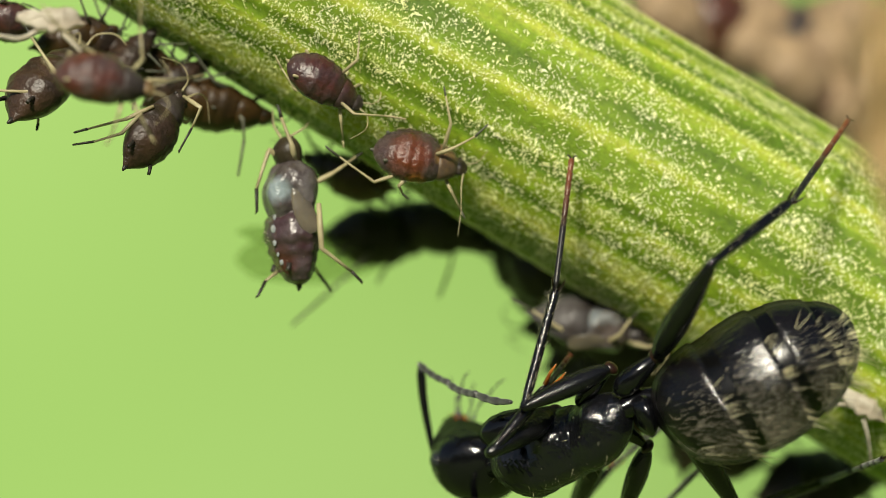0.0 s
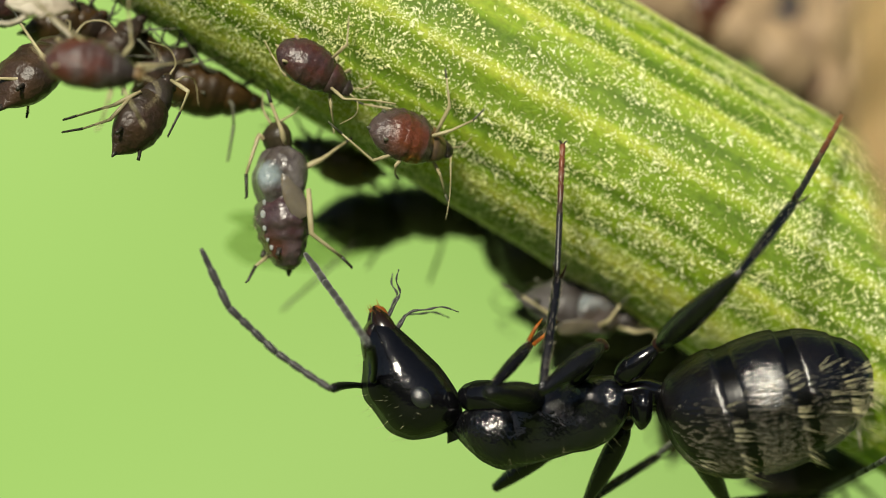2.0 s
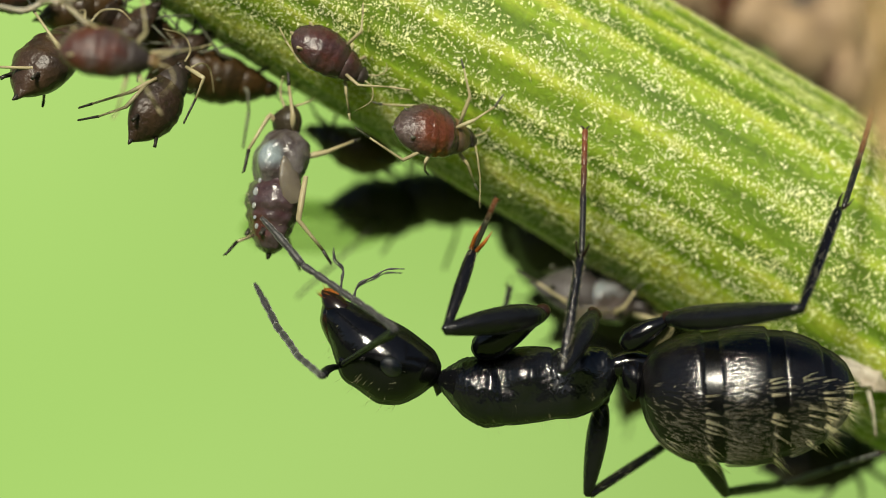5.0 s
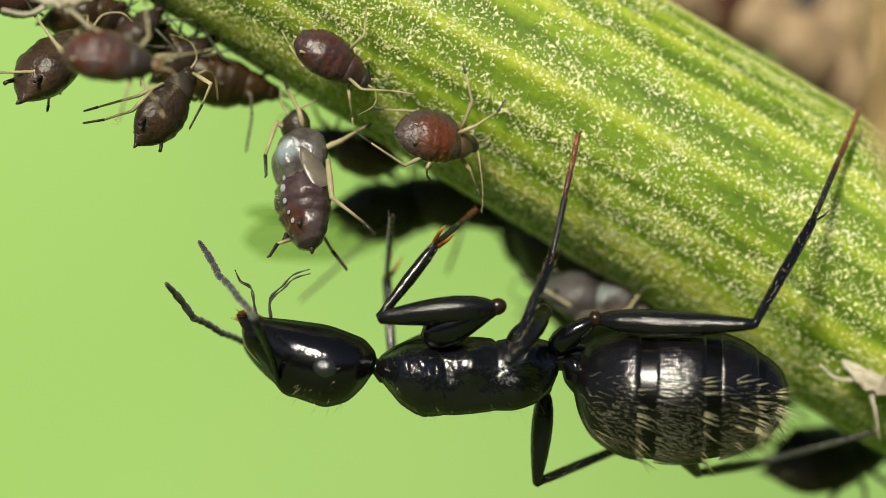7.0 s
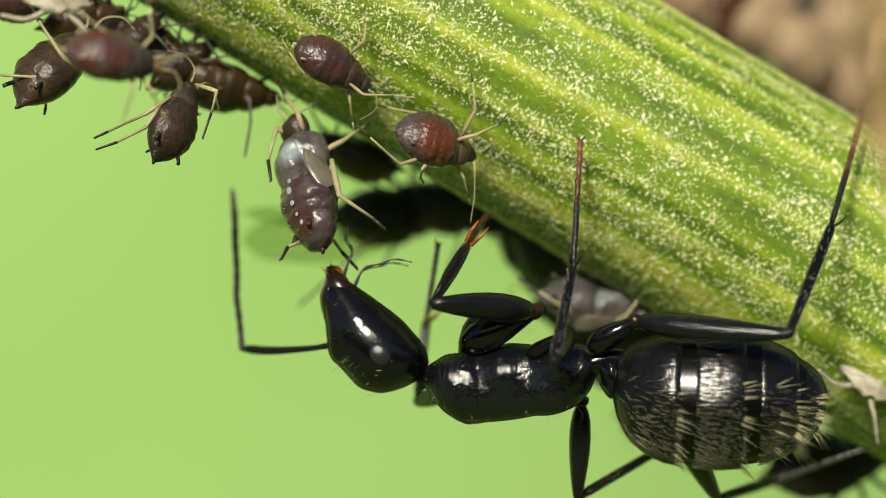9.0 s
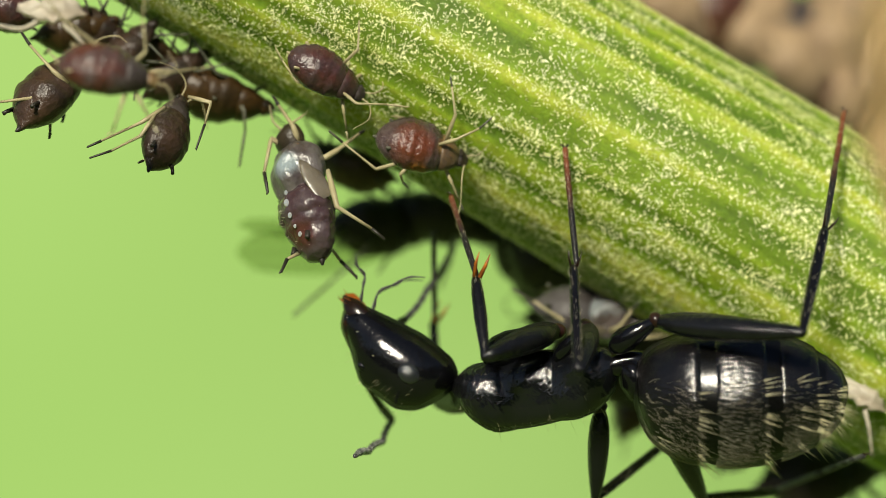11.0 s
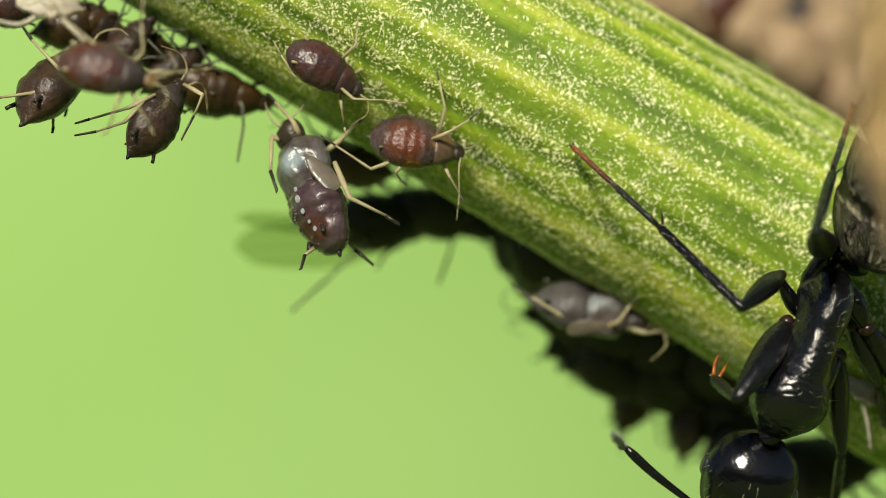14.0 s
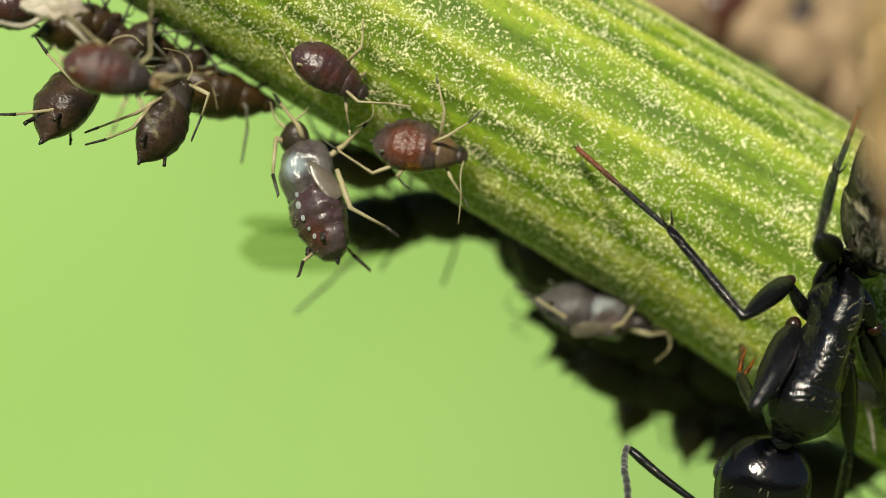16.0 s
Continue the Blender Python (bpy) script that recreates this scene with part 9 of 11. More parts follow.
    walk(ant_part["right_hind_coxa"], [
        (0, at(-3.31, -0.18, -0.27, -65, 28, 165)), (0.5, at(-3.28, -0.18, -0.24, -66, 26, 164)), (1, at(-3.33, -0.25, -0.33, -64, 35, 179)),
        (1.5, at(-3.28, -0.27, -0.28, -67, 33, -178)), (2, at(-3.26, -0.29, -0.23, -70, 27, -173)), (2.5, at(-3.31, -0.34, -0.31, -72, 33, -165)),
        (3, at(-3.24, -0.36, -0.25, -76, 29, -159)), (3.5, at(-3.34, -0.34, -0.30, -76, 29, -167)), (4, at(-3.35, -0.31, -0.31, -76, 30, -172)),
        (4.2, at(-3.52, -0.28, -0.36, -77, 27, -178)), (6.5, at(-3.26, -0.35, -0.22, -76, 24, -160)), (7, at(-3.19, -0.34, -0.20, -75, 27, -158)),
        (7.5, at(-3.17, -0.33, -0.18, -74, 24, -158)), (8, at(-3.25, -0.36, -0.23, -74, 26, -159)), (8.5, at(-3.28, -0.33, -0.23, -75, 25, -167)),
        (9, at(-3.31, -0.27, -0.25, -74, 26, -178)), (11.3, at(-3.35, -0.22, -0.28, -73, 27, 173)), (11.5, at(-3.03, -0.28, -0.11, -71, 16, -137)),
        (12, at(-3.12, -0.36, -0.11, -64, 4, -141)), (12.5, at(-3.06, -0.31, -0.07, -58, -23, -141)), (13, at(-2.83, -0.23, -0.17, -29, -20, -169)),
        (13.5, at(-2.75, -0.22, -0.22, -28, -24, -170)), (14, at(-2.74, -0.22, -0.23, -28, -26, -171)), (14.5, at(-2.72, -0.23, -0.24, -28, -27, -173)),
        (15, at(-2.73, -0.22, -0.23, -29, -26, -171)), (15.5, at(-2.74, -0.21, -0.22, -30, -25, -168)), (16, at(-2.75, -0.20, -0.21, -31, -24, -167)),
    ])
    walk(ant_part["right_hind_femur"], [
        (0, at(-4.03, 0.02, -0.66, -38, 13, -153)), (0.5, at(-4.02, 0.03, -0.62, -39, 15, -153)), (1, at(-4.03, -0.24, -0.81, -38, 12, -141)),
        (1.5, at(-3.99, -0.30, -0.75, -38, 11, -138)), (2, at(-4.01, -0.38, -0.62, -41, 8, -135)), (2.25, at(-4.00, -0.45, -0.70, -39, 7, -133)),
        (2.5, at(-4.00, -0.52, -0.77, -38, 5, -132)), (3, at(-3.93, -0.63, -0.66, -42, 2, -127)), (3.5, at(-4.06, -0.50, -0.71, -42, 1, -135)),
        (3.75, at(-4.07, -0.45, -0.72, -41, 0, -142)), (4, at(-4.08, -0.41, -0.74, -40, -1, -149)), (4.2, at(-4.28, -0.31, -0.74, -41, -4, -150)),
        (5.35, at(-4.14, -0.46, -0.65, -39, -5, -153)), (6.5, at(-3.99, -0.62, -0.56, -37, -6, -157)), (7, at(-3.89, -0.62, -0.58, -34, -6, -169)),
        (7.5, at(-3.89, -0.61, -0.52, -33, 0, -167)), (8, at(-3.96, -0.63, -0.61, -34, -5, -162)), (8.5, at(-4.03, -0.50, -0.59, -34, -6, -170)),
        (8.75, at(-4.05, -0.40, -0.61, -34, -8, -173)), (9, at(-4.07, -0.29, -0.63, -34, -10, -177)), (10.15, at(-4.08, -0.20, -0.65, -35, -11, -178)),
        (11.3, at(-4.10, -0.12, -0.66, -35, -13, -179)), (11.367, at(-3.94, -0.36, -0.55, -38, -18, -161)), (11.433, at(-3.78, -0.61, -0.45, -43, -23, -141)),
        (11.5, at(-3.62, -0.85, -0.34, -49, -25, -121)), (11.75, at(-3.70, -0.87, -0.26, -52, -30, -114)), (12, at(-3.77, -0.89, -0.17, -55, -34, -107)),
        (12.167, at(-3.74, -0.86, -0.02, -64, -40, -99)), (12.333, at(-3.70, -0.83, 0.12, -75, -44, -90)), (12.5, at(-3.67, -0.80, 0.27, -87, -47, -79)),
        (12.625, at(-3.65, -0.70, 0.24, -89, -51, -83)), (12.75, at(-3.64, -0.59, 0.20, -90, -55, -88)), (12.875, at(-3.62, -0.49, 0.17, -90, -60, -93)),
        (13, at(-3.61, -0.38, 0.13, -90, -64, -99)), (13.5, at(-3.51, -0.35, 0.14, -94, -64, -93)), (14, at(-3.50, -0.33, 0.14, -98, -63, -90)),
        (14.5, at(-3.48, -0.32, 0.14, -102, -62, -86)), (15, at(-3.49, -0.34, 0.14, -102, -62, -87)), (15.5, at(-3.50, -0.36, 0.13, -102, -62, -87)),
        (16, at(-3.51, -0.38, 0.13, -102, -62, -87)),
    ])
    walk(ant_part["right_hind_tibia"], [
        (0, at(-6.42, -1.20, -1.28, -102, 35, 100)), (0.5, at(-6.39, -1.17, -1.33, -104, 33, 96)), (1, at(-6.12, -1.93, -1.37, -106, 36, 107)),
        (1.5, at(-6.00, -2.11, -1.26, -111, 38, 109)), (2, at(-5.94, -2.31, -1.00, -110, 39, 115)), (2.25, at(-5.88, -2.44, -1.00, -117, 42, 114)),
        (2.5, at(-5.83, -2.56, -1.00, -125, 45, 112)), (3, at(-5.58, -2.83, -0.75, -123, 45, 123)), (3.5, at(-6.01, -2.44, -0.74, -121, 47, 117)),
        (3.75, at(-6.23, -2.15, -0.72, -123, 49, 113)), (4, at(-6.43, -1.84, -0.70, -125, 50, 108)), (4.2, at(-6.65, -1.68, -0.55, -123, 50, 106)),
        (5.35, at(-6.58, -1.69, -0.40, -117, 53, 123)), (6.5, at(-6.51, -1.68, -0.25, -109, 54, 141)), (7, at(-6.57, -1.15, -0.28, -102, 54, 150)),
        (7.5, at(-6.57, -1.23, -0.53, -105, 53, 148)), (8, at(-6.57, -1.48, -0.37, -104, 53, 148)), (8.5, at(-6.72, -0.99, -0.29, -103, 56, 142)),
        (8.75, at(-6.75, -0.71, -0.22, -107, 58, 131)), (9, at(-6.78, -0.42, -0.15, -112, 59, 119)), (10.15, at(-6.78, -0.31, -0.09, -120, 59, 105)),
        (11.3, at(-6.78, -0.18, -0.04, -127, 58, 91)), (11.367, at(-6.40, -1.24, 0.32, -116, 57, 112)), (11.433, at(-5.75, -2.20, 0.61, -107, 54, 131)),
        (11.5, at(-4.91, -2.97, 0.84, -100, 49, 147)), (11.75, at(-4.67, -3.05, 1.11, -93, 49, 149)), (12, at(-4.44, -3.07, 1.38, -86, 48, 150)),
        (12.167, at(-4.07, -2.95, 1.73, -73, 45, 156)), (12.333, at(-3.70, -2.81, 2.04, -62, 41, 161)), (12.5, at(-3.30, -2.64, 2.28, -52, 36, 165)),
        (12.625, at(-3.45, -2.41, 2.38, -44, 40, 161)), (12.75, at(-3.58, -2.15, 2.46, -37, 44, 158)), (12.875, at(-3.69, -1.87, 2.54, -28, 48, 155)),
        (13, at(-3.79, -1.59, 2.59, -20, 53, 153)), (13.5, at(-3.58, -1.56, 2.60, -22, 56, 152)), (14, at(-3.49, -1.59, 2.58, -21, 56, 151)),
        (14.5, at(-3.40, -1.62, 2.56, -21, 56, 150)), (15, at(-3.41, -1.64, 2.56, -20, 56, 151)), (15.5, at(-3.42, -1.66, 2.55, -19, 55, 153)),
        (16, at(-3.43, -1.68, 2.55, -18, 55, 154)),
    ])
    walk(ant_part["right_hind_tarsus"], [
        (0, at(-6.78, 0.83, -2.69, -115, 44, 91)), (0.5, at(-6.60, 0.91, -2.70, -116, 41, 91)), (1, at(-6.70, 0.02, -2.82, -121, 41, 95)),
        (1.5, at(-6.63, -0.24, -2.79, -122, 43, 104)), (2, at(-6.75, -0.54, -2.56, -121, 43, 111)), (2.25, at(-6.63, -0.74, -2.67, -128, 46, 111)),
        (2.5, at(-6.49, -0.91, -2.76, -135, 48, 110)), (3, at(-6.53, -1.34, -2.52, -134, 46, 118)), (3.5, at(-6.79, -0.91, -2.56, -135, 44, 110)),
        (3.75, at(-6.87, -0.62, -2.59, -136, 46, 106)), (4, at(-6.93, -0.32, -2.62, -138, 47, 102)), (4.2, at(-7.10, -0.13, -2.46, -137, 44, 98)),
        (5.35, at(-7.40, -0.42, -2.39, -133, 46, 111)), (6.5, at(-7.64, -0.76, -2.28, -129, 48, 125)), (7, at(-7.84, -0.41, -2.31, -127, 51, 129)),
        (7.5, at(-7.84, -0.44, -2.53, -132, 53, 125)), (8, at(-7.83, -0.68, -2.37, -129, 52, 128)), (8.5, at(-7.83, -0.13, -2.35, -133, 54, 116)),
        (8.75, at(-7.63, 0.30, -2.33, -134, 54, 109)), (9, at(-7.39, 0.70, -2.29, -134, 54, 101)), (10.15, at(-7.10, 0.94, -2.23, -136, 56, 94)),
        (11.3, at(-6.81, 1.15, -2.16, -138, 57, 86)), (11.367, at(-6.90, 0.04, -1.77, -126, 55, 108)), (11.433, at(-6.72, -1.07, -1.40, -116, 52, 127)),
        (11.5, at(-6.28, -2.07, -1.05, -109, 46, 143)), (11.75, at(-6.08, -2.18, -0.76, -100, 48, 148)), (12, at(-5.89, -2.22, -0.48, -90, 49, 153)),
        (12.167, at(-5.70, -2.24, -0.03, -77, 45, 160)), (12.333, at(-5.49, -2.20, 0.41, -66, 40, 165)), (12.5, at(-5.25, -2.10, 0.81, -56, 35, 169)),
        (12.625, at(-5.26, -1.78, 0.78, -49, 40, 163)), (12.75, at(-5.24, -1.47, 0.73, -43, 46, 157)), (12.875, at(-5.20, -1.17, 0.67, -37, 52, 152)),
        (13, at(-5.13, -0.92, 0.59, -31, 59, 147)), (13.5, at(-4.82, -0.90, 0.54, -30, 57, 149)), (14, at(-4.71, -0.92, 0.51, -28, 56, 150)),
        (14.5, at(-4.60, -0.93, 0.49, -27, 55, 151)), (15, at(-4.64, -0.97, 0.49, -28, 55, 150)), (15.5, at(-4.68, -1.01, 0.50, -29, 55, 149)),
        (16, at(-4.72, -1.04, 0.51, -30, 55, 147)),
    ])
    walk(ant_part["left_front_coxa"], [
        (0, at(-0.74, 0.41, -0.32, -72, -19, 115)), (0.5, at(-0.77, 0.45, -0.31, -73, -19, 116)), (1, at(-0.92, 0.61, -0.25, -75, -16, 130)),
        (1.5, at(-0.94, 0.61, -0.22, -77, -21, 135)), (2, at(-0.94, 0.55, -0.26, -78, -15, 146)), (2.5, at(-0.67, 0.36, -0.40, -74, -39, 141)),
        (3, at(-0.70, 0.39, -0.38, -74, -45, 150)), (3.5, at(-0.66, 0.35, -0.43, -74, -42, 142)), (4, at(-0.60, 0.25, -0.54, -70, -44, 131)),
        (4.2, at(-0.72, 0.39, -0.35, -75, -37, 138)), (5.35, at(-0.48, 0.18, -0.07, -86, 1, 142)), (6.5, at(-0.25, -0.03, 0.22, -97, 38, 138)),
        (7, at(-0.18, 0.06, 0.11, -91, 33, 148)), (7.25, at(-0.36, 0.18, -0.20, -92, -2, 148)), (7.5, at(-0.53, 0.29, -0.52, -92, -38, 148)),
        (8, at(-0.48, 0.27, -0.51, -92, -32, 151)), (8.5, at(-0.43, 0.06, -0.68, -85, -37, 131)), (9, at(-1.12, -0.07, -0.84, -28, -40, 53)),
        (11.3, at(-1.10, 0.35, -0.62, -6, -39, 12)), (11.5, at(-0.88, 0.13, -0.58, -3, -40, 66)), (12, at(-0.57, 0.09, -0.62, -26, -38, 119)),
        (12.5, at(-0.63, 0.32, -0.41, -12, -31, 143)), (13, at(-0.76, 0.42, -0.32, -2, 8, 166)), (13.5, at(-0.66, 0.38, -0.31, -3, 8, 157)),
        (14, at(-0.68, 0.39, -0.31, -3, 8, 158)), (14.5, at(-0.69, 0.40, -0.31, -3, 8, 159)), (15, at(-0.69, 0.40, -0.31, -3, 8, 160)),
        (15.5, at(-0.69, 0.40, -0.31, -3, 8, 161)), (16, at(-0.69, 0.40, -0.31, -2, 8, 162)),
    ])
    walk(ant_part["left_front_femur"], [
        (0, at(-1.24, 1.48, 0.09, 33, -12, 31)), (0.25, at(-1.26, 1.50, 0.10, 35, -11, 24)), (0.5, at(-1.28, 1.51, 0.11, 36, -9, 17)),
        (0.75, at(-1.48, 1.52, 0.11, 37, -13, 13)), (1, at(-1.69, 1.53, 0.11, 39, -17, 8)), (1.5, at(-1.77, 1.43, 0.23, 38, -19, 18)),
        (2, at(-1.94, 1.21, 0.08, 43, -21, 17)), (2.167, at(-1.77, 1.13, 0.18, 38, -19, 30)), (2.333, at(-1.60, 1.05, 0.28, 33, -17, 43)),
        (2.5, at(-1.43, 0.97, 0.38, 29, -13, 55)), (3, at(-1.46, 0.84, 0.50, 33, -11, 63)), (3.25, at(-1.42, 0.88, 0.45, 33, -11, 61)),
        (3.5, at(-1.38, 0.92, 0.41, 32, -11, 58)), (4, at(-1.19, 0.92, 0.33, 30, -12, 53)), (4.2, at(-1.47, 1.06, 0.39, 32, -12, 48)),
        (4.66, at(-1.37, 0.97, 0.20, 32, -9, 52)), (5.12, at(-1.27, 0.88, 0.01, 32, -7, 55)), (5.58, at(-1.17, 0.80, -0.18, 32, -4, 59)),
        (6.04, at(-1.07, 0.71, -0.37, 32, -2, 62)), (6.5, at(-0.97, 0.62, -0.56, 32, 1, 66)), (7, at(-1.07, 0.62, -0.57, 32, 1, 66)),
        (7.25, at(-1.23, 0.72, -0.16, 30, -5, 67)), (7.5, at(-1.38, 0.81, 0.25, 28, -10, 69)), (8, at(-1.41, 0.79, 0.15, 30, -9, 69)),
        (8.25, at(-1.25, 0.80, 0.11, 30, -8, 64)), (8.5, at(-1.10, 0.81, 0.07, 30, -7, 60)), (8.75, at(-0.83, 0.76, 0.02, 31, -5, 53)),
        (9, at(-0.55, 0.70, -0.03, 31, -2, 46)), (10.15, at(-0.36, 0.62, 0.07, 32, 5, 43)), (11.3, at(-0.16, 0.54, 0.18, 32, 12, 40)),
        (11.4, at(-0.32, 0.78, 0.20, 47, 7, 78)), (11.5, at(-0.49, 1.01, 0.22, 57, -6, 113)), (11.75, at(-0.77, 0.98, 0.18, 62, 0, 111)),
        (12, at(-1.04, 0.95, 0.15, 66, 6, 109)), (12.167, at(-1.19, 0.96, 0.18, 71, 16, 103)), (12.333, at(-1.33, 0.97, 0.20, 75, 26, 97)),
        (12.5, at(-1.48, 0.98, 0.23, 78, 37, 91)), (12.562, at(-1.54, 0.95, 0.14, 74, 36, 83)), (12.625, at(-1.60, 0.92, 0.05, 69, 35, 76)),
        (12.688, at(-1.66, 0.89, -0.05, 66, 33, 69)), (12.75, at(-1.72, 0.85, -0.14, 62, 31, 62)), (12.812, at(-1.78, 0.82, -0.23, 59, 29, 55)),
        (12.875, at(-1.84, 0.79, -0.33, 56, 26, 49)), (12.938, at(-1.90, 0.76, -0.42, 54, 23, 43)), (13, at(-1.96, 0.73, -0.51, 52, 20, 37)),
        (13.5, at(-1.81, 0.86, -0.47, 50, 21, 33)), (14, at(-1.83, 0.85, -0.48, 51, 21, 34)), (14.5, at(-1.85, 0.84, -0.48, 52, 21, 34)),
        (15, at(-1.86, 0.82, -0.48, 52, 22, 34)), (15.5, at(-1.86, 0.80, -0.49, 52, 23, 34)), (16, at(-1.87, 0.78, -0.49, 52, 24, 34)),
    ])
    walk(ant_part["left_front_tibia"], [
        (0, at(0.49, 2.50, 0.51, -109, 41, 96)), (0.25, at(0.58, 2.32, 0.47, -105, 39, 102)), (0.5, at(0.65, 2.12, 0.43, -102, 37, 108)),
        (0.75, at(0.46, 1.96, 0.57, -98, 35, 123)), (1, at(0.25, 1.81, 0.71, -94, 32, 137)), (1.5, at(0.08, 2.02, 0.88, -96, 31, 145)),
        (2, at(-0.11, 1.78, 0.80, -99, 26, 145)), (2.167, at(-0.10, 2.10, 0.86, -105, 30, 140)), (2.333, at(-0.16, 2.39, 0.86, -112, 33, 135)),
        (2.5, at(-0.28, 2.60, 0.83, -120, 35, 129)), (3, at(-0.56, 2.63, 0.91, -121, 29, 136)), (3.25, at(-0.43, 2.63, 0.84, -124, 28, 126)),
        (3.5, at(-0.32, 2.62, 0.81, -127, 27, 117)), (4, at(0.02, 2.53, 0.75, -131, 24, 105)), (4.2, at(-0.12, 2.54, 0.83, -127, 26, 106)),
        (4.66, at(-0.12, 2.56, 0.53, -128, 37, 104)), (5.12, at(-0.11, 2.56, 0.25, -131, 48, 102)), (5.58, at(-0.12, 2.55, -0.03, -134, 60, 98)),
        (6.04, at(-0.13, 2.53, -0.32, -142, 70, 90)), (6.5, at(-0.16, 2.50, -0.61, -167, 80, 65)), (7, at(-0.25, 2.50, -0.62, -154, 80, 78)),
        (7.25, at(-0.44, 2.60, -0.00, 55, 88, -73)), (7.5, at(-0.67, 2.70, 0.59, 33, 77, -95)), (8, at(-0.68, 2.67, 0.49, 29, 77, -100)),
        (8.25, at(-0.38, 2.63, 0.39, -1, 82, -134)), (8.5, at(-0.08, 2.57, 0.33, -50, 81, 173)), (8.75, at(0.40, 2.39, 0.18, -73, 82, 143)),
        (9, at(0.88, 2.17, 0.04, -96, 81, 114)), (10.15, at(1.14, 2.01, -0.11, -126, 80, 79)), (11.3, at(1.38, 1.83, -0.24, -143, 76, 56)),
        (11.4, at(0.10, 2.77, -0.05, -85, 57, 128)), (11.5, at(-1.29, 2.89, 0.42, -80, 30, 149)), (11.75, at(-1.50, 2.89, 0.19, -74, 31, 147)),
        (12, at(-1.72, 2.88, -0.06, -68, 33, 146)), (12.167, at(-1.62, 2.88, -0.38, -56, 30, 151)), (12.333, at(-1.55, 2.79, -0.70, -45, 27, 155)),
        (12.5, at(-1.51, 2.60, -1.02, -35, 23, 158)), (12.562, at(-1.35, 2.59, -1.07, -36, 28, 145)), (12.625, at(-1.19, 2.55, -1.13, -38, 32, 131)),
        (12.688, at(-1.04, 2.48, -1.17, -41, 36, 117)), (12.75, at(-0.89, 2.40, -1.20, -46, 39, 101)), (12.812, at(-0.76, 2.30, -1.22, -52, 41, 84)),
        (12.875, at(-0.63, 2.18, -1.23, -58, 41, 67)), (12.938, at(-0.52, 2.04, -1.22, -65, 40, 50)), (13, at(-0.42, 1.88, -1.21, -70, 38, 34)),
        (13.5, at(-0.21, 1.91, -1.22, -67, 42, 39)), (14, at(-0.24, 1.92, -1.22, -69, 38, 34)), (14.5, at(-0.27, 1.92, -1.21, -71, 34, 29)),
        (15, at(-0.28, 1.89, -1.25, -72, 33, 28)), (15.5, at(-0.30, 1.86, -1.28, -73, 33, 26)), (16, at(-0.32, 1.83, -1.32, -73, 32, 25)),
    ])
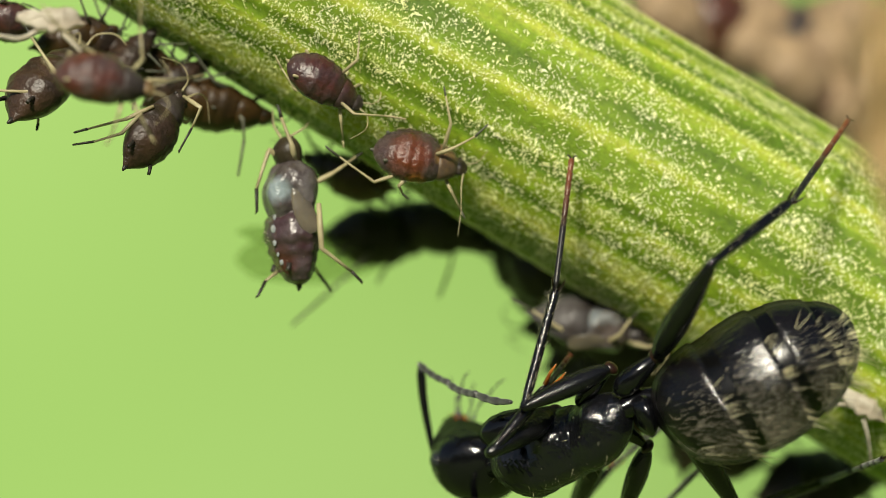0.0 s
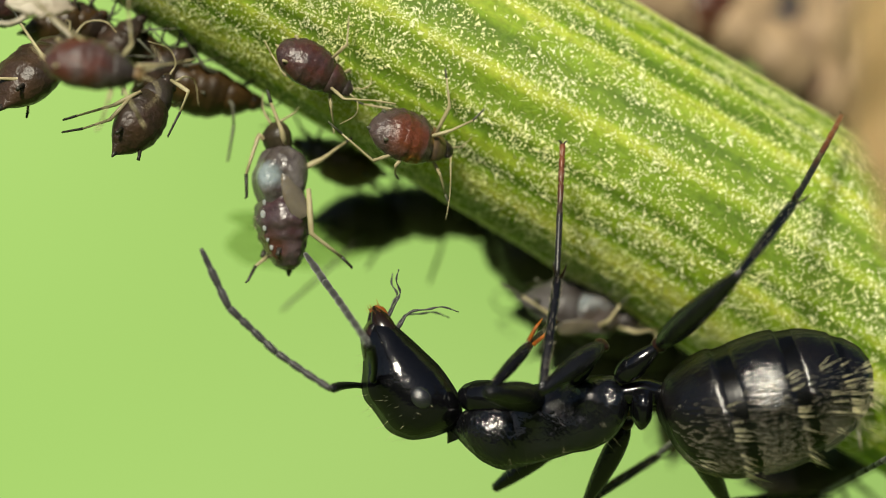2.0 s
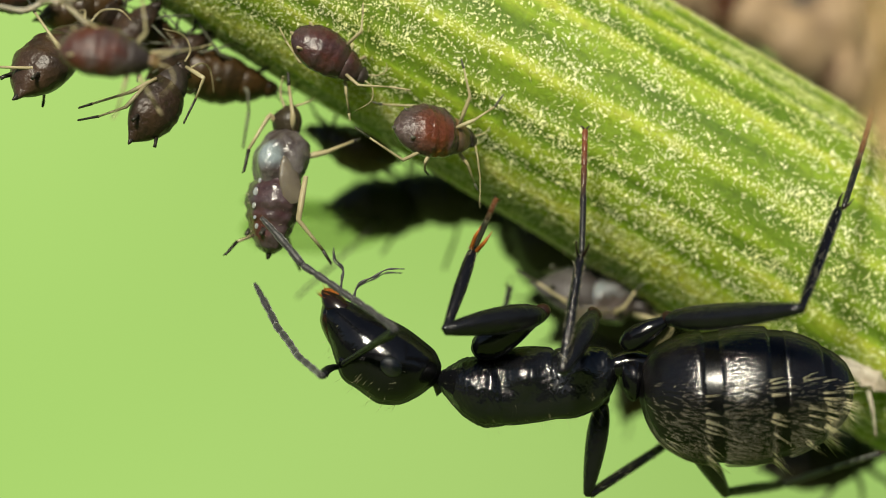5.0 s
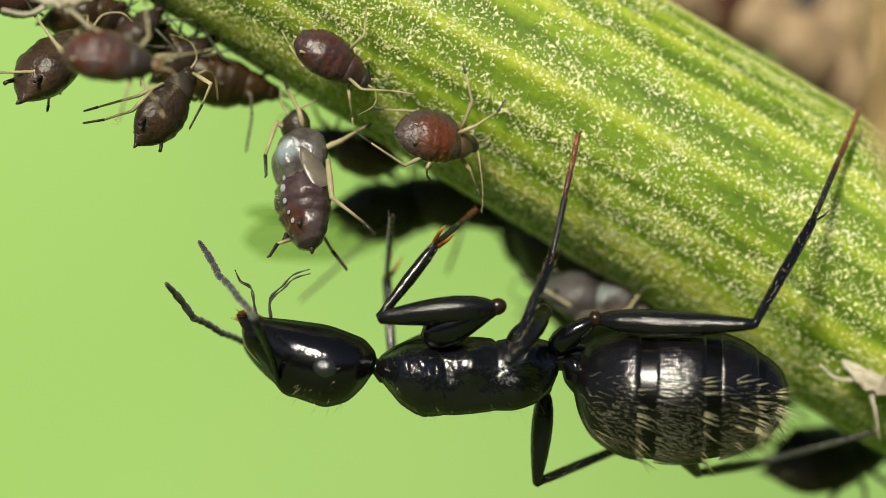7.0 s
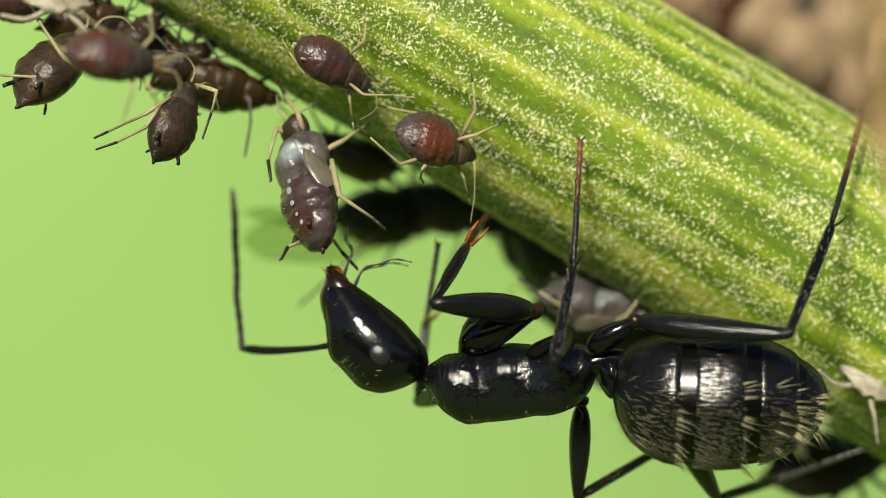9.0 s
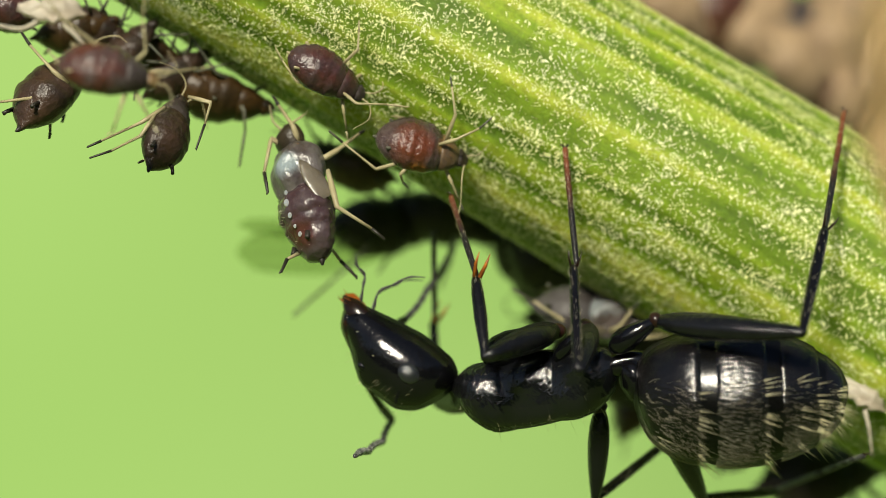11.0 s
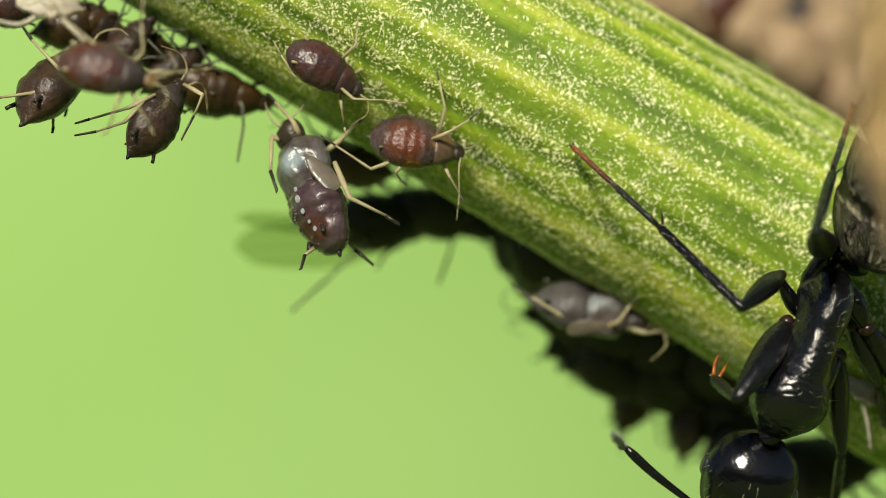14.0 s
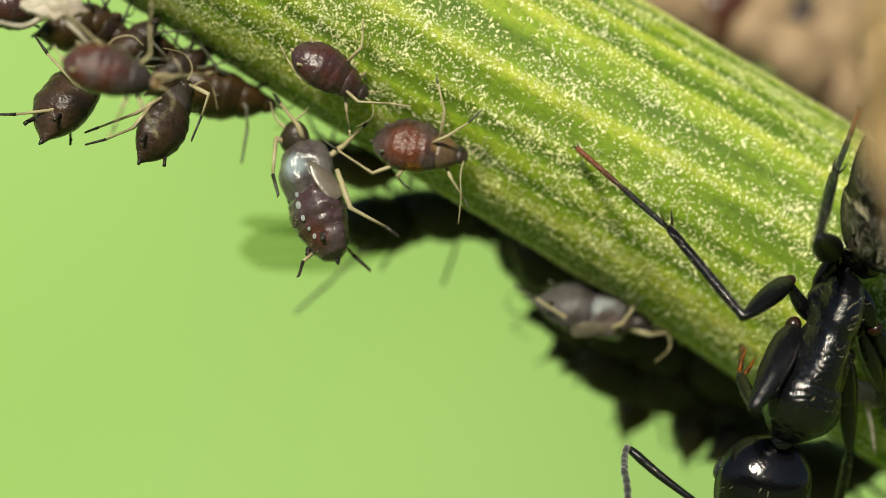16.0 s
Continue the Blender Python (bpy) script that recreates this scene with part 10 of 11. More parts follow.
    walk(ant_part["left_front_tarsus"], [
        (0, at(0.36, 3.74, -0.57, -61, 4, -162)), (0.25, at(0.31, 3.57, -0.57, -61, 7, -163)), (0.5, at(0.24, 3.38, -0.56, -62, 10, -164)),
        (0.75, at(-0.27, 3.10, -0.37, -62, 11, -158)), (1, at(-0.79, 2.76, -0.16, -61, 11, -151)), (1.5, at(-1.08, 2.82, 0.02, -62, 14, -148)),
        (2, at(-1.33, 2.64, 0.09, -65, 13, -141)), (2.167, at(-1.20, 3.02, 0.04, -62, 21, -132)), (2.333, at(-1.14, 3.37, -0.02, -58, 29, -122)),
        (2.5, at(-1.13, 3.64, -0.13, -51, 36, -110)), (3, at(-1.60, 3.64, 0.11, -56, 33, -106)), (3.25, at(-1.30, 3.80, 0.06, -56, 36, -111)),
        (3.5, at(-0.99, 3.93, 0.06, -57, 38, -116)), (4, at(-0.38, 3.98, 0.07, -58, 39, -124)), (4.2, at(-0.54, 3.97, 0.11, -55, 37, -121)),
        (4.66, at(-0.44, 3.83, -0.47, -53, 34, -115)), (5.12, at(-0.34, 3.63, -0.98, -52, 30, -110)), (5.58, at(-0.23, 3.38, -1.46, -51, 26, -105)),
        (6.04, at(-0.12, 3.08, -1.87, -51, 23, -100)), (6.5, at(-0.03, 2.76, -2.23, -51, 19, -95)), (7, at(-0.19, 2.77, -2.24, -51, 18, -95)),
        (7.25, at(-0.43, 2.56, -1.65, -50, 27, -94)), (7.5, at(-0.70, 2.33, -1.02, -48, 36, -93)), (8, at(-0.74, 2.30, -1.12, -51, 41, -96)),
        (8.25, at(-0.55, 2.46, -1.24, -52, 35, -101)), (8.5, at(-0.34, 2.61, -1.30, -53, 29, -105)), (8.75, at(0.22, 2.53, -1.46, -53, 29, -111)),
        (9, at(0.78, 2.40, -1.59, -53, 29, -117)), (10.15, at(1.19, 2.31, -1.73, -51, 35, -118)), (11.3, at(1.61, 2.17, -1.84, -50, 42, -119)),
        (11.4, at(-0.45, 3.47, -1.44, -63, 21, -107)), (11.5, at(-2.51, 3.63, -0.41, -78, 4, -92)), (11.75, at(-2.68, 3.65, -0.67, -80, -5, -90)),
        (12, at(-2.86, 3.64, -0.97, -83, -13, -88)), (12.167, at(-2.86, 3.58, -1.22, -89, -20, -90)), (12.333, at(-2.88, 3.42, -1.45, -94, -27, -91)),
        (12.5, at(-2.92, 3.17, -1.67, -100, -34, -91)), (12.562, at(-2.55, 3.43, -1.84, -104, -38, -90)), (12.625, at(-2.11, 3.60, -2.01, -108, -41, -88)),
        (12.688, at(-1.64, 3.68, -2.14, -113, -45, -86)), (12.75, at(-1.14, 3.66, -2.24, -118, -48, -84)), (12.812, at(-0.63, 3.54, -2.30, -124, -51, -81)),
        (12.875, at(-0.15, 3.32, -2.32, -130, -54, -77)), (12.938, at(0.28, 3.01, -2.29, -138, -57, -72)), (13, at(0.66, 2.61, -2.23, -146, -59, -66)),
        (13.5, at(0.75, 2.69, -2.32, -146, -59, -65)), (14, at(0.84, 2.64, -2.23, -147, -57, -66)), (14.5, at(0.93, 2.58, -2.13, -147, -56, -67)),
        (15, at(0.94, 2.53, -2.15, -148, -57, -65)), (15.5, at(0.95, 2.48, -2.17, -149, -57, -64)), (16, at(0.95, 2.43, -2.19, -151, -58, -62)),
    ])
    walk(ant_part["left_mid_coxa"], [
        (0, at(-2.42, 0.57, -0.09, -63, -32, 104)), (0.5, at(-2.40, 0.58, -0.05, -60, -37, 100)), (1, at(-2.42, 0.45, -0.17, -64, -30, 115)),
        (1.5, at(-2.47, 0.51, -0.09, -66, -36, 121)), (2, at(-2.49, 0.46, -0.12, -67, -33, 132)), (2.5, at(-2.51, 0.44, -0.08, -70, -41, 139)),
        (3, at(-2.53, 0.42, -0.01, -69, -49, 145)), (3.5, at(-2.50, 0.43, -0.05, -70, -46, 138)), (4, at(-2.43, 0.39, -0.15, -69, -45, 131)),
        (4.2, at(-2.43, 0.41, -0.13, -67, -45, 127)), (6.5, at(-2.52, 0.41, -0.07, -70, -44, 147)), (7, at(-2.49, 0.39, -0.11, -71, -41, 148)),
        (7.5, at(-2.54, 0.40, -0.10, -74, -37, 152)), (8, at(-2.55, 0.40, -0.10, -74, -35, 153)), (8.5, at(-2.53, 0.43, -0.09, -72, -38, 144)),
        (9, at(-2.44, 0.44, -0.08, -64, -48, 121)), (11.3, at(-2.37, 0.41, -0.11, -56, -52, 102)), (11.5, at(-2.42, 0.35, -0.17, -41, -46, 143)),
        (12, at(-2.34, 0.29, -0.27, -31, -33, 139)), (12.5, at(-2.44, 0.34, -0.21, -12, -26, 155)), (12.75, at(-2.34, 0.17, -0.17, -2, -3, 131)),
        (13, at(-2.24, -0.01, -0.13, -1, 22, 110)), (13.5, at(-2.25, 0.03, -0.17, -1, 18, 111)), (14, at(-2.30, 0.05, -0.19, -3, 15, 102)),
        (14.5, at(-2.33, 0.08, -0.21, -4, 13, 95)), (15, at(-2.33, 0.07, -0.20, -4, 14, 96)), (15.5, at(-2.32, 0.05, -0.19, -4, 15, 97)),
        (16, at(-2.31, 0.03, -0.18, -4, 16, 98)),
    ])
    walk(ant_part["left_mid_femur"], [
        (0, at(-2.59, 1.23, 0.34, 28, -25, 28)), (0.25, at(-2.55, 1.22, 0.39, 30, -21, 25)), (0.5, at(-2.52, 1.21, 0.44, 31, -17, 22)),
        (0.75, at(-2.62, 1.14, 0.34, 34, -27, 18)), (1, at(-2.72, 1.07, 0.24, 39, -37, 13)), (1.25, at(-2.77, 1.06, 0.31, 35, -35, 22)),
        (1.5, at(-2.81, 1.06, 0.38, 32, -33, 30)), (2, at(-2.94, 0.96, 0.32, 36, -37, 35)), (2.25, at(-2.96, 0.90, 0.39, 35, -41, 40)),
        (2.5, at(-2.97, 0.84, 0.45, 34, -45, 45)), (3, at(-2.96, 0.72, 0.59, 43, -51, 45)), (3.5, at(-2.91, 0.80, 0.52, 41, -51, 39)),
        (4, at(-2.80, 0.81, 0.42, 38, -59, 38)), (4.2, at(-2.77, 0.85, 0.44, 44, -70, 29)), (5.35, at(-2.89, 0.79, 0.46, 25, -66, 57)),
        (6.5, at(-3.00, 0.72, 0.48, 14, -60, 77)), (7, at(-3.01, 0.71, 0.41, 15, -62, 76)), (7.25, at(-3.05, 0.70, 0.40, 14, -70, 77)),
        (7.5, at(-3.10, 0.70, 0.39, 11, -77, 79)), (8, at(-3.13, 0.70, 0.36, 20, -76, 70)), (8.5, at(-3.03, 0.80, 0.41, 11, -67, 72)),
        (8.75, at(-2.87, 0.85, 0.46, 9, -66, 68)), (9, at(-2.71, 0.90, 0.52, 7, -66, 65)), (10.15, at(-2.59, 0.90, 0.52, 8, -62, 59)),
        (11.3, at(-2.48, 0.90, 0.52, 9, -58, 54)), (11.367, at(-2.61, 0.83, 0.48, 23, -58, 55)), (11.433, at(-2.74, 0.76, 0.45, 36, -57, 55)),
        (11.5, at(-2.87, 0.69, 0.41, 50, -57, 56)), (11.75, at(-2.85, 0.71, 0.29, 48, -49, 55)), (12, at(-2.84, 0.73, 0.17, 46, -42, 54)),
        (12.167, at(-2.92, 0.70, 0.16, 44, -34, 57)), (12.333, at(-3.01, 0.68, 0.14, 44, -26, 60)), (12.5, at(-3.09, 0.65, 0.13, 43, -18, 62)),
        (12.583, at(-2.99, 0.66, 0.04, 38, -12, 63)), (12.667, at(-2.89, 0.66, -0.06, 32, -7, 63)), (12.75, at(-2.79, 0.67, -0.15, 27, -1, 63)),
        (12.833, at(-2.69, 0.68, -0.24, 22, 5, 62)), (12.917, at(-2.59, 0.68, -0.34, 17, 11, 61)), (13, at(-2.49, 0.69, -0.43, 11, 16, 59)),
        (13.5, at(-2.52, 0.74, -0.42, 11, 21, 59)), (14, at(-2.46, 0.80, -0.40, 11, 28, 58)), (14.5, at(-2.40, 0.86, -0.39, 11, 33, 56)),
        (15, at(-2.40, 0.84, -0.39, 10, 33, 55)), (15.5, at(-2.41, 0.82, -0.40, 10, 33, 54)), (16, at(-2.42, 0.80, -0.40, 9, 32, 53)),
    ])
    walk(ant_part["left_mid_tibia"], [
        (0, at(-1.18, 1.96, 1.08, -98, 17, 75)), (0.25, at(-1.07, 1.91, 1.02, -95, 21, 82)), (0.5, at(-0.96, 1.83, 0.95, -92, 25, 90)),
        (0.75, at(-1.14, 1.62, 1.14, -89, 27, 103)), (1, at(-1.36, 1.39, 1.30, -86, 28, 116)), (1.25, at(-1.43, 1.59, 1.32, -89, 28, 118)),
        (1.5, at(-1.54, 1.80, 1.34, -91, 29, 119)), (2, at(-1.80, 1.77, 1.38, -91, 26, 122)), (2.25, at(-1.94, 1.74, 1.53, -95, 26, 128)),
        (2.5, at(-2.09, 1.72, 1.67, -98, 27, 134)), (3, at(-2.19, 1.51, 1.95, -98, 23, 143)), (3.5, at(-2.06, 1.50, 1.88, -98, 24, 135)),
        (4, at(-2.10, 1.36, 1.92, -101, 24, 124)), (4.2, at(-2.25, 1.15, 2.09, -100, 28, 120)), (5.35, at(-2.50, 1.37, 2.06, -98, 25, 132)),
        (6.5, at(-2.80, 1.57, 2.00, -97, 21, 144)), (7, at(-2.81, 1.50, 1.96, -99, 20, 139)), (7.25, at(-2.91, 1.30, 2.04, -101, 21, 138)),
        (7.5, at(-3.02, 1.09, 2.09, -103, 22, 136)), (8, at(-2.98, 1.09, 2.06, -101, 22, 137)), (8.5, at(-2.82, 1.46, 2.02, -99, 23, 134)),
        (8.75, at(-2.61, 1.50, 2.07, -99, 25, 127)), (9, at(-2.42, 1.54, 2.12, -99, 27, 120)), (10.15, at(-2.17, 1.60, 2.07, -99, 30, 113)),
        (11.3, at(-1.93, 1.65, 2.00, -100, 32, 106)), (11.367, at(-2.06, 1.59, 1.96, -95, 37, 119)), (11.433, at(-2.20, 1.54, 1.92, -89, 41, 133)),
        (11.5, at(-2.34, 1.48, 1.88, -82, 43, 148)), (11.75, at(-2.20, 1.64, 1.62, -74, 40, 151)), (12, at(-2.07, 1.79, 1.33, -66, 37, 153)),
        (12.167, at(-2.13, 1.92, 1.14, -58, 42, 155)), (12.333, at(-2.21, 2.03, 0.91, -48, 46, 159)), (12.5, at(-2.32, 2.12, 0.67, -38, 50, 164)),
        (12.583, at(-2.21, 2.18, 0.41, -44, 53, 148)), (12.667, at(-2.10, 2.21, 0.14, -52, 55, 131)), (12.75, at(-1.99, 2.23, -0.13, -61, 56, 112)),
        (12.833, at(-1.87, 2.22, -0.39, -70, 55, 94)), (12.917, at(-1.75, 2.18, -0.66, -77, 53, 76)), (13, at(-1.62, 2.13, -0.91, -83, 49, 61)),
        (13.5, at(-1.68, 2.14, -1.05, -87, 46, 57)), (14, at(-1.63, 2.11, -1.21, -87, 46, 56)), (14.5, at(-1.57, 2.07, -1.34, -87, 45, 55)),
        (15, at(-1.55, 2.04, -1.34, -86, 45, 55)), (15.5, at(-1.54, 2.00, -1.34, -85, 46, 56)), (16, at(-1.52, 1.97, -1.34, -85, 46, 57)),
    ])
    walk(ant_part["left_mid_tarsus"], [
        (0, at(-0.65, 3.99, 0.42, -52, 6, -156)), (0.25, at(-0.80, 3.94, 0.22, -52, 0, -156)), (0.5, at(-0.97, 3.82, 0.01, -53, -5, -155)),
        (0.75, at(-1.58, 3.54, 0.15, -53, 0, -152)), (1, at(-2.21, 3.13, 0.25, -53, 4, -149)), (1.25, at(-2.33, 3.31, 0.27, -53, 6, -146)),
        (1.5, at(-2.47, 3.49, 0.27, -52, 7, -143)), (2, at(-2.85, 3.44, 0.41, -55, 8, -134)), (2.25, at(-3.15, 3.30, 0.56, -53, 12, -129)),
        (2.5, at(-3.44, 3.15, 0.69, -50, 15, -124)), (3, at(-3.80, 2.73, 1.09, -54, 16, -117)), (3.5, at(-3.47, 2.94, 1.00, -54, 14, -124)),
        (4, at(-3.23, 3.02, 1.02, -52, 16, -129)), (4.2, at(-3.21, 2.83, 1.04, -53, 10, -127)), (5.35, at(-3.84, 2.86, 1.15, -54, 10, -124)),
        (6.5, at(-4.48, 2.77, 1.21, -54, 11, -122)), (7, at(-4.37, 2.86, 1.21, -54, 13, -126)), (7.25, at(-4.43, 2.69, 1.25, -52, 13, -127)),
        (7.5, at(-4.49, 2.52, 1.27, -51, 14, -127)), (8, at(-4.47, 2.50, 1.25, -53, 14, -128)), (8.5, at(-4.24, 2.90, 1.17, -51, 13, -129)),
        (8.75, at(-3.81, 3.09, 1.14, -51, 12, -131)), (9, at(-3.39, 3.25, 1.14, -50, 12, -133)), (10.15, at(-2.92, 3.36, 0.98, -50, 10, -134)),
        (11.3, at(-2.46, 3.43, 0.83, -49, 8, -136)), (11.367, at(-2.91, 3.14, 0.64, -55, 3, -122)), (11.433, at(-3.33, 2.76, 0.49, -61, -1, -107)),
        (11.5, at(-3.71, 2.33, 0.38, -69, -3, -92)), (11.75, at(-3.67, 2.46, 0.20, -71, -8, -91)), (12, at(-3.65, 2.58, 0.01, -74, -13, -90)),
        (12.167, at(-3.63, 2.60, -0.33, -81, -22, -88)), (12.333, at(-3.64, 2.58, -0.67, -88, -30, -85)), (12.5, at(-3.68, 2.52, -1.02, -97, -38, -80)),
        (12.583, at(-3.32, 2.87, -1.36, -102, -44, -80)), (12.667, at(-2.91, 3.16, -1.67, -108, -51, -79)), (12.75, at(-2.45, 3.37, -1.95, -115, -57, -76)),
        (12.833, at(-1.95, 3.48, -2.20, -125, -62, -72)), (12.917, at(-1.44, 3.49, -2.40, -137, -68, -64)), (13, at(-0.93, 3.38, -2.58, -155, -72, -50)),
        (13.5, at(-0.86, 3.43, -2.64, -155, -72, -50)), (14, at(-0.76, 3.39, -2.78, -156, -72, -50)), (14.5, at(-0.67, 3.33, -2.90, -157, -71, -50)),
        (15, at(-0.68, 3.31, -2.91, -157, -71, -50)), (15.5, at(-0.68, 3.28, -2.91, -157, -71, -50)), (16, at(-0.69, 3.26, -2.91, -157, -71, -50)),
    ])
    walk(ant_part["left_hind_coxa"], [
        (0, at(-2.98, 0.22, -0.09, -80, 7, 120)), (0.5, at(-3.00, 0.26, -0.10, -81, -0, 118)), (1, at(-3.10, 0.39, -0.08, -82, -9, 129)),
        (1.5, at(-3.15, 0.41, -0.05, -85, -13, 134)), (2, at(-3.17, 0.39, -0.04, -85, -16, 142)), (2.5, at(-3.16, 0.35, -0.05, -90, -16, 151)),
        (3, at(-3.24, 0.34, 0.01, -91, -24, 160)), (3.5, at(-3.25, 0.39, 0.03, -91, -25, 152)), (4, at(-3.22, 0.40, 0.02, -91, -24, 147)),
        (4.2, at(-3.20, 0.42, 0.04, -89, -28, 142)), (6.5, at(-3.82, 0.49, 0.32, -92, -26, 164)), (7, at(-3.91, 0.50, 0.32, -93, -24, 165)),
        (7.5, at(-4.03, 0.48, 0.25, -94, -18, 168)), (8, at(-4.05, 0.49, 0.28, -93, -19, 167)), (8.5, at(-3.91, 0.61, 0.30, -93, -22, 159)),
        (9, at(-3.60, 0.71, 0.30, -90, -28, 143)), (11.3, at(-3.13, 0.45, 0.05, -84, -34, 124)), (11.5, at(-3.02, 0.27, -0.08, -67, -32, 161)),
        (12, at(-3.01, 0.26, -0.09, -54, -25, 156)), (12.5, at(-3.07, 0.31, -0.05, -22, -29, 142)), (12.75, at(-3.03, 0.30, -0.08, -12, -13, 103)),
        (13, at(-2.99, 0.28, -0.10, -15, 5, 68)), (13.5, at(-2.98, 0.31, -0.10, -15, 4, 67)), (14, at(-2.95, 0.33, -0.11, -15, 5, 56)),
        (14.5, at(-2.91, 0.36, -0.11, -16, 5, 47)), (15, at(-2.94, 0.33, -0.11, -16, 6, 49)), (15.5, at(-2.97, 0.30, -0.11, -15, 6, 52)),
        (16, at(-2.99, 0.27, -0.10, -15, 6, 55)),
    ])
    walk(ant_part["left_hind_femur"], [
        (0, at(-3.40, 0.95, -0.20, -39, -35, 78)), (0.5, at(-3.40, 1.00, -0.09, -37, -31, 74)), (1, at(-3.63, 1.04, 0.05, -35, -29, 79)),
        (1.5, at(-3.72, 1.01, 0.14, -40, -28, 90)), (2, at(-3.81, 0.90, 0.20, -36, -30, 95)), (2.5, at(-3.88, 0.74, 0.19, -46, -31, 111)),
        (3, at(-3.97, 0.61, 0.35, -40, -35, 111)), (3.25, at(-3.95, 0.68, 0.37, -42, -35, 110)), (3.5, at(-3.93, 0.75, 0.39, -44, -36, 110)),
        (4, at(-3.87, 0.83, 0.36, -45, -35, 105)), (4.2, at(-3.80, 0.88, 0.44, -43, -37, 102)), (5.35, at(-4.17, 0.79, 0.57, -45, -30, 111)),
        (6.5, at(-4.55, 0.69, 0.70, -45, -23, 119)), (7, at(-4.66, 0.69, 0.67, -45, -22, 118)), (7.5, at(-4.81, 0.66, 0.52, -50, -17, 124)),
        (8, at(-4.84, 0.67, 0.56, -47, -20, 118)), (8.5, at(-4.64, 0.89, 0.62, -47, -21, 113)), (8.75, at(-4.42, 1.02, 0.66, -46, -25, 105)),
        (9, at(-4.20, 1.16, 0.69, -45, -28, 97)), (11.3, at(-3.52, 1.03, 0.52, -42, -30, 85)), (11.367, at(-3.58, 0.86, 0.47, -32, -32, 92)),
        (11.433, at(-3.64, 0.68, 0.42, -22, -36, 99)), (11.5, at(-3.70, 0.51, 0.37, -12, -40, 105)), (11.75, at(-3.71, 0.54, 0.32, -5, -30, 96)),
        (12, at(-3.72, 0.57, 0.27, 0, -19, 90)), (12.167, at(-3.70, 0.64, 0.30, 6, -7, 90)), (12.333, at(-3.67, 0.70, 0.33, 12, 5, 92)),
        (12.5, at(-3.65, 0.77, 0.36, 19, 17, 95)), (12.6, at(-3.45, 0.83, 0.25, 18, 22, 90)), (12.7, at(-3.26, 0.89, 0.15, 16, 26, 85)),
        (12.8, at(-3.06, 0.95, 0.04, 14, 30, 80)), (12.9, at(-2.87, 1.01, -0.06, 11, 34, 74)), (13, at(-2.67, 1.07, -0.17, 8, 38, 68)),
        (13.5, at(-2.64, 1.09, -0.17, 7, 38, 69)), (14, at(-2.49, 1.03, -0.18, 8, 38, 68)), (14.5, at(-2.33, 0.98, -0.19, 8, 38, 67)),
        (15, at(-2.39, 0.97, -0.19, 8, 38, 67)), (15.5, at(-2.45, 0.96, -0.19, 8, 38, 67)), (16, at(-2.50, 0.96, -0.19, 8, 38, 67)),
    ])
    walk(ant_part["left_hind_tibia"], [
        (0, at(-2.92, 3.14, 1.39, -91, 19, 97)), (0.5, at(-2.76, 3.26, 1.34, -91, 13, 98)), (1, at(-3.16, 3.40, 1.39, -93, 9, 106)),
        (1.5, at(-3.71, 3.43, 1.44, -96, 9, 115)), (2, at(-4.02, 3.27, 1.56, -94, 5, 124)), (2.5, at(-4.73, 2.95, 1.59, -102, 8, 132)),
        (3, at(-4.77, 2.70, 1.94, -102, 2, 140)), (3.25, at(-4.74, 2.78, 1.97, -102, 4, 132)), (3.5, at(-4.69, 2.83, 2.02, -103, 5, 123)),
        (4, at(-4.46, 2.99, 1.96, -105, 6, 113)), (4.2, at(-4.25, 3.02, 2.11, -103, 6, 105)), (5.35, at(-5.03, 3.01, 1.95, -103, 9, 115)),
        (6.5, at(-5.76, 2.91, 1.79, -103, 12, 126)), (7, at(-5.88, 2.94, 1.69, -103, 10, 126)), (7.5, at(-6.29, 2.84, 1.32, -107, 10, 124)),
        (8, at(-6.07, 2.94, 1.51, -105, 11, 124)), (8.5, at(-5.63, 3.26, 1.62, -105, 13, 116)), (8.75, at(-5.08, 3.44, 1.80, -104, 14, 111)),
        (9, at(-4.52, 3.57, 1.98, -103, 15, 106)), (11.3, at(-3.32, 3.41, 1.90, -101, 8, 103)), (11.367, at(-3.67, 3.18, 1.94, -93, 8, 117)),
        (11.433, at(-3.99, 2.89, 2.03, -85, 6, 131)), (11.5, at(-4.26, 2.54, 2.14, -78, 3, 144)), (11.75, at(-3.99, 2.91, 1.69, -71, 4, 146)),
        (12, at(-3.72, 3.17, 1.16, -64, 5, 149)), (12.167, at(-3.72, 3.37, 0.63, -54, 8, 142)), (12.333, at(-3.77, 3.44, 0.08, -45, 12, 136)),
        (12.5, at(-3.90, 3.39, -0.44, -36, 17, 131)), (12.6, at(-3.47, 3.39, -0.75, -36, 24, 121)), (12.7, at(-3.06, 3.36, -1.05, -38, 30, 110)),
        (12.8, at(-2.66, 3.30, -1.34, -41, 36, 98)), (12.9, at(-2.25, 3.20, -1.61, -47, 42, 85)), (13, at(-1.88, 3.08, -1.86, -54, 46, 70)),
        (13.5, at(-1.87, 3.11, -1.86, -54, 46, 70)), (14, at(-1.68, 3.05, -1.87, -54, 46, 69)), (14.5, at(-1.49, 2.98, -1.88, -54, 46, 69)),
        (15, at(-1.55, 2.97, -1.88, -54, 46, 69)), (15.5, at(-1.61, 2.96, -1.89, -54, 46, 69)), (16, at(-1.67, 2.96, -1.89, -54, 46, 69)),
    ])
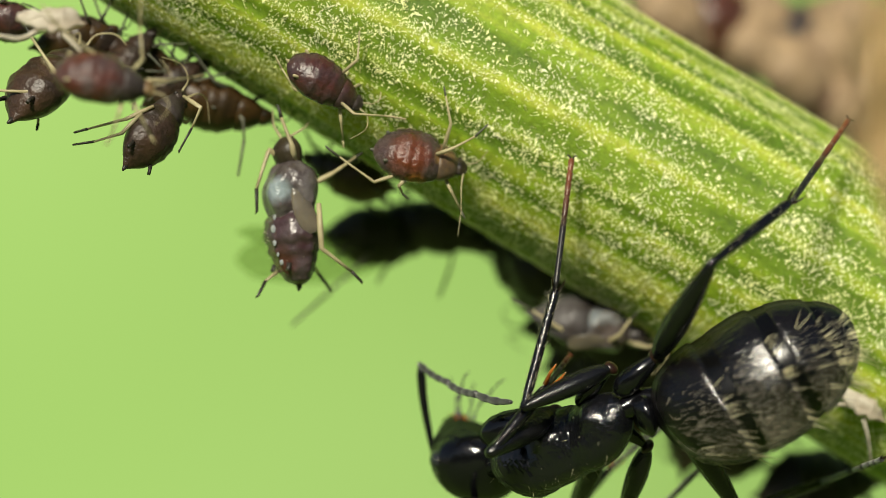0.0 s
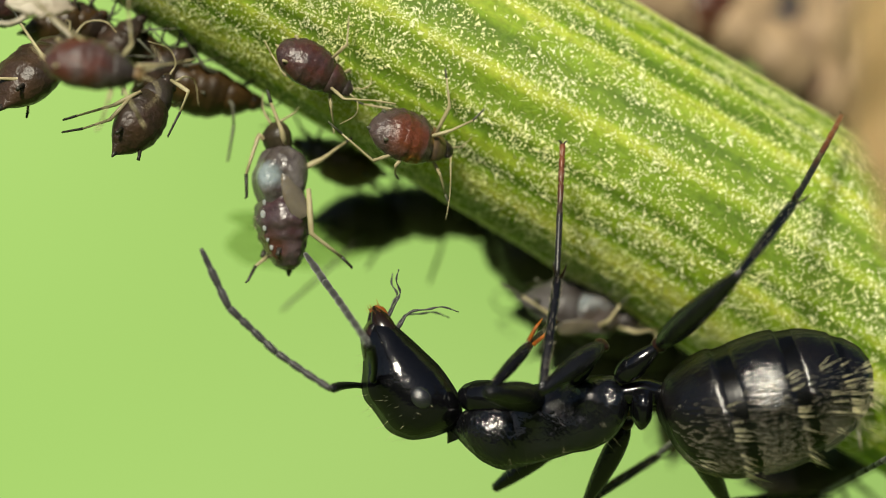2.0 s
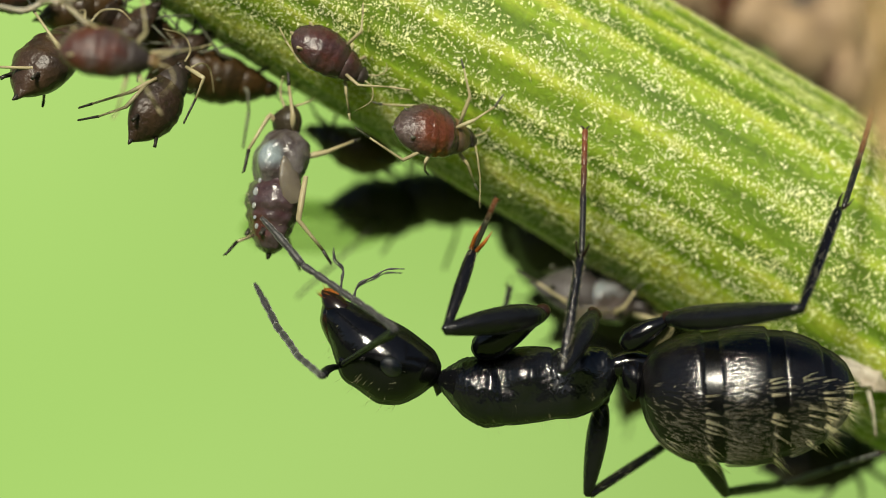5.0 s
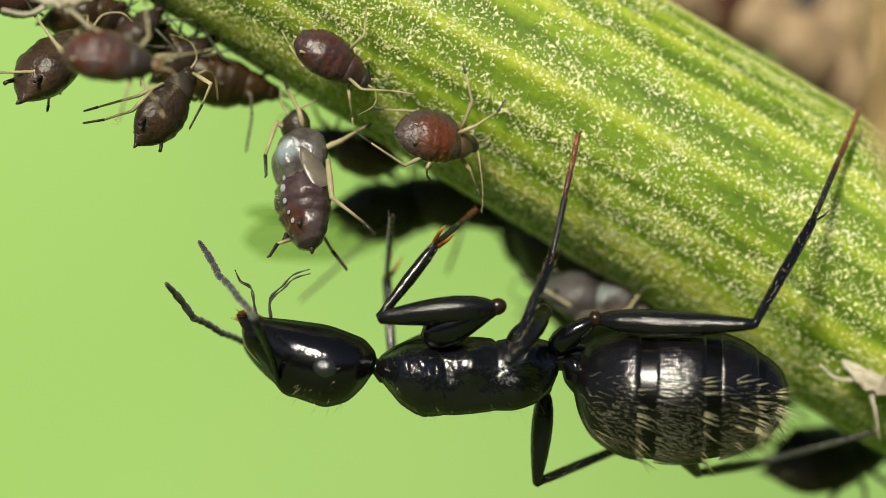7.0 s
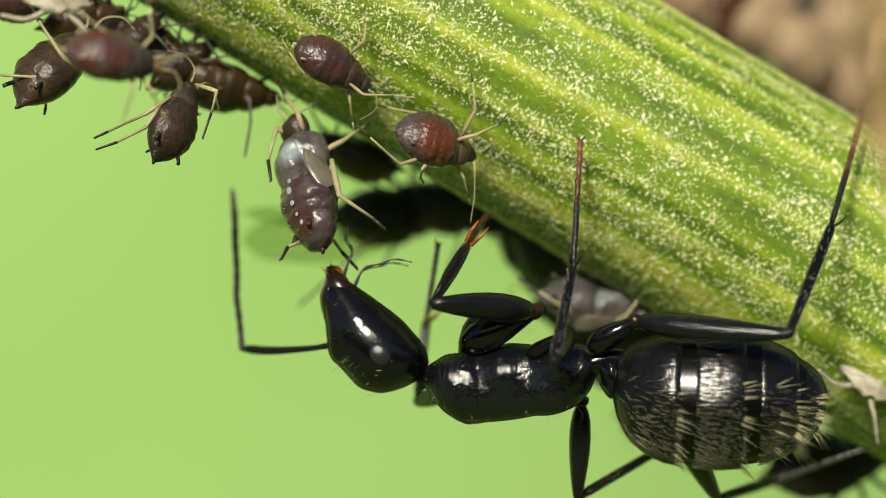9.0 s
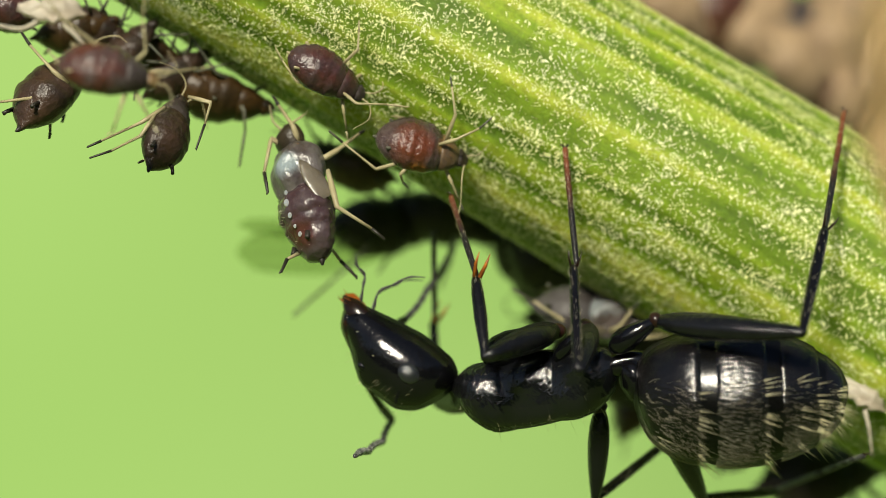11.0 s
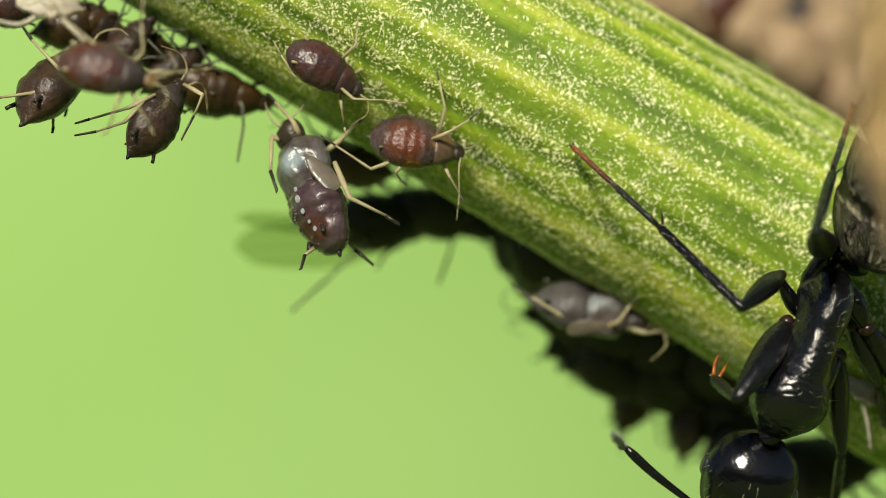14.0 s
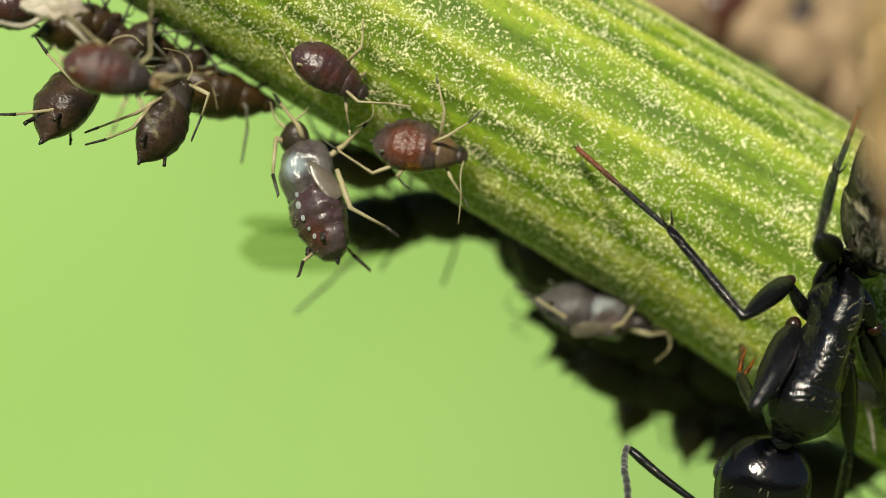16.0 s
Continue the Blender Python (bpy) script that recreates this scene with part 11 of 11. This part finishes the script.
    walk(ant_part["left_hind_tarsus"], [
        (0, at(-3.22, 5.48, 0.57, 169, -11, -146)), (0.5, at(-3.09, 5.67, 0.77, 168, -8, -147)), (1, at(-3.83, 5.78, 1.01, 170, -3, -139)),
        (1.5, at(-4.74, 5.68, 1.04, 171, -2, -130)), (2, at(-5.40, 5.34, 1.34, 168, -1, -125)), (2.5, at(-6.38, 4.80, 1.22, 173, 6, -117)),
        (3, at(-6.69, 4.30, 1.84, 169, 8, -111)), (3.25, at(-6.39, 4.65, 1.81, 169, 7, -116)), (3.5, at(-6.04, 4.92, 1.80, 170, 7, -121)),
        (4, at(-5.44, 5.28, 1.70, 170, 9, -131)), (4.2, at(-4.89, 5.42, 1.86, 169, 6, -133)), (5.35, at(-6.08, 5.24, 1.55, 169, 3, -127)),
        (6.5, at(-7.20, 4.89, 1.27, 169, 1, -121)), (7, at(-7.31, 4.94, 1.25, 169, 2, -124)), (7.5, at(-7.67, 4.88, 0.91, 174, 3, -117)),
        (8, at(-7.44, 4.97, 1.04, 172, 4, -124)), (8.5, at(-6.70, 5.44, 1.05, 172, 3, -131)), (8.75, at(-5.94, 5.70, 1.19, 171, 3, -132)),
        (9, at(-5.19, 5.89, 1.34, 171, 2, -132)), (11.3, at(-3.89, 5.81, 1.54, 171, 2, -142)), (11.367, at(-4.78, 5.39, 1.58, 166, -5, -124)),
        (11.433, at(-5.60, 4.78, 1.74, 158, -10, -106)), (11.5, at(-6.27, 4.01, 2.00, 150, -12, -87)), (11.75, at(-6.06, 4.29, 1.50, 147, -20, -86)),
        (12, at(-5.86, 4.45, 0.96, 143, -27, -85)), (12.167, at(-5.68, 4.88, 0.28, 133, -35, -79)), (12.333, at(-5.54, 5.13, -0.44, 122, -42, -72)),
        (12.5, at(-5.47, 5.19, -1.17, 108, -47, -61)), (12.6, at(-4.65, 5.35, -1.76, 103, -50, -62)), (12.7, at(-3.80, 5.38, -2.32, 98, -53, -62)),
        (12.8, at(-2.94, 5.28, -2.82, 93, -56, -63)), (12.9, at(-2.09, 5.05, -3.28, 87, -59, -62)), (13, at(-1.27, 4.71, -3.67, 81, -62, -61)),
        (13.5, at(-1.28, 4.74, -3.66, 81, -61, -61)), (14, at(-1.07, 4.67, -3.67, 81, -61, -61)), (14.5, at(-0.86, 4.59, -3.69, 81, -60, -62)),
        (15, at(-0.92, 4.58, -3.69, 81, -60, -62)), (15.5, at(-0.98, 4.58, -3.69, 81, -60, -62)), (16, at(-1.04, 4.57, -3.69, 81, -59, -62)),
    ])
    walk(hanging, [
        (0, at(-2.58, 1.20, 1.18, -151, -85, 180)), (0.5, at(-2.57, 1.20, 1.18, -151, -85, 180)), (1, at(-2.54, 1.20, 1.18, -151, -83, 180)),
        (1.5, at(-2.54, 1.20, 1.18, -151, -83, 180)), (2, at(-2.58, 1.20, 1.18, -151, -85, 180)), (2.5, at(-2.58, 1.20, 1.18, -151, -85, 180)),
        (3, at(-2.79, 1.20, 1.18, 29, -86, 0)), (3.5, at(-2.85, 1.20, 1.18, 29, -83, 0)), (4, at(-2.87, 1.20, 1.18, 29, -82, 0)),
        (4.2, at(-2.90, 1.20, 1.19, 29, -81, 0)), (6.5, at(-2.71, 0.72, 1.27, -60, -68, 87)), (7, at(-2.51, 0.70, 1.29, -82, -66, 110)),
        (7.5, at(-2.42, 0.72, 1.29, -91, -65, 120)), (8, at(-2.39, 0.70, 1.31, -92, -64, 121)), (8.5, at(-2.31, 0.74, 1.32, -100, -63, 130)),
        (9, at(-2.41, 0.65, 1.33, -89, -62, 118)), (11.3, at(-2.36, 0.70, 1.32, -95, -63, 124)), (11.5, at(-2.35, 0.71, 1.32, -95, -63, 124)),
        (12, at(-2.32, 0.73, 1.32, -98, -63, 128)), (12.5, at(-2.30, 0.73, 1.33, -100, -62, 130)), (13, at(-2.27, 0.71, 1.35, -100, -60, 131)),
        (13.5, at(-2.23, 0.74, 1.35, -104, -60, 135)), (14.5, at(-2.21, 0.78, 1.34, -108, -60, 139)), (16, at(-2.26, 0.85, 1.30, -110, -65, 141)),
    ])
    walk(red, [
        (0, at(-0.24, 0.80, 2.04, 61, 11, 11)), (1, at(-0.31, 0.67, 1.94, 63, 16, 20)), (2, at(-0.22, 0.54, 2.11, 62, 13, 30)),
        (2.5, at(-0.09, 0.47, 2.10, 61, 10, 35)), (3, at(-0.13, 0.42, 2.15, 58, 6, 40)), (4, at(-0.07, 0.48, 2.01, 59, 6, 35)),
        (6.5, at(-0.05, 0.50, 1.96, 59, 6, 33)), (7, at(-0.07, 0.50, 1.95, 59, 6, 33)), (8, at(-0.09, 0.51, 1.95, 60, 8, 32)),
        (9, at(-0.08, 0.49, 1.96, 62, 13, 34)), (11.3, at(-0.25, 0.78, 2.06, 61, 13, 12)), (12.5, at(-0.27, 0.83, 2.03, 60, 10, 8)),
        (14.5, at(-0.29, 0.85, 2.05, 60, 9, 7)), (16, at(-0.30, 0.95, 2.01, 59, 9, 0)),
    ])
    walk(plum, [
        (0, at(-1.94, 0.39, 3.36, 75, 30, 19)), (7, at(-1.94, 0.43, 3.35, 73, 30, 15)), (9, at(-1.92, 0.39, 3.34, 74, 28, 19)),
        (12.5, at(-1.94, 0.41, 3.36, 73, 29, 16)), (16, at(-1.91, 0.43, 3.34, 73, 30, 15)),
    ])
    walk(front, [
        (0, at(-5.42, -3.04, 3.16, 54, 10, 14)), (7, at(-5.42, -2.99, 3.13, 54, 8, 10)), (9, at(-5.35, -3.18, 3.20, 52, 8, 24)),
        (12.5, at(-5.40, -2.85, 3.11, 55, 12, 0)), (16, at(-5.36, -2.97, 3.09, 56, 14, 9)),
    ])
    walk(dark, [
        (0, at(-6.89, 0.45, 3.41, 4, -39, 51)), (4, at(-6.88, 0.45, 3.34, 4, -39, 51)), (7, at(-6.88, 0.43, 3.32, -1, -39, 52)),
        (9, at(-6.87, 0.45, 3.35, 6, -40, 50)), (12.5, at(-6.73, 0.39, 2.95, -18, -39, 56)), (14.5, at(-6.70, 0.43, 3.16, -7, -41, 54)),
        (15.5, at(-6.56, 0.46, 2.97, -8, -44, 55)), (16, at(-6.51, 0.51, 2.96, -4, -47, 53)),
    ])
    walk(brown, [
        (0, at(-4.99, 0.35, 2.58, 94, -46, 44)), (4, at(-5.02, 0.39, 2.59, 93, -49, 43)), (7, at(-4.95, 0.33, 2.55, 92, -46, 47)),
        (8, at(-4.95, 0.33, 2.55, 92, -46, 47)), (8.5, at(-4.80, 0.32, 2.33, 84, -50, 53)), (9, at(-4.77, 0.25, 2.37, 77, -48, 64)),
        (11.3, at(-4.80, 0.18, 2.34, 75, -44, 70)), (12.5, at(-4.91, 0.25, 2.43, 81, -47, 60)), (14.5, at(-4.95, 0.31, 2.53, 91, -46, 49)),
        (16, at(-4.87, 0.35, 2.51, 87, -50, 50)),
    ])
    for wing in [w for w in winged.children if w.name.startswith("wing")]:
        s, z = (1 if wing.location.y > 0 else -1), winged_size
        walk(wing, [(t, at(0, s * 0.16 * z, 0.28 * z, s * 50, dip, s * -7)) for t, dip in
                    ((0, -4), (0.6, -3), (1.0, 15), (1.4, -1), (2, -4), (4, -7), (6.5, -2), (9, -4), (11.5, -3), (14, -4), (16, -3))])


motions()
